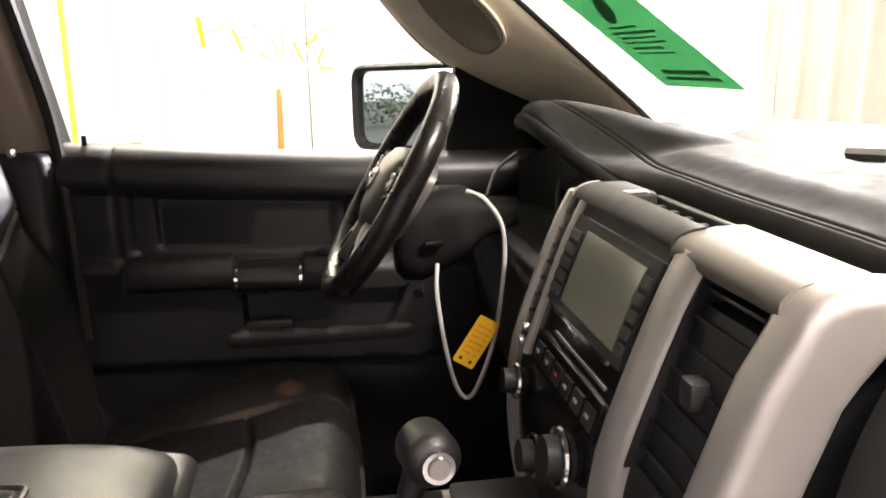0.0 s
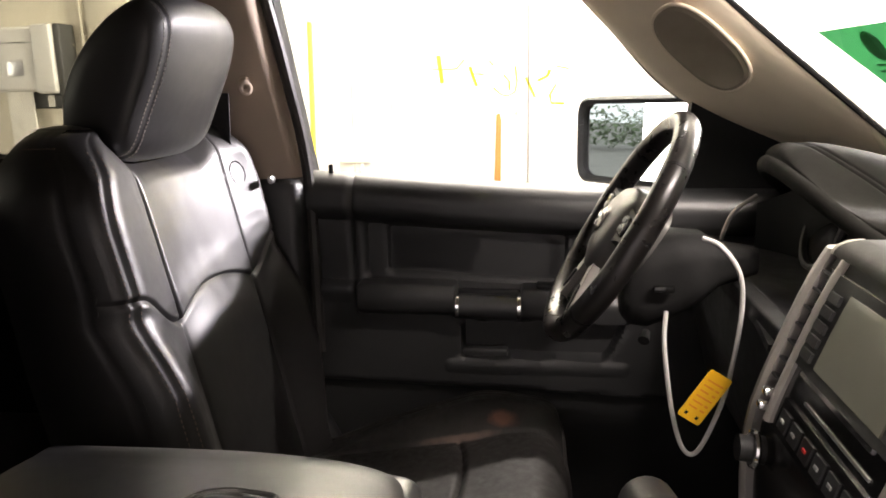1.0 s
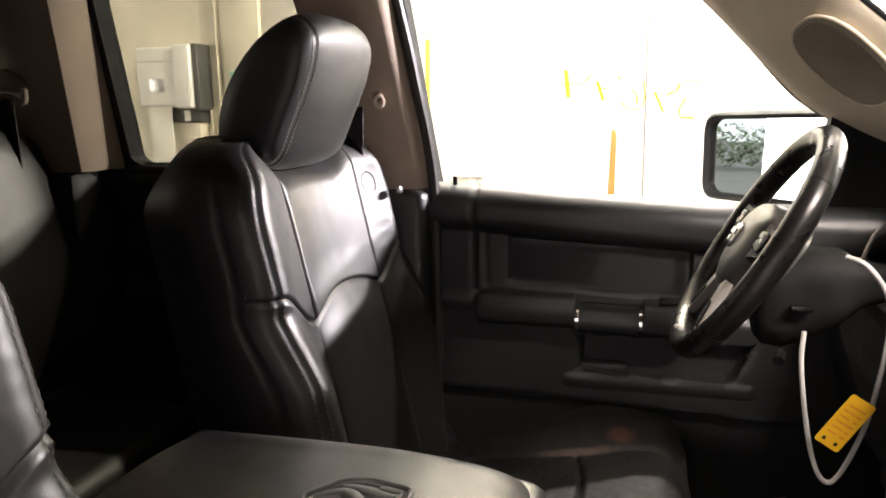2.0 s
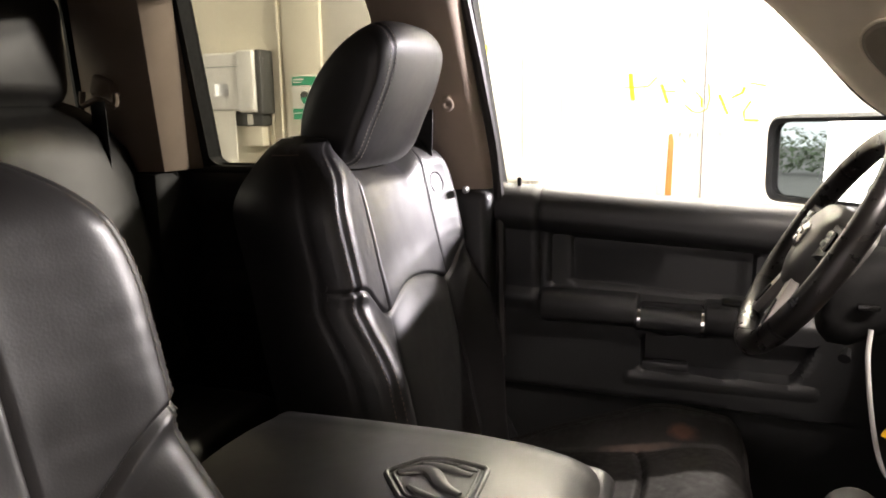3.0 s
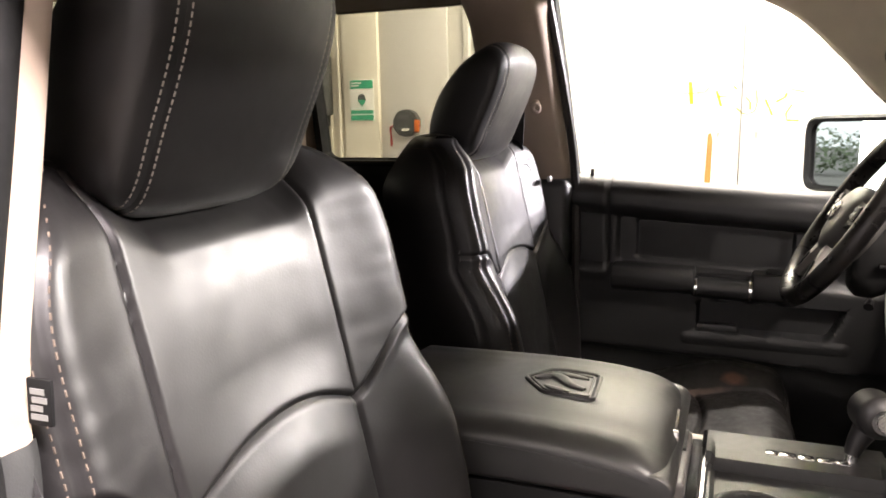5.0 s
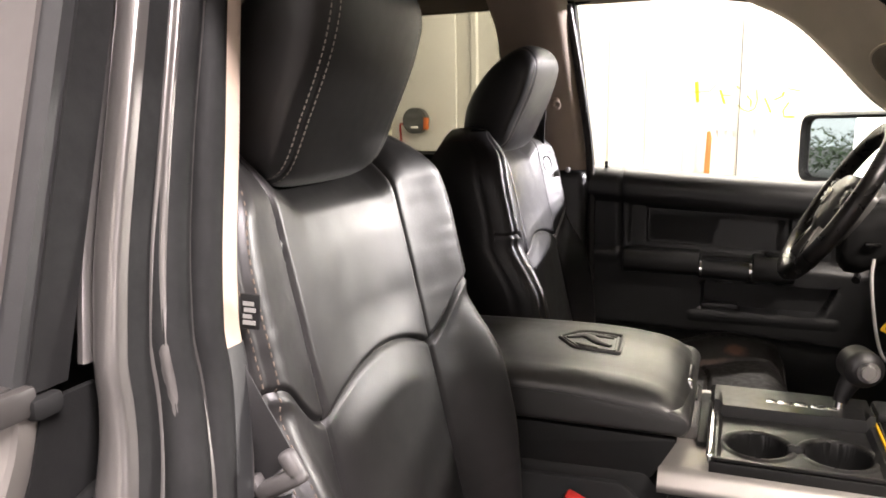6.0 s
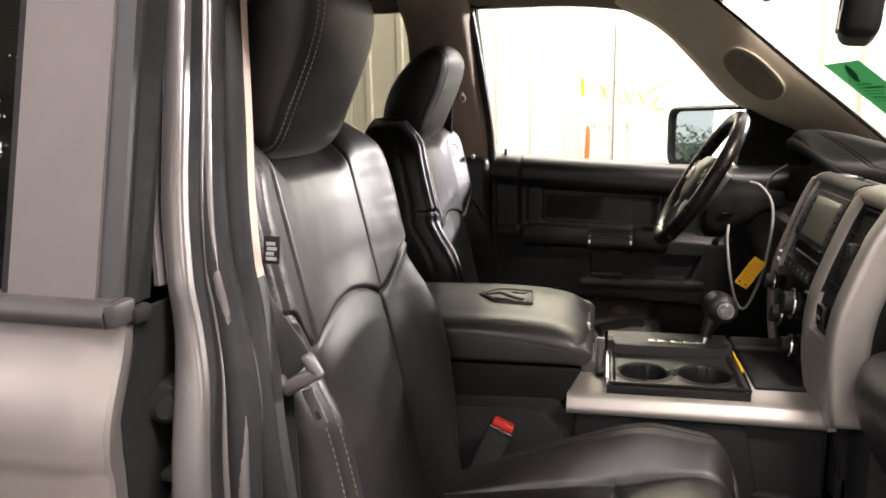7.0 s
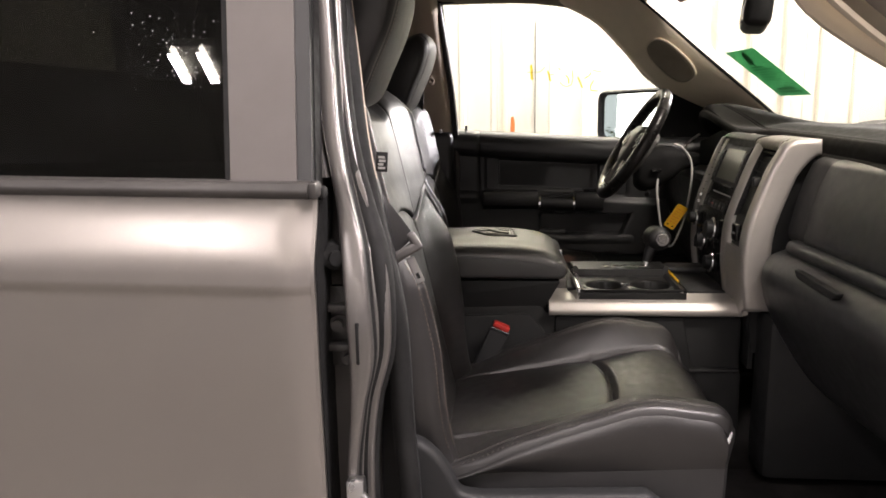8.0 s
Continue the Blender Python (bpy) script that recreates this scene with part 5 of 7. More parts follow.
    cen = Vector((-0.09, 1.56))

    def head_ring(t, grow=0.0):
        """A cross ring at t from -1 to 1 across the pad."""
        q = max(0.0, 1 - abs(t) ** 3.4) ** (1 / 3.4)
        k = 0.45 + 0.55 * q
        return [place(*(lambda v: (v.x + 0.006 * (1 - t * t) * smooth(-0.12, -0.05, v.x), t * HW + head_off, v.y))(cen + (p - cen) * k * (1 + grow))) for p in prof]

    ts = [-1 + 2 * k / 60 for k in range(61)]
    seam = 0.78
    verts, faces, keys = [], [], []
    n = len(prof)
    for t in ts:
        g = -0.010 * math.exp(-((abs(t) - seam) / 0.02) ** 2)
        verts += head_ring(t, g * 3.2)
    for j in range(60):
        tm = (ts[j] + ts[j + 1]) / 2
        for i in range(n):
            a, b = j * n + i, j * n + (i + 1) % n
            q = (a, b, b + n, a + n)
            faces.append(q if flip < 0 else q[::-1])
            keys.append("mid" if abs(tm) < seam else ("a" if tm < 0 else "b"))
    for j, k in ((0, "a"), (60, "b")):
        faces.append([j * n + i for i in range(n)])
        keys.append(k)
    made = split_faces(verts, faces, keys)
    head = part("headrest", made["mid"], LEATHER_SMOOTH, seat, "rounded black leather headrest")
    for k in ("a", "b"):
        bmesh.ops.recalc_face_normals(made[k], faces=made[k].faces[:])
        part("headrest_side", made[k], LEATHER_SMOOTH, head, "dark leather headrest side", angle=60)
    st = []
    for sgn in (-1, 1):
        for off in (-0.045, 0.045):
            t = sgn * (seam + off)
            r = [Vector(p) for p in head_ring(t)]
            pts = r + r[:1]
            run = 0.0
            for a, b in zip(pts, pts[1:]):
                seg = (b - a).length
                while run < seg:
                    p = a.lerp(b, run / seg)
                    c = Vector(place(cen.x, t * HW + head_off, cen.y))
                    st.append((p, b - a, (p - c) + Vector((0, flip * sgn * 0.02, 0))))
                    run += 0.0064
                run -= seg
    part("stitching", stitches(st, 0.0042, 0.0008), THREAD, head, "pale double stitching", kind="stuff")
    for s in (-0.06, 0.06):
        part("headrest_post", tube([place(-0.140, s, 1.475), place(-0.135, s, 1.40)], 0.006, 10), STEEL, seat, "steel headrest post")

    # cushion: a hollow middle between two raised bolsters
    EDGE_Z = [(-0.13, 0.800), (0.0, 0.848), (0.096, 0.886), (0.146, 0.910), (0.232, 0.942), (0.318, 0.972), (0.37, 0.982), (0.43, 0.976), (0.52, 0.962)]
    MID_Z = [(-0.13, 0.842), (0.0, 0.866), (0.1, 0.884), (0.2, 0.899), (0.3, 0.913), (0.335, 0.918), (0.42, 0.940), (0.52, 0.940)]
    low_by = 0.012 if worn else 0.0

    def cush_end(s):
        return 0.505 - 0.012 * (abs(s) / 0.252) ** 2 - 0.016 * (abs(s) / 0.252) ** 14

    def cush_z(x, s):
        a = abs(s)
        m = along(MID_Z, x) + 0.005 * (1 - min(1, a / 0.147) ** 2)
        e = along(EDGE_Z, x) - low_by * 0.5
        t = min(1.0, max(0.0, (a - 0.140) / 0.062))
        z = m + (e - m) * (0.5 * t + 0.5 * math.sin(math.pi / 2 * t)) if a > 0.140 else m
        z += groove(a - 0.145, 0.005, 0.0035)
        # cross seam, an arch
        sx = 0.336 - 0.95 * s * s
        if a < 0.150:
            z += groove(x - sx, 0.0055, 0.0036)
            k = smooth(0.15, 0.09, a)
            z += (0.008 * math.exp(-max(0.0, x - sx) / 0.05) * smooth(0.0, 0.012, x - sx) + 0.006 * math.exp(-max(0.0, sx - x) / 0.07) * smooth(0.0, 0.012, sx - x)) * k
        z += groove(a - 0.226, 0.0022, 0.0026) + groove(a - 0.238, 0.0022, 0.0026)
        r = 0.014
        if a > 0.252 - r:
            q = min(1, (a - (0.252 - r)) / r)
            z -= r * (1 - math.sqrt(max(0, 1 - q * q)))
        xe = cush_end(s)
        r = 0.058 - 0.034 * smooth(0.15, 0.235, a)
        if x > xe - r:
            q = min(1, (x - (xe - r)) / r)
            z -= r * (1 - math.sqrt(max(0, 1 - q * q)))
        z += 0.0014 * noise.noise(Vector((x * 16, s * 16, 7))) + 0.0007 * noise.noise(Vector((x * 60, s * 40, 2)))
        return z

    NX, NY = 170, 190
    verts, faces, keys = [], [], []
    for i in range(NX + 1):
        for j in range(NY + 1):
            s = -0.252 + 0.504 * j / NY
            xe = cush_end(s)
            x = -0.13 + (xe + 0.13) * (1 - (1 - i / NX) ** 1.25)
            verts.append(place(x, s, cush_z(x, s)))
    for i in range(NX):
        for j in range(NY):
            s = -0.252 + 0.504 * (j + 0.5) / NY
            x = -0.13 + 0.63 * (1 - (1 - (i + 0.5) / NX) ** 1.25)
            a = i * (NY + 1) + j
            q = (a, a + NY + 1, a + NY + 2, a + 1)
            faces.append(q if flip > 0 else q[::-1])
            if abs(s) > 0.145:
                keys.append("r" if s > 0 else "l")
            else:
                keys.append("front" if x > 0.336 - 0.95 * s * s else "rear")
    made = split_faces(verts, faces, keys)
    cush = part("cushion", made["rear"], cush_mat, seat, "black leather seat cushion, creased")
    part("front_insert", made["front"], cush_mat, cush)
    part("bolster", made["l"], cush_mat, cush)
    part("bolster", made["r"], cush_mat, cush)

    # cushion sides and front, under the rounded edge
    edge = []
    for k in range(41):
        x = -0.13 + (cush_end(0.252) + 0.13) * (1 - (1 - k / 40) ** 1.25)
        edge.append((x, -0.252))
    front = [(cush_end(s), s) for s in [-0.252 + 0.504 * k / 40 for k in range(41)]]
    edge = edge + front[1:] + [(x, 0.252) for x, _ in edge[::-1]][1:]
    LOW_Z = [(-0.13, 0.795), (0.105, 0.861), (0.233, 0.868), (0.362, 0.874), (0.46, 0.880), (0.52, 0.884)]
    rings = []
    for v in range(13):
        q = v / 12
        out_q = math.sin(math.pi * q ** 0.6)
        ring = []
        for x, s in edge:
            w = 1 - smooth(0.19, 0.252, abs(s))
            ring.append(place(x + (0.010 * out_q - 0.012 * q) * w, s * (1 + (0.035 * out_q - 0.02 * q) * (1 - w)), cush_z(x, s) * (1 - q) + (along(LOW_Z, x) - low_by) * q))
        rings.append(ring)
    part("cushion_side", loft(rings, closed=False, caps=False), cush_mat, cush, "leather cushion border")
    rings = []
    for q in (0.0, 0.3, 0.65, 1.0):
        rings.append([place(x - (0.012 + 0.02 * q) * (1 - smooth(0.19, 0.252, abs(s))), s * (1 - 0.02 * smooth(0.19, 0.252, abs(s)) - 0.01 * q), (along(LOW_Z, x) - low_by) * (1 - q) + 0.80 * q) for x, s in edge])
    part("lower_border", loft(rings, closed=False, caps=False), SHELL, cush)
    st = []
    for sgn in (-1, 1):
        x = -0.02
        while x < 0.43:
            for off in (0.222, 0.242):
                st.append((Vector(place(x, sgn * off, cush_z(x, sgn * off))), Vector((1, 0, (cush_z(x + .01, sgn * off) - cush_z(x, sgn * off)) / 0.01)), Vector((0, flip * sgn * 0.5, 0.8))))
            x += 0.0078
    part("stitching", stitches(st, 0.0048, 0.0007), THREAD_DARK, cush, "grey double stitching", kind="stuff")
    # frame below
    part("seat_base", prism(rounded([(-0.16, 0.70), (-0.15, 0.80), (0.02, 0.83), (0.10, 0.800), (0.42, 0.792), (0.455, 0.75), (0.43, 0.70)], 0.02), "y", -0.246, 0.246, 0.015, 2, None, Matrix.Translation((dx, yc, dz))), PLASTIC_DARK, seat, "dark plastic seat base")
    part("side_shield", prism(rounded([(-0.12, 0.73), (-0.12, 0.88), (-0.06, 0.940), (0.0, 0.938), (0.045, 0.900), (0.07, 0.846), (0.10, 0.841), (0.358, 0.852), (0.385, 0.830), (0.47, 0.806), (0.47, 0.745), (0.42, 0.72)], [0.02, 0.03, 0.03, 0.03, 0.03, 0.01, 0.01, 0.008, 0.01, 0.03, 0.02, 0.02]), "y", -0.284, -0.248, 0.010, 3, None, Matrix.Translation((dx, yc, dz)) @ Matrix.Diagonal((1, flip, 1, 1))), PLASTIC_DARK, seat, "charcoal plastic seat side shield")
    for s in (-0.18, 0.18):
        part("seat_rail", slab((-0.18 + dx, yc + s - 0.02, 0.615), (0.40 + dx, yc + s + 0.02, 0.71), 0.005), STEEL, seat, "steel seat rail")
    # recliner cover at the hinge
    for sgn in (-1, 1):
        bm = bmesh.new()
        disc(bm, place(-0.055, sgn * 0.258, 0.86), 0.05, (0, 1, 0), 0.03, 24, 0.05)
        part("hinge_cover", bm, PLASTIC_DARK, seat)
    return seat


pseat = build_seat("front_seat", "black leather front passenger seat with headrest and grey stitching", -0.457, 1, 0.0, 0.0, 0.0, 0.128, -0.016)
dseat = build_seat("front_seat", "black leather driver seat with creased worn cushion", 0.473, -1, -0.05, -0.017, 1.0)

# round scuff mark pressed into the outer upper bolster of the driver seat
arc = []
for k in range(17):
    a = radians(-50 + 280 * k / 16)
    s_, z_ = -0.182 + 0.017 * math.cos(a), 1.392 + 0.020 * math.sin(a)
    arc.append((back_x(z_) + back_bulge(s_, z_) - 0.0515, 0.473 - s_, z_ - 0.017))
part("scuff_mark", tube(arc, 0.0022, 6), PLASTIC_DARK, dseat, "round dull scuff mark")

# cloth label in the outer seam of the passenger backrest, lettering as bars
lab = part("airbag_label", slab((0.0, -0.003, -0.0145), (0.017, 0.0, 0.0145), 0.0012), RUBBER, pseat, "small black sewn label")
lab.matrix_basis = pose(-0.0490, -0.7165, 1.358, 0, 4, 8)
for j, (a, b) in enumerate(((0.003, 0.014), (0.003, 0.011), (0.004, 0.014), (0.003, 0.0125))):
    part("print_bar", slab((a, -0.0036, -0.0105 + 0.0052 * j), (b, -0.0028, -0.0070 + 0.0052 * j)), LABEL_WHITE, lab)

# shoulder belt of the passenger seat
belt = thing("seat_belt", "black lap and shoulder belt with grey latch on passenger side", "seat belt", (0, 0, 0))


def belt_upper(u, v):
    """From the pillar, edge on, down to the latch, where it lies flat."""
    c = Vector((-0.062, -0.728, 1.375)).lerp(Vector((-0.008, -0.738, 1.236)), u)
    c.x -= 0.010 * math.sin(math.pi * u)
    flat = smooth(0.25, 0.95, u)
    return tuple(c + Vector((0.010 + 0.020 * flat, 0.014 * (1 - flat), 0.029 * flat)) * (v - 0.5))


part("webbing", sheet(belt_upper, 24, 6, 0.0016), WEBBING, belt)
part("webbing", sheet(lambda u, v: (-0.040 + 0.01 * u + 0.046 * (v - 0.5), -0.734 - 0.02 * u, 1.215 - 0.47 * u), 10, 4, 0.0016), WEBBING, belt)
lm = pose(-0.005, -0.742, 1.232, 0, -31, 0)
bm = slab((-0.025, -0.008, -0.011), (0.025, 0.006, 0.004), 0.005, 3, lm)
box(bm, (-0.025, -0.008, -0.008), (-0.016, 0.006, 0.012), 0.004, 2, lm)
box(bm, (0.012, -0.008, -0.008), (0.025, 0.006, 0.018), 0.005, 3, lm)
part("latch", bm, WEB_GREY, belt, "grey plastic belt latch")
tm = pose(0.003, -0.743, 1.216, 0, -23, 0)
bm = slab((-0.0065, -0.0012, -0.036), (0.0065, 0.0012, 0.004), 0.001, 1, tm)
part("tongue", bm, STEEL, belt, "steel belt tongue")
bm = slab((-0.003, -0.0018, -0.030), (0.003, 0.0018, -0.020), 0.001, 1, tm)
part("tongue_slot", bm, PLASTIC_DARK, belt)

# buckle beside the console
bk = thing("belt_buckle", "black seat belt buckle with red button beside the console", "buckle", (0.127, -0.212, 0.952))
bmx = pose(0, 0, 0, 0, 24, 0)
part("stalk", slab((-0.022, -0.012, -0.16), (0.022, 0.012, 0.0), 0.006, 2, bmx), PLASTIC_DARK, bk)
part("button", slab((-0.019, -0.012, 0.0), (0.019, 0.010, 0.014), 0.004, 2, bmx), RED, bk, "red release button")
part("lip", slab((-0.022, -0.0125, -0.006), (0.022, 0.0125, 0.002), 0.002, 1, bmx), PLASTIC_GREY, bk)

# rear bench and its headrest
rs = thing("rear_bench", "dark leather rear bench seat with headrests", "bench seat", (0, 0, 0))


def bench_back(u, v):
    y = -0.73 + 1.46 * u
    z = 0.95 + 0.54 * v
    d = 0.03 * math.cos(2 * math.pi * (u * 3)) * 0.4
    zt = z - 0.10 * max(0, (abs(y) - 0.52) / 0.18) ** 2 * v
    x = -0.83 - 0.10 * v - 0.05 * smooth(0.88, 1.0, v) ** 1.5 + d * 0.3 - 0.03 * max(0, (abs(y) - 0.6) / 0.1) ** 2
    return (x, y, zt)


part("backrest", sheet(bench_back, 60, 30, -0.08), LEATHER, rs, "dark leather bench backrest")
part("cushion", slab((-0.90, -0.70, 0.78), (-0.50, 0.70, 0.90), 0.05, 4), LEATHER, rs, "dark leather bench cushion")
part("base", slab((-1.0, -0.68, 0.62), (-0.56, 0.68, 0.79), 0.02), PLASTIC_DARK, rs)
for y in (-0.45, 0.45):
    bm = slab((-1.01, y - 0.13, 1.522), (-0.885, y + 0.13, 1.77), 0.055, 5)
    part("headrest", bm, LEATHER_SMOOTH, rs, "dark leather rear headrest")
    for s in (-0.05, 0.05):
        part("headrest_post", tube([(-0.95, y + s, 1.46), (-0.95, y + s, 1.54)], 0.006, 8), STEEL, rs)


# ---- centre console ----
con = thing("center_console", "black center console with padded armrest lid and silver trim", "console", (0, 0, 0))


def pad_rings(outline, y0, y1, r, n=6):
    """An outline of (x, z) swept along y with softly rounded ends."""
    cx = sum(p[0] for p in outline) / len(outline)
    cz = sum(p[1] for p in outline) / len(outline)
    rings = []
    steps = [(y0 + r * (1 - math.cos(math.pi / 2 * k / n)), math.sin(math.pi / 2 * k / n)) for k in range(n + 1)]
    steps += [(y1 - r * (1 - math.cos(math.pi / 2 * k / n)), math.sin(math.pi / 2 * k / n)) for k in range(n, -1, -1)]
    for y, q in steps:
        inset = r * (1 - q)
        ring = []
        for x, z in outline:
            dx, dz = x - cx, z - cz
            sx = max(0.0, 1 - inset / max(0.02, max(abs(p[0] - cx) for p in outline)))
            sz = max(0.0, 1 - inset / max(0.02, max(abs(p[1] - cz) for p in outline)))
            ring.append((cx + dx * sx, y, cz + dz * sz))
        rings.append(ring)
    return rings


LID_TOP = [(-0.15, 1.130), (0.06, 1.135), (0.16, 1.132), (0.22, 1.123), (0.250, 1.110), (0.266, 1.096), (0.274, 1.080)]
LID_CREASE = [(-0.15, 1.106), (0.06, 1.104), (0.16, 1.098), (0.22, 1.090), (0.250, 1.083), (0.274, 1.072)]


def lid_section(x):
    """A soft pillow across the truck: low at both sides, flat in the middle."""
    top, low = along(LID_TOP, x) - 0.006, along(LID_CREASE, x)
    n = smooth(0.276, 0.235, x)
    w0, w1 = -0.172 + 0.020 * (1 - n) ** 2, 0.152 - 0.020 * (1 - n) ** 2
    pts = []
    for k in range(15):
        a = math.pi / 2 * k / 14
        pts.append((w0 + 0.052 * (1 - math.cos(a)), low + (top - low) * math.sin(a) ** 0.85))
    for k in range(1, 12):
        q = k / 6 - 1
        pts.append(((w0 + w1) / 2 + q * ((w1 - w0) / 2 - 0.052), top + 0.009 * (1 - q * q)))
    for k in range(15):
        a = math.pi / 2 * (1 - k / 14)
        pts.append((w1 - 0.052 * (1 - math.cos(a)), low + (top - low) * math.sin(a) ** 0.85))
    return [(x, y, z) for y, z in pts] + [(x, w1 - 0.006, low - 0.004), (x, w0 + 0.006, low - 0.004)]


lid = part("armrest_lid", loft([lid_section(x) for x in [-0.15 + 0.35 * k / 14 for k in range(15)] + [0.20 + 0.074 * math.sin(math.pi / 2 * k / 16) for k in range(1, 17)]]), LID_VINYL, con, "padded black armrest lid", angle=60)
LIP = rounded([(-0.15, 1.053), (-0.15, 1.112), (0.05, 1.111), (0.20, 1.102), (0.268, 1.090), (0.281, 1.074), (0.268, 1.054)], [0.008, 0.01, 0.04, 0.03, 0.012, 0.01, 0.008], 4)
part("lid_lip", loft(pad_rings(LIP, -0.170, 0.156, 0.010)), LID_VINYL, con, "black lower lid pad", angle=60)
part("bin", prism(rounded([(-0.16, 0.985), (-0.16, 1.050), (0.262, 1.050), (0.226, 0.985)], 0.008), "y", -0.164, 0.150, 0.006, 2), PLASTIC_DARK, con, "black storage bin under the lid")
part("base", prism(rounded([(-0.17, 0.62), (-0.17, 0.985), (0.220, 0.995), (0.238, 0.973), (0.66, 0.973), (0.66, 0.62)], 0.015), "y", -0.168, 0.156, 0.010, 2), PLASTIC_DARK, con, "black console base")
part("side_panel", prism(rounded([(-0.10, 0.80), (-0.10, 0.965), (0.19, 0.978), (0.232, 0.93), (0.21, 0.80)], 0.02), "y", -0.178, -0.160, 0.006, 2), PLASTIC_DARK, con)
part("lower_panel", prism(rounded([(0.24, 0.66), (0.25, 0.973), (0.53, 0.970), (0.555, 0.848), (0.66, 0.846), (0.66, 0.66)], 0.01), "y", -0.176, -0.160, 0.004, 2), PLASTIC_DARK, con)
part("side_pocket", slab((0.545, -0.182, 0.846), (0.655, -0.160, 0.854), 0.003, 2), PLASTIC_GREY, con, "grey ledge of the side pocket")
part("lid_latch", slab((0.258, -0.048, 1.076), (0.2735, -0.034, 1.098), 0.004, 2), CHROME, lid, "small chrome lid latch")
part("latch_plate", slab((0.256, -0.032, 1.064), (0.2715, 0.040, 1.098), 0.006, 2), PLASTIC, lid)
# stamped badge on the lid: a plain shield with two waves
SH = [(0.058, -0.016), (0.086, 0.026), (0.112, 0.034), (0.158, 0.030), (0.163, -0.062), (0.094, -0.061)]


def on_lid(x, y, up=0.0):
    return (x, y, along(LID_TOP, x) + 0.003 - 0.009 * ((y + 0.01) / 0.11) ** 2 + up)


for k, r, up in ((1.0, 0.0034, 0.0006), (0.84, 0.0022, 0.0002)):
    ring = [on_lid(0.112 + (x - 0.112) * k, -0.012 + (y + 0.012) * k, up) for x, y in rounded(SH, 0.008, 3)]
    part("badge_rim", tube(ring + ring[:1], r, 8), LID_VINYL, lid, "stamped shield badge rim")
for pts, r in (([(0.072, -0.014), (0.092, 0.000), (0.108, -0.004), (0.124, -0.024), (0.146, -0.034)], 0.0115), ([(0.090, 0.014), (0.112, 0.012), (0.146, 0.008)], 0.0085), ([(0.092, -0.036), (0.106, -0.044), (0.128, -0.048)], 0.0070), ([(0.126, 0.022), (0.150, 0.020)], 0.005)):
    c = spline([on_lid(x, y, 0.0008) for x, y in pts], 18)
    part("badge_relief", tube(c, [r * 0.85 * (0.35 + 0.65 * math.sin(math.pi * (k + 1) / 19)) for k in range(18)], 10, flat=0.5), LID_VINYL, lid)

# silver deck plate with its bright rim
EDGE_R = rounded([(-0.183, 0.975), (-0.186, 0.986), (-0.173, 1.004), (-0.1595, 1.008), (-0.1595, 0.974)], [0.003, 0.006, 0.006, 0.002, 0.0], 4)
part("deck_trim", loft([[(x, y, z) for y, z in EDGE_R] for x in (0.236, 0.24, 0.40, 0.56, 0.655)]), SILVER, con, "satin silver console deck trim")
part("deck_trim", loft([[(x, -y, z) for y, z in EDGE_R[::-1]] for x in (0.236, 0.24, 0.40, 0.56, 0.655)]), SILVER, con)
part("deck_plate", slab((0.540, -0.1595, 0.970), (0.655, 0.1595, 1.0075), 0.001), SILVER, con, "silver plate before the cup tray")
part("deck_plate", slab((0.237, -0.1595, 0.970), (0.3025, 0.1595, 1.0075), 0.001), SILVER, con)
part("front_slot", slab((0.284, -0.08, 1.004), (0.2985, 0.13, 1.015), 0.002), PLASTIC_DARK, con)
part("slot_bin", slab((0.246, -0.06, 1.005), (0.284, 0.12, 1.032), 0.006, 3), WEB_GREY, con, "dark coin slot")
part("slot_lid", slab((0.252, 0.04, 1.032), (0.280, 0.11, 1.038), 0.004), PLASTIC_GREY, con)


# cup holder tray as a relief
def tray(u, v):
    x = 0.306 + 0.230 * u
    y = -0.156 + 0.292 * v
    z = 1.014
    for cx, cy, r in ((0.369, -0.074, 0.045), (0.476, -0.071, 0.047)):
        d = math.hypot(x - cx, y - cy)
        z -= 0.046 * smooth(r + 0.001, r - 0.003, d)
        z += 0.0025 * math.exp(-((d - r - 0.004) / 0.003) ** 2)
    z -= 0.012 * (1 - smooth(0.010, 0.014, abs(y + 0.073))) * (1 - smooth(0.012, 0.016, abs(x - 0.42)))
    z += 0.018 * smooth(0.026, 0.031, y)                      # raised gate block
    if y > 0.10:
        z -= 0.020 * smooth(0.118, 0.128, y)
    edge = min(x - 0.306, 0.536 - x, y + 0.156)
    z += 0.010 * (1 - smooth(0.005, 0.011, edge)) * smooth(0.10, 0.0, y)
    return (x, y, z)


part("cup_tray", sheet(tray, 130, 150, -0.004), CUP_BLACK, con, "black twin cup holder tray", angle=40)
part("tray_skirt", slab((0.303, -0.1585, 1.002), (0.539, -0.1545, 1.022), 0.0015), CUP_BLACK, con)
part("tray_rail", slab((0.2985, -0.154, 1.006), (0.3105, 0.132, 1.032), 0.005, 3), CHROME, con, "bright metal tray rail")
part("tray_rail", tube(spline([(0.538, -0.150, 1.022), (0.540, 0.0, 1.026), (0.540, 0.10, 1.030)], 10), 0.004, 8), GLOSS_BLACK, con)
part("yellow_strip", slab((0.5365, -0.075, 1.022), (0.5405, 0.045, 1.031), 0.001), YELLOW_TAG, con, "thin yellow strip by the tray")
part("gate_switch", slab((0.318, 0.045, 1.026), (0.352, 0.100, 1.0355), 0.003), CUP_BLACK, con, "dark square switch block")
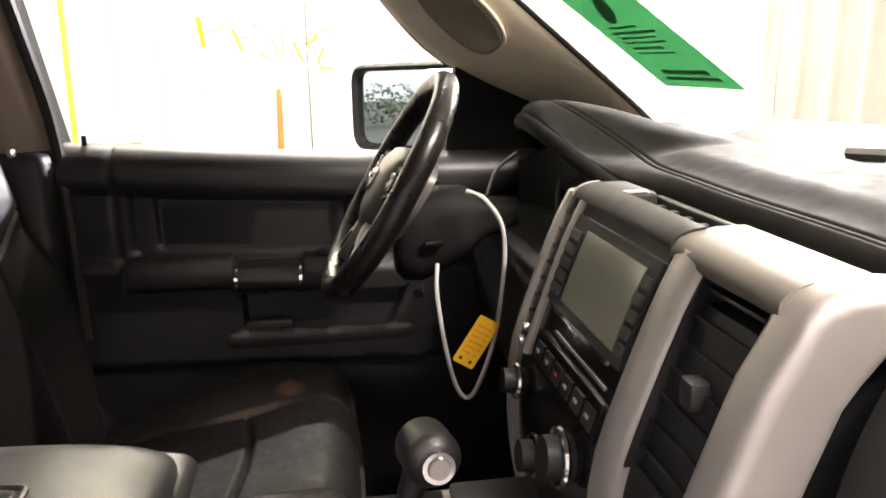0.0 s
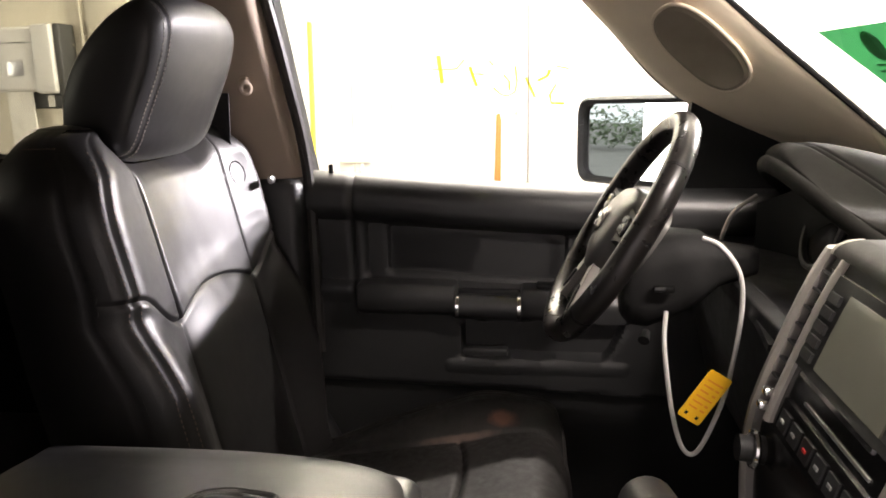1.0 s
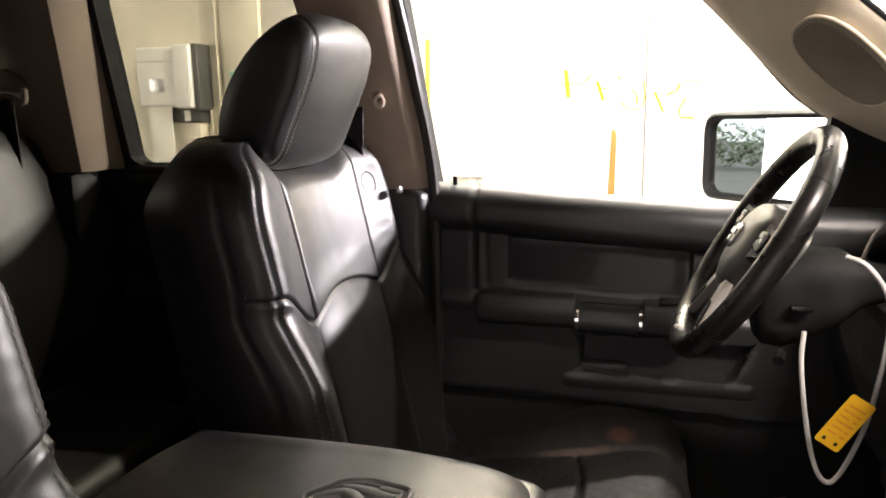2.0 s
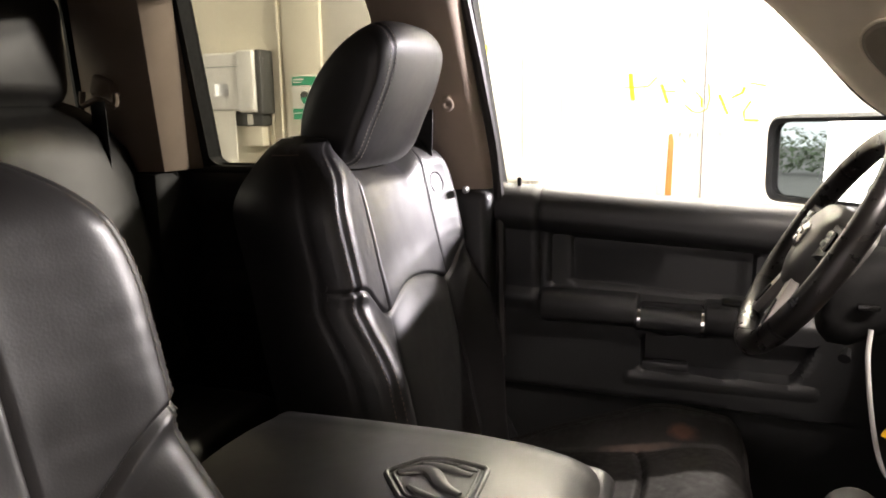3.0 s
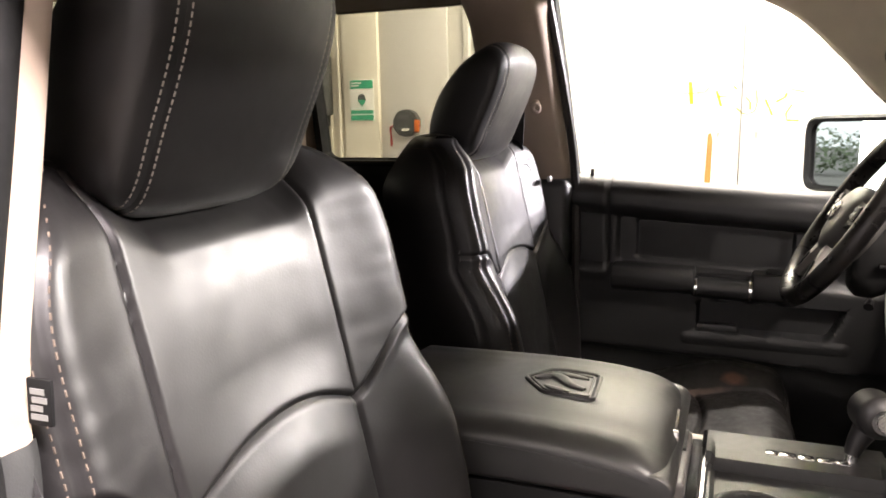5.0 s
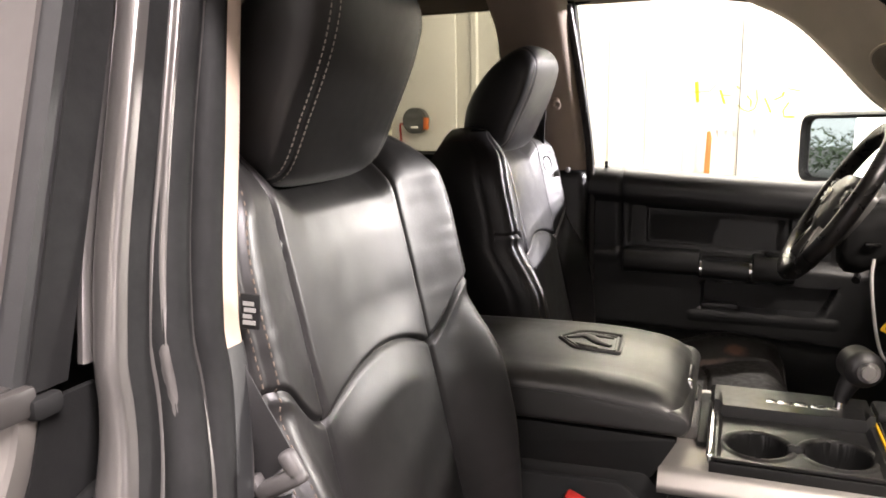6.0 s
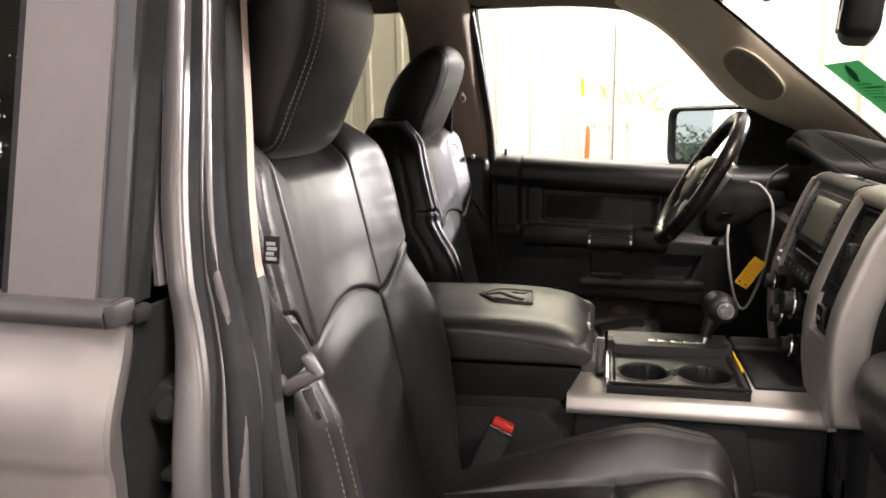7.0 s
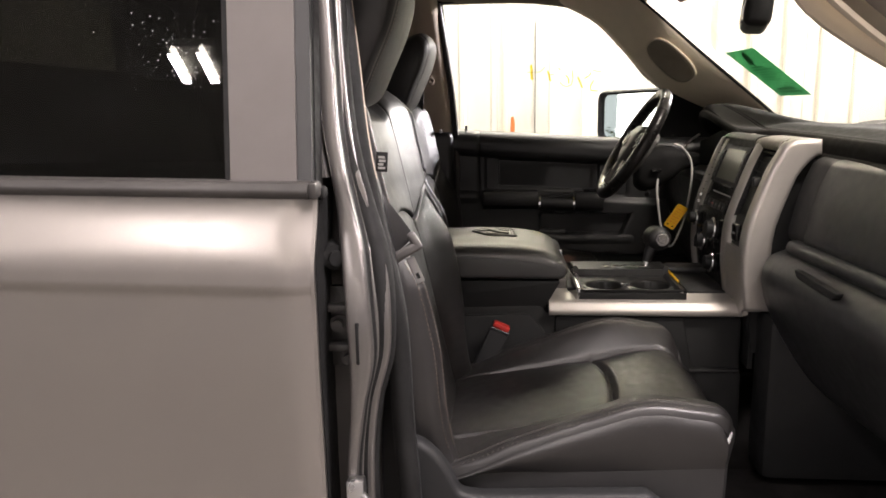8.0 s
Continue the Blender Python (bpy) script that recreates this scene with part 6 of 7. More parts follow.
for x, w in ((0.392, 0.009), (0.412, 0.012), (0.436, 0.011), (0.462, 0.013), (0.482, 0.009)):
    part("gate_letter_bar", slab((x - w, 0.058 - 0.02 * (x - 0.38), 1.029), (x + w, 0.076 - 0.02 * (x - 0.38), 1.0375), 0.0035, 2), CHROME, con, "chrome gear letter bar")
part("gate_line", slab((0.436, 0.048, 1.030), (0.494, 0.051, 1.0335), 0.001), CHROME, con)
part("front_well", slab((0.555, -0.10, 1.004), (0.655, 0.15, 1.013), 0.004), PLASTIC_DARK, con)
part("well_rim", slab((0.548, 0.085, 1.012), (0.66, 0.15, 1.028), 0.006), PLASTIC_GREY, con)

# gear lever
gear = thing("gear_lever", "black leather gear lever knob with chrome button", "gear lever", (0, 0, 0))
part("stem", tube(spline([(0.490, 0.074, 1.026), (0.491, 0.076, 1.036), (0.493, 0.078, 1.050)], 8), 0.009, 14), CHROME, gear, "chrome lever stem")
part("neck", tube(spline([(0.492, 0.077, 1.044), (0.498, 0.081, 1.062), (0.508, 0.085, 1.082), (0.516, 0.088, 1.098)], 12), [0.010 + 0.010 * k / 11 for k in range(12)], 18), LEATHER_SMOOTH, gear, angle=60)
KN = [Vector((0.523 - 0.012 * k, 0.052 + 0.070 * k, 1.106 - 0.004 * k)) for k in [j / 24 for j in range(25)]]
rad = [0.0295 * min(1.0, 0.62 + 0.38 * math.sin(math.pi / 2 * min(1, j / 5))) * (1 if j < 17 else math.sqrt(max(0.02, 1 - ((j - 17) / 7.4) ** 2))) for j in range(25)]
part("knob", tube(KN, rad, 24), LEATHER_SMOOTH, gear, "black leather-wrapped knob", angle=60)
ba = Vector((0.10, -0.95, 0.12)).normalized()
bm = bmesh.new()
disc(bm, KN[0] + ba * 0.002, 0.0175, ba, 0.010, 28, 0.0165)
part("chrome_ring", bm, CHROME, gear, "round chrome button ring")
bm = bmesh.new()
disc(bm, KN[0] + ba * 0.008, 0.0125, ba, 0.006, 24, 0.0105)
part("button", bm, EMBLEM, gear)

# ---- dashboard ----
dash = thing("dashboard", "black padded dashboard with silver center stack", "dashboard", (0, 0, 0))
FXP = spline([(0.93, 0.662), (1.0, 0.647), (1.06, 0.638), (1.12, 0.636), (1.18, 0.642), (1.25, 0.664), (1.32, 0.690), (1.37, 0.716)], 60)


def face_x(z):
    for a, b in zip(FXP, FXP[1:]):
        if a[0] <= z <= b[0]:
            return a[1] + (b[1] - a[1]) * (z - a[0]) / (b[0] - a[0])
    return FXP[0][1] if z < FXP[0][0] else FXP[-1][1]


# one padded top: it hoods the instruments and runs on to the passenger side
# lip and sewn crest of the pad across the truck: y, x, z
LIP_LINE = [(-0.84, 0.745, 1.325), (-0.52, 0.768, 1.328), (-0.30, 0.778, 1.330), (-0.10, 0.779, 1.332), (0.04, 0.778, 1.334), (0.13, 0.776, 1.338), (0.19, 0.765, 1.348), (0.24, 0.750, 1.362), (0.30, 0.735, 1.380), (0.36, 0.722, 1.398), (0.42, 0.712, 1.412), (0.47, 0.710, 1.416), (0.52, 0.718, 1.413), (0.60, 0.738, 1.400), (0.70, 0.775, 1.376), (0.80, 0.83, 1.340)]
CREST_LINE = [(-0.84, 0.765, 1.358), (-0.52, 0.788, 1.362), (-0.30, 0.799, 1.364), (-0.10, 0.800, 1.366), (0.04, 0.797, 1.367), (0.13, 0.800, 1.368), (0.19, 0.802, 1.368), (0.24, 0.806, 1.369), (0.31, 0.814, 1.375), (0.36, 0.786, 1.402), (0.42, 0.752, 1.430), (0.47, 0.748, 1.433), (0.52, 0.754, 1.431), (0.60, 0.772, 1.420), (0.70, 0.808, 1.394), (0.80, 0.86, 1.350)]


def dash_line(line, y):
    return along([(a, b) for a, b, _ in line], y), along([(a, c) for a, _, c in line], y)


def dash_top(u, v):
    """The pad from under its lip (u = 0) over the sewn crest to the windshield (u = 1)."""
    y = 0.80 - 1.64 * v
    (lx, lz), (sx, sz) = dash_line(LIP_LINE, y), dash_line(CREST_LINE, y)
    if u < 0.08:
        k = 1 - u / 0.08
        return (lx + 0.006 + 0.075 * k, y, lz - 0.024 - 0.004 * k)
    if u < 0.18:
        a = math.pi * (0.5 - (u - 0.08) / 0.10)
        return (lx + 0.006 - 0.010 * math.cos(a), y, lz - 0.012 - 0.012 * math.sin(a))
    if u < 0.42:
        a = math.pi / 2 * (u - 0.18) / 0.24
        g = groove((u - 0.20) / 0.24 * 0.05, 0.0016, 0.0020)
        return (lx + 0.006 + (sx - lx - 0.006) * (1 - math.cos(a)), y, lz + (sz - lz) * math.sin(a) + g)
    t = 0.016 * (u - 0.42) / 0.16 if u < 0.58 else 0.016 + (1.23 - sx - 0.016) * ((u - 0.58) / 0.42) ** 1.4
    right = smooth(0.34, 0.27, y)
    z = sz + (1.381 - sz) * smooth(0.0, 0.26 - 0.20 * right, t - 0.010) - 0.040 * smooth(0.14, 0.42, t)
    z += 0.007 * right * math.exp(-((y + 0.25) / 0.28) ** 2) * smooth(0.10, 0.16, t)
    z += groove(t - 0.003, 0.0032, 0.0022) + groove(t - 0.013, 0.0032, 0.0022)
    return (sx + t, y, z)


part("padded_top", sheet(dash_top, 150, 220), PAD, dash, "black padded dash top with double sewn edge", angle=60)
part("pad_front", sheet(lambda u, v: (0.790 + 0.006 * u, 0.22 - 1.05 * v, 1.336 - 0.07 * u), 4, 20, 0.006), PLASTIC_DARK, dash)
# gauges in their hollow
part("gauge_hollow", sheet(lambda u, v: (0.845 - 0.07 * abs(2 * u - 1) ** 3, 0.23 + 0.48 * u, 1.20 + (0.115 + 0.070 * (1 - (2 * u - 1) ** 2)) * v), 20, 8, 0.01), PLASTIC_DARK, dash, "dark gauge panel")
for y in (0.36, 0.56):
    bm = bmesh.new()
    ringed(bm, (0.825, y, 1.30), 0.062, 0.006, (-0.95, 0, 0.3), 32, 8)
    part("gauge_ring", bm, PLASTIC_GREY, dash)
    bm = bmesh.new()
    disc(bm, (0.832, y, 1.30), 0.058, (-0.95, 0, 0.3), 0.006, 28)
    part("gauge_face", bm, GLOSS_BLACK, dash)
part("gauge_trim", tube(spline([(0.690, 0.62, 1.245), (0.693, 0.62, 1.272), (0.709, 0.62, 1.314), (0.743, 0.62, 1.341)], 20), 0.0034, 8), SILVER, dash, "silver trim strip by the gauges")
part("gauge_bezel", sheet(lambda u, v: (0.655 + 0.17 * v + 0.02 * math.sin(math.pi * u), 0.225 + 0.48 * u, 1.225 - 0.03 * v), 14, 6, 0.008), PLASTIC_DARK, dash)
# knee panel under the column
part("knee_panel", prism(rounded([(0.676, 1.240), (0.686, 1.12), (0.72, 0.98), (0.80, 0.86), (1.10, 0.84), (1.10, 1.235)], 0.02), "y", 0.205, 0.83, 0.01, 2), PLASTIC, dash, "black lower dash panel")
part("knee_strip", prism(rounded([(0.666, 1.222), (0.670, 1.246), (0.692, 1.250), (0.692, 1.218)], 0.004), "y", 0.20, 0.80, 0.003, 2), PLASTIC_GREY, dash, "grey trim strip under the gauges")
part("substructure", slab((0.86, -0.82, 0.86), (1.16, 0.82, 1.32), 0.03), PLASTIC_DARK, dash)

# centre stack
stack = thing("center_stack", "silver-framed center stack with radio screen and climate knobs", "dash panel", (0, 0, 0))


def facing(y0, y1, z0, z1, out, thick, ny=8, nz=30):
    """A panel that follows the stack's curved face, out metres before it."""
    return sheet(lambda u, v: (face_x(z0 + (z1 - z0) * v) - out, y0 + (y1 - y0) * u, z0 + (z1 - z0) * v), ny, nz, -thick)


part("core", loft([[(face_x(z) + 0.010, y, z) for y in (0.20, 0.0, -0.20)] + [(0.90, -0.20, z), (0.90, 0.20, z)] for z in (0.90, 0.98, 1.05, 1.12, 1.18, 1.24, 1.30, 1.318)]), PLASTIC_DARK, stack, "dark stack body")
part("fascia", facing(0.166, -0.068, 0.955, 1.345, 0.002, -0.01), GLOSS_BLACK, stack, "gloss black fascia")
part("lower_closeout", facing(0.19, -0.19, 0.86, 0.985, -0.006, -0.01), PLASTIC_DARK, stack)


def column(prof, zs, taper):
    return loft([[(face_x(z) + a, b + taper(z) * k, z) for a, b, k in prof] for z in zs])


ZR = [0.985, 1.0, 1.03, 1.06, 1.09, 1.12, 1.15, 1.18, 1.21, 1.24, 1.27, 1.30, 1.32, 1.335, 1.345, 1.350]
# right frame: up the stack, round its top corner and back towards the windshield
FRAME = [(face_x(z) - 0.0065, z) for z in ZR[1:-4]] + [(0.694, 1.334), (0.699, 1.346), (0.708, 1.355), (0.722, 1.3605), (0.745, 1.362), (0.774, 1.360), (0.776, 1.330), (0.766, 1.326), (0.753, 1.316), (0.740, 1.300), (0.730, 1.285)]
FRAME += [(face_x(z) + 0.053, z) for z in ZR[9:0:-1]]
part("silver_frame", prism(FRAME, "y", -0.1950, -0.2385, 0.013, 6), SILVER, stack, "satin silver right frame of the stack", angle=60)
part("silver_frame", column([(0.02, -0.066, 0), (0.0, -0.067, 0), (-0.006, -0.073, 0), (-0.008, -0.088, 0), (-0.006, -0.106, 0), (0.002, -0.113, 0), (0.03, -0.114, 0)], ZR, lambda z: 0), SILVER, stack, "satin silver frame strip", angle=50)
part("silver_frame", facing(-0.105, -0.210, 0.985, 1.128, 0.005, -0.012), SILVER, stack, "lower silver plate")
part("silver_frame", column([(0.02, 0.138, 0), (-0.006, 0.139, 0), (-0.009, 0.143, 0), (-0.009, 0.149, 0), (-0.006, 0.153, 0), (0.02, 0.154, 0)], [z for z in ZR if z > 1.17], lambda z: 0), SILVER, stack, "thin left frame strip")
part("silver_frame", column([(0.03, 0.180, 0), (-0.006, 0.181, 0), (-0.010, 0.186, 0), (-0.010, 0.194, 0), (-0.004, 0.204, 0), (0.04, 0.210, 0)], ZR, lambda z: 0), SILVER, stack, "left silver edge")


def crown_section(y):
    """The silver top over the vent: rounded front rim, flat top, softened at its outer end."""
    e = smooth(-0.200, -0.244, y)
    f, d = 0.022 * e * e, 0.010 * e * e
    x0 = face_x(1.345)
    return [(x0 + 0.004 + f, y, 1.335), (x0 - 0.004 + f, y, 1.3365), (x0 - 0.007 + f, y, 1.341), (x0 - 0.0065 + f, y, 1.3475 - d * 0.5), (x0 - 0.001 + f, y, 1.3545 - d), (x0 + 0.010 + f, y, 1.3585 - d), (x0 + 0.03 + f * 0.5, y, 1.3615 - d), (0.757, y, 1.362 - d), (0.760, y, 1.358 - d), (0.760, y, 1.330), (0.73, y, 1.330)]


part("crown", loft([crown_section(y) for y in [-0.064 - 0.146 * k / 40 for k in range(41)]]), SILVER_DIMMED, stack, "silver crown over the vent, darkened against glare", angle=50)


def brow_band(u, v, y0=0.172, y1=-0.066):
    y = y0 + (y1 - y0) * v
    end = smooth(0.175, 0.205, y)
    a = math.pi / 2 * u
    return (face_x(1.345) - 0.004 + 0.016 * (1 - math.cos(a)) * 1.6 + 0.014 * end, y, 1.346 + 0.012 * math.sin(a) * (1 - 0.7 * end))


part("top_band", sheet(brow_band, 8, 40, 0.004), SATIN_GREY, stack, "satin grey shelf above the screen", angle=60)
part("top_corner", sheet(lambda u, v: brow_band(u, v, 0.206, 0.1715), 8, 16, 0.004), SILVER, stack, "silver top corner", angle=60)
part("side_vent", facing(0.181, 0.1525, 1.185, 1.336, -0.020, -0.004), PLASTIC_DARK, stack, "dark narrow vent hollow")
for k in range(8):
    z = 1.194 + 0.0185 * k
    part("vent_slat", sheet(lambda u, v, z=z: (face_x(z) - 0.003 + 0.022 * v, 0.154 + 0.027 * u, z + 0.004 - 0.006 * v), 2, 2, 0.0028), PLASTIC, stack)
part("bin_edge", tube(spline([(0.755, 0.122, 1.3575), (0.730, 0.121, 1.3578), (0.7205, 0.112, 1.3578), (0.718, 0.05, 1.3575), (0.717, -0.064, 1.357)], 24), 0.0020, 8), SILVER, stack, "thin silver bin edge")
part("bin_floor", slab((0.715, -0.066, 1.319), (0.772, 0.120, 1.326), 0.002), PLASTIC_DARK, stack, "shallow bin on the stack top")
part("bin_rim", slab((0.768, -0.066, 1.320), (0.777, 0.130, 1.352), 0.003, 3), PLASTIC, stack, "black rim behind the bin")
part("bin_rim", slab((0.716, 0.118, 1.320), (0.7675, 0.204, 1.3565), 0.005, 3), SATIN_GREY, stack)
part("bin_rim", slab((0.765, -0.200, 1.325), (0.777, -0.0665, 1.350), 0.004, 3), PLASTIC_DARK, stack)
for k in range(6):
    part("bin_rib", slab((0.760, -0.050 + 0.030 * k, 1.327), (0.7695, -0.040 + 0.030 * k, 1.346), 0.003), PLASTIC, stack)
part("band_front", facing(0.172, -0.066, 1.334, 1.348, 0.0035, -0.008), SATIN_GREY, stack, "dark satin band over the radio")
part("screen_surround", facing(0.138, -0.065, 1.245, 1.334, 0.006, -0.010), PLASTIC_DARK, stack, "black radio surround")
part("screen", facing(0.094, -0.044, 1.255, 1.326, 0.0085, -0.004), SCREEN, stack, "glossy radio screen, reflected grey put into its colour")
part("screen_line", facing(0.112, -0.045, 1.2425, 1.2465, 0.009, -0.004), CHROME, stack, "thin chrome line under the screen")
for k in range(5):
    z = 1.256 + 0.014 * k
    part("radio_button", facing(-0.049, -0.062, z, z + 0.009, 0.0095, -0.005, 2, 2), PLASTIC, stack)
    part("radio_button", facing(0.132, 0.108, z, z + 0.009, 0.0095, -0.005, 2, 2), PLASTIC, stack)
part("disc_slot", facing(0.09, -0.05, 1.222, 1.2245, 0.004, -0.004, 4, 2), STEEL, stack)
part("control_panel", facing(0.125, -0.062, 1.180, 1.214, 0.006, -0.006), GLOSS_BLACK, stack)
for k, y in enumerate((0.105, 0.075, 0.045, 0.015, -0.015, -0.045)):
    part("switch", facing(y + 0.011, y - 0.011, 1.188, 1.206, 0.008, -0.005, 2, 2), PLASTIC_DARK, stack)
    part("switch_mark", facing(y + 0.004, y - 0.004, 1.196, 1.199, 0.0092, -0.001, 1, 1), RED if k == 2 else LABEL_WHITE, stack)
for y, z, r in ((0.146, 1.147, 0.017), (-0.013, 1.142, 0.025), (0.066, 1.10, 0.020), (-0.013, 1.062, 0.020)):
    bm = bmesh.new()
    disc(bm, (face_x(z) - 0.014, y, z), r * 0.86, (-1, 0, 0.1), 0.028, 28, r * 0.8)
    part("knob", bm, PLASTIC_DARK, stack, "round climate knob")
    bm = bmesh.new()
    ringed(bm, (face_x(z) - 0.012, y, z), r, 0.0036, (-1, 0, 0.1), 32, 8)
    part("knob_ring", bm, CHROME, stack, "chrome knob ring")
for z in (1.205, 1.190):
    part("chrome_key", slab((face_x(z) - 0.014, 0.153, z - 0.004), (face_x(z), 0.166, z + 0.004), 0.002), CHROME, stack)


def vent(parent, y0, y1, z0, z1, n):
    part("vent_back", facing(y0, y1, z0, z1, -0.034, -0.004), PLASTIC_DARK, parent, "dark vent hollow")
    for k in range(n):
        z = z0 + (z1 - z0) * (k + 0.5) / n
        part("vent_slat", sheet(lambda u, v, z=z: (face_x(z) + 0.006 + 0.026 * v, y0 + (y1 - y0) * u, z + 0.004 - 0.010 * v), 2, 2, 0.0025), PLASTIC_DARK, parent)
    if abs(y1 - y0) > 0.05:
        zc = z0 + (z1 - z0) * 0.5
        part("vent_tab", slab((face_x(zc) - 0.004, (y0 + y1) / 2 - 0.010, zc - 0.010), (face_x(zc) + 0.012, (y0 + y1) / 2 + 0.010, zc + 0.012), 0.004), PLASTIC, parent)


vent(stack, -0.1165, -0.2005, 1.196, 1.337, 7)
vent(stack, 0.181, 0.153, 1.235, 1.337, 8)
part("vent_lower", facing(-0.113, -0.204, 1.128, 1.194, -0.006, -0.008), PLASTIC_DARK, stack, "black switch panel under the vent")
part("vent_wall", column([(-0.001, -0.1142, 0), (-0.001, -0.1172, 0), (0.036, -0.1172, 0), (0.036, -0.1142, 0)], [1.19, 1.22, 1.25, 1.28, 1.31, 1.338], lambda z: 0), PLASTIC_DARK, stack, "dark vent wall")
part("vent_wall", column([(-0.001, -0.1998, 0), (-0.001, -0.2028, 0), (0.036, -0.2028, 0), (0.036, -0.1998, 0)], [1.19, 1.22, 1.25, 1.28, 1.31, 1.338], lambda z: 0), PLASTIC_DARK, stack)
part("rocker", slab((face_x(1.15) - 0.006, -0.175, 1.140), (face_x(1.15) + 0.008, -0.140, 1.178), 0.004), GLOSS_BLACK, stack)
part("rocker_mark", slab((face_x(1.15) - 0.0075, -0.167, 1.156), (face_x(1.15) - 0.005, -0.148, 1.160)), LABEL_WHITE, stack)

# passenger side of the dash
glove = thing("glove_box", "black glove boxes in the passenger side dash", "glove box", (0, 0, 0))


def swell(y):
    return 0.030 * smooth(-0.30, -0.75, y)


def across(prof, ys, f):
    return loft([[(x + f(y), y, z) for x, z in prof] for y in ys])


YS = [-0.2375, -0.25, -0.30, -0.34, -0.40, -0.5, -0.6, -0.7, -0.80, -0.84]
up = rounded([(0.772, 1.326), (0.752, 1.318), (0.728, 1.262), (0.710, 1.175), (0.715, 1.155), (0.90, 1.155), (0.90, 1.326)], [0.006, 0.012, 0.05, 0.02, 0.01, 0, 0], 4)
part("upper_door", across(up, YS[2:], lambda y: 0.012 * smooth(-0.33, -0.30, y) + swell(y) * 0.5), PLASTIC, glove, "black upper glove box door", angle=50)
part("side_cheek", across([(x + 0.006, z) for x, z in up], YS[:4], lambda y: 0.0), PLASTIC_GREY, glove)
ridge = rounded([(0.697, 1.166), (0.690, 1.150), (0.705, 1.128), (0.86, 1.128), (0.86, 1.166)], [0.008, 0.01, 0.01, 0, 0], 4)
part("ridge", across(ridge, YS[2:], lambda y: swell(y) * 0.6), PLASTIC, glove, "rounded ridge between the glove boxes", angle=50)
low = rounded([(0.700, 1.142), (0.660, 1.128), (0.644, 1.098), (0.655, 1.04), (0.700, 0.955), (0.765, 0.86), (0.86, 0.80), (1.0, 0.80), (1.0, 1.142)], [0.01, 0.02, 0.03, 0.04, 0.06, 0.05, 0.04, 0, 0], 5)
part("lower_door", across(low, YS[1:], lambda y: 0.020 * (1 - smooth(-0.262, -0.31, y)) + swell(y)), PLASTIC, glove, "black lower glove box door", angle=50)
part("handle", prism(rounded([(-0.42, 1.128), (-0.60, 1.126), (-0.585, 1.112), (-0.435, 1.114)], 0.006), "x", 0.655, 0.668, 0.004, 2, None, Matrix.Translation((0.010, 0, 0.006))), PLASTIC_DARK, glove, "dark recessed glove box handle")
part("lock_scuff", tube([(0.712, -0.40, 0.965), (0.722, -0.44, 0.955)], 0.002, 6), PLASTIC_GREY, glove)
part("closeout", slab((0.68, -0.28, 0.64), (1.10, -0.176, 1.0), 0.02), PLASTIC_DARK, glove)

# ---- steering wheel and column ----
sw = thing("steering_wheel", "black leather steering wheel with silver spokes", "steering wheel", (0, 0, 0))
C = Vector((0.512, 0.455, 1.320))
AX = Vector((-0.861, 0, 0.508))
UP = Vector((0.508, 0, 0.861))
RT = Vector((0, -1, 0))


def wp(a, b, c=0.0):
    """A place on the wheel: a to the passenger side, b up its face, c towards the driver."""
    return C + RT * a + UP * b + AX * c


bm = bmesh.new()
ringed(bm, C, 0.1655, 0.0165, AX, 72, 14, 1.05)
part("rim", bm, RIM_LEATHER, sw, "black leather rim", angle=80)
for a0 in (40, 140, 218, 322):
    pts = [wp(0.1655 * math.cos(radians(a)), 0.1655 * math.sin(radians(a))) for a in (a0 - 0.7, a0 + 0.7)]
    part("rim_joint", tube(pts, 0.0173, 14), PLASTIC_DARK, sw)
hub = rounded([(-0.075, 0.045), (-0.03, 0.062), (0.03, 0.062), (0.075, 0.045), (0.068, -0.01), (0.035, -0.070), (0.0, -0.078), (-0.035, -0.070), (-0.068, -0.01)], 0.02, 4)
part("hub_pad", loft([[wp(a * k, b * k, c) for a, b in hub] for k, c in ((1.0, -0.045), (1.02, -0.012), (0.97, 0.002), (0.88, 0.011), (0.60, 0.019), (0.2, 0.022))]), HUB_GREY, sw, "grey airbag hub pad", angle=60)
bm = bmesh.new()
loft([[wp(a * k, b * k, c) for a, b in [(-0.018, 0.014), (0.0, 0.019), (0.018, 0.014), (0.014, -0.010), (0.0, -0.020), (-0.014, -0.010)]] for k, c in ((1.0, 0.018), (1.0, 0.025), (0.8, 0.027))], bm=bm)
part("badge", bm, EMBLEM, sw, "plain pewter shield badge")
for k, (a, b) in enumerate(((-0.007, 0.004), (0.007, 0.004), (0.0, -0.008))):
    bm = bmesh.new()
    disc(bm, wp(a, b, 0.028), 0.0045, AX, 0.003, 14)
    part("badge_relief", bm, CHROME, sw)
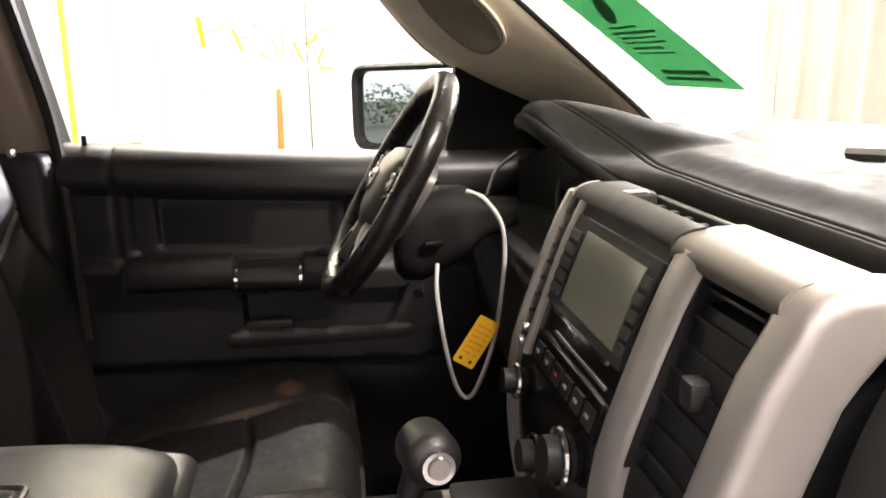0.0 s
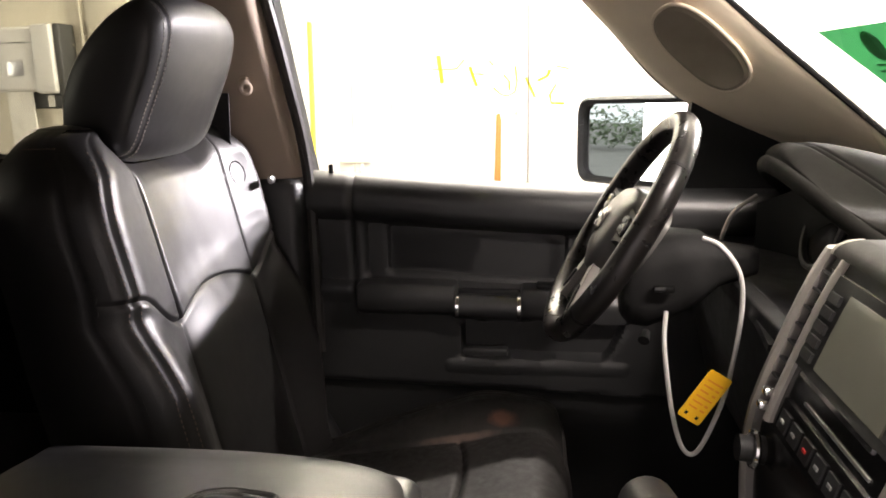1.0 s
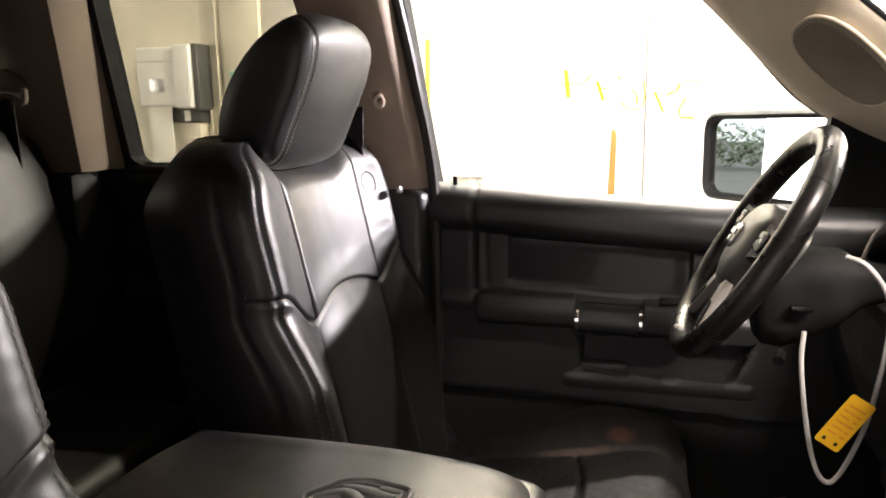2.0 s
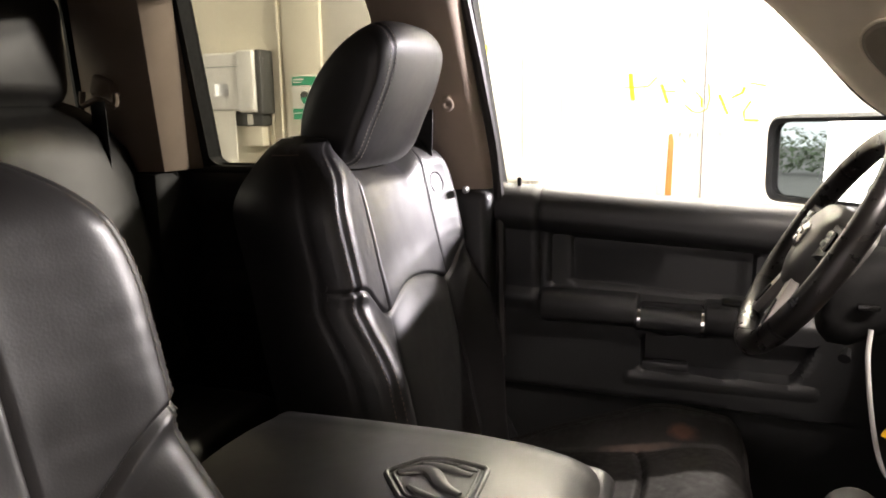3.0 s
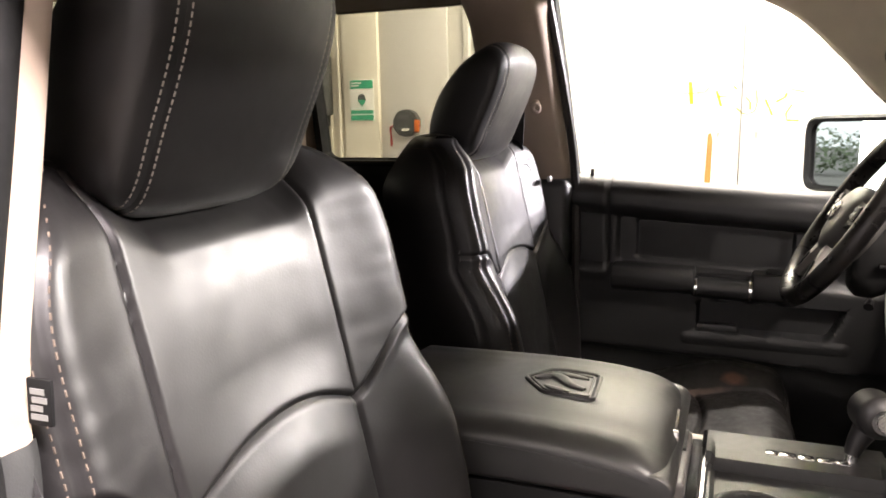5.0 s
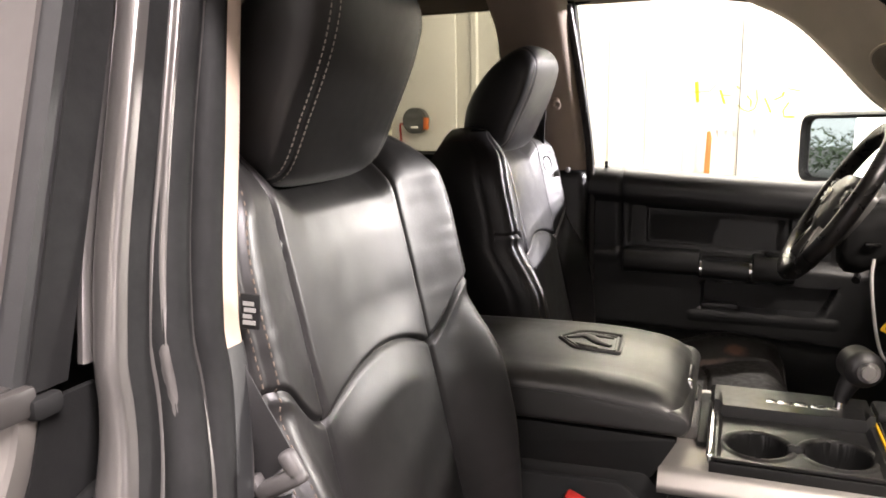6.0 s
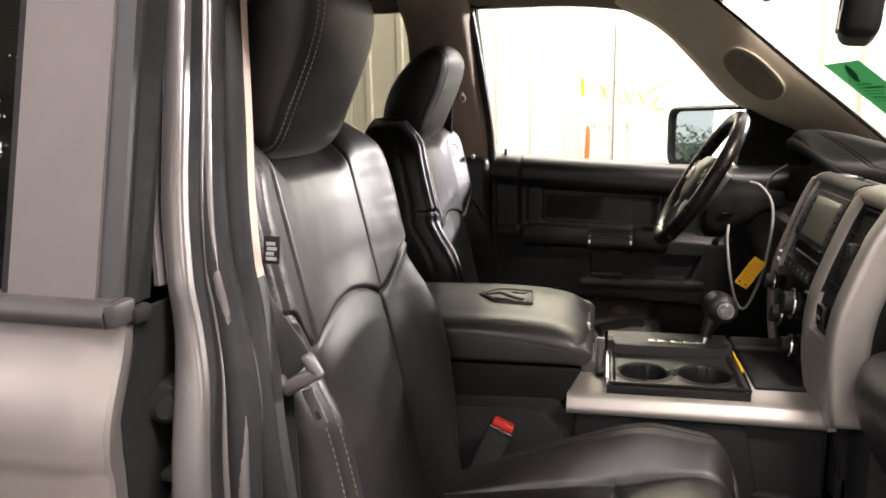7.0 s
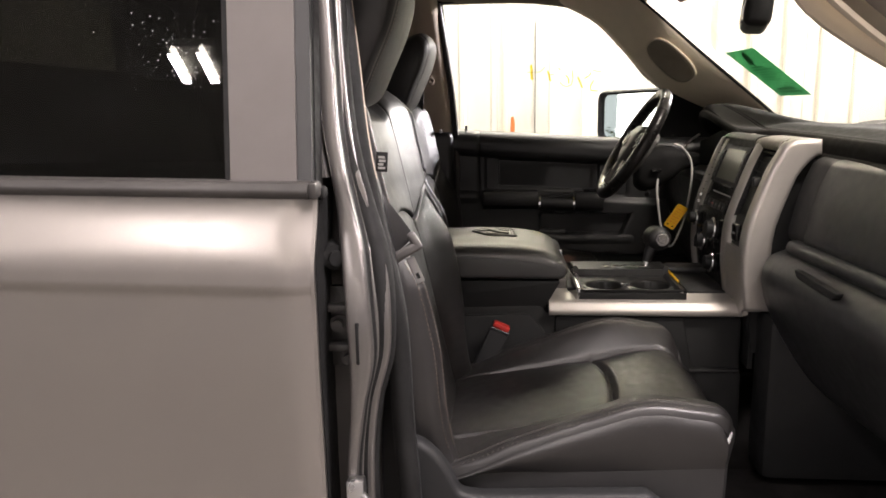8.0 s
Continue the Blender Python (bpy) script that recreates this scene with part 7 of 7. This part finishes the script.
for s in (-1, 1):
    part("side_spoke", loft([[wp(s * a, b + db, c) for db, c in ((-w, -0.004), (-w * 0.9, 0.008), (w * 0.9, 0.008), (w, -0.004), (0, -0.014))] for a, b, w in ((0.055, 0.012, 0.030), (0.09, 0.016, 0.024), (0.125, 0.018, 0.020), (0.160, 0.018, 0.022))]), PLASTIC_DARK, sw, "black side spoke with switches")
    part("switch_pod", slab((-0.017, -0.014, 0), (0.017, 0.014, 0.006), 0.005, 2, Matrix.Translation(wp(s * 0.100, 0.017, 0.008)) @ Matrix((RT, UP, AX)).transposed().to_4x4()), GLOSS_BLACK, sw)
    for db in (-0.006, 0.007):
        part("switch_key", slab((-0.012, db - 0.004, 0.005), (0.012, db + 0.004, 0.0072), 0.002, 2, Matrix.Translation(wp(s * 0.100, 0.017, 0.008)) @ Matrix((RT, UP, AX)).transposed().to_4x4()), PLASTIC, sw)
    low_sp = [[wp(s * (a + da), b, c) for da, c in ((-0.013, -0.004), (-0.011, 0.007), (0.011, 0.007), (0.013, -0.004), (0, -0.012))] for a, b in ((0.030, -0.055), (0.045, -0.085), (0.062, -0.120), (0.080, -0.150))]
    part("lower_spoke", loft(low_sp), SILVER, sw, "satin silver lower spoke")
    part("spoke_inlay", loft([[wp(s * (a + da), b, c) for da, c in ((-0.006, 0.0072), (-0.005, 0.0095), (0.005, 0.0095), (0.006, 0.0072))] for a, b in ((0.046, -0.088), (0.055, -0.106), (0.064, -0.124))]), PLASTIC_DARK, sw)
col = thing("steering_column", "black steering column shroud with stalks", "steering column", (0, 0, 0))
part("shroud", loft([[(x, 0.455 + hw * a, zc + hz * b) for a, b in rounded([(-1, -0.55), (-0.55, -1), (0.55, -1), (1, -0.55), (1, 0.6), (0.6, 1), (-0.6, 1), (-1, 0.6)], 0.3, 4)] for x, hw, zc, hz in ((0.520, 0.042, 1.240, 0.045), (0.530, 0.050, 1.242, 0.058), (0.555, 0.052, 1.245, 0.064), (0.590, 0.052, 1.256, 0.060), (0.625, 0.050, 1.266, 0.048), (0.650, 0.036, 1.270, 0.030), (0.70, 0.022, 1.274, 0.018))]), RUBBER, col, "black column shroud", angle=50)
part("column_key", slab((0.556, 0.388, 1.243), (0.584, 0.400, 1.252), 0.003, 2, None), GLOSS_BLACK, col)
part("tilt_lever", tube([(0.55, 0.40, 1.185), (0.545, 0.385, 1.178)], [0.006, 0.008], 10), PLASTIC_DARK, col)
part("stalk", tube(spline([wp(-0.05, 0.03, -0.07), wp(-0.11, 0.04, -0.055), wp(-0.16, 0.045, -0.045)], 10), 0.008, 10), PLASTIC_DARK, col, "black indicator stalk")

# tag on a white cable, hung from the column
tag = thing("cable_tag", "yellow card tag on a looped white cable hung from the column", "tag", (0, 0, 0))
loop = spline([(0.612, 0.372, 1.322), (0.632, 0.355, 1.314), (0.655, 0.352, 1.280), (0.660, 0.352, 1.235), (0.655, 0.352, 1.175), (0.643, 0.350, 1.110), (0.622, 0.350, 1.050), (0.607, 0.350, 1.033), (0.592, 0.350, 1.050), (0.578, 0.352, 1.105), (0.567, 0.355, 1.185), (0.570, 0.368, 1.225)], 70)
part("cable", tube(loop, 0.0032, 8), WHITE_CABLE, tag, "looped white cable")
TQ = [Vector(p) for p in ((0.583, 0.332, 1.099), (0.610, 0.330, 1.083), (0.651, 0.336, 1.141), (0.624, 0.338, 1.159))]
tx, ty = (TQ[1] - TQ[0]), (TQ[3] - TQ[0])
tn = tx.cross(ty).normalized()
if tn.y > 0:
    tn = -tn


def tag_quad(a0, a1, b0, b1, d0, d1, r=0.0):
    bm = bmesh.new()
    pts = rounded([(a0, b0), (a1, b0), (a1, b1), (a0, b1)], r, 3) if r else [(a0, b0), (a1, b0), (a1, b1), (a0, b1)]
    return loft([[TQ[0] + tx * a + ty * b + tn * d for a, b in pts] for d in (d0, d1)], bm=bm)


part("card", tag_quad(0, 1, 0, 1, -0.0006, 0.0006, 0.08), YELLOW_TAG, tag, "yellow card tag")
for k in range(6):
    b = 0.24 + 0.11 * k
    part("writing_bar", tag_quad(0.16, 0.52 + 0.08 * (k % 3), b, b + 0.030, 0.0004, 0.0012), TAG_INK, tag)
    part("writing_bar", tag_quad(0.66 + 0.03 * (k % 2), 0.84, b, b + 0.035, 0.0004, 0.0012), TAG_INK, tag)
for a in (0.2, 0.68):
    part("eyelet", tag_quad(a, a + 0.12, 0.08, 0.14, 0.0004, 0.0012), PLASTIC_DARK, tag)

# ---- at the windscreen ----
rv = thing("interior_mirror", "black interior mirror hung from the windshield", "mirror", (0, 0, 0))
rvm = pose(0.668, -0.01, 1.634, 0, 6, -15)
part("housing", slab((0.0, -0.115, -0.038), (0.058, 0.115, 0.040), 0.018, 4, rvm), PLASTIC_DARK, rv)
part("mirror_glass", slab((-0.004, -0.105, -0.030), (0.002, 0.105, 0.032), 0.003, 2, rvm), MIRROR, rv, "mirror glass")
part("stalk", tube([(0.71, -0.01, 1.655), (0.735, -0.005, 1.69), (0.745, 0.0, 1.70)], 0.010, 10), PLASTIC_DARK, rv)

card = thing("windshield_card", "green printed card stuck on the windshield", "sticker", (0, 0, 0))


def on_screen(y0, y1, y2, y3, z0, z1, d, nz=4):
    def f(u, v):
        z = z0 + (z1 - z0) * v
        y = (y0 + (y3 - y0) * v) * (1 - u) + (y1 + (y2 - y1) * v) * u
        return (screen_x(z, y) - d, y, z)
    return sheet(f, 6, nz, 0.0008)


part("card", on_screen(0.44, 0.25, 0.37, 0.563, 1.452, 1.582, 0.004), GREEN_CARD, card)
def mid(v, s):
    left, right = 0.44 + (0.563 - 0.44) * v, 0.25 + (0.37 - 0.25) * v
    return left + (right - left) * s


for a, b, s0, s1 in ((0.07, 0.10, 0.18, 0.86), (0.13, 0.17, 0.22, 0.80), (0.34, 0.355, 0.2, 0.7), (0.39, 0.41, 0.2, 0.62), (0.45, 0.465, 0.18, 0.75), (0.50, 0.515, 0.2, 0.7), (0.55, 0.575, 0.15, 0.78), (0.61, 0.63, 0.2, 0.6)):
    part("writing_bar", on_screen(mid(a, s0), mid(a, s1), mid(b, s1), mid(b, s0), 1.452 + 0.13 * a, 1.452 + 0.13 * b, 0.0055, 1), GREEN_INK, card)
bm = bmesh.new()
disc(bm, (screen_x(1.557, 0.452) - 0.005, 0.452, 1.557), 0.024, (-0.76, 0, -0.65), 0.0012, 20)
part("seal_mark", bm, GREEN_INK, card, "round dark mark")
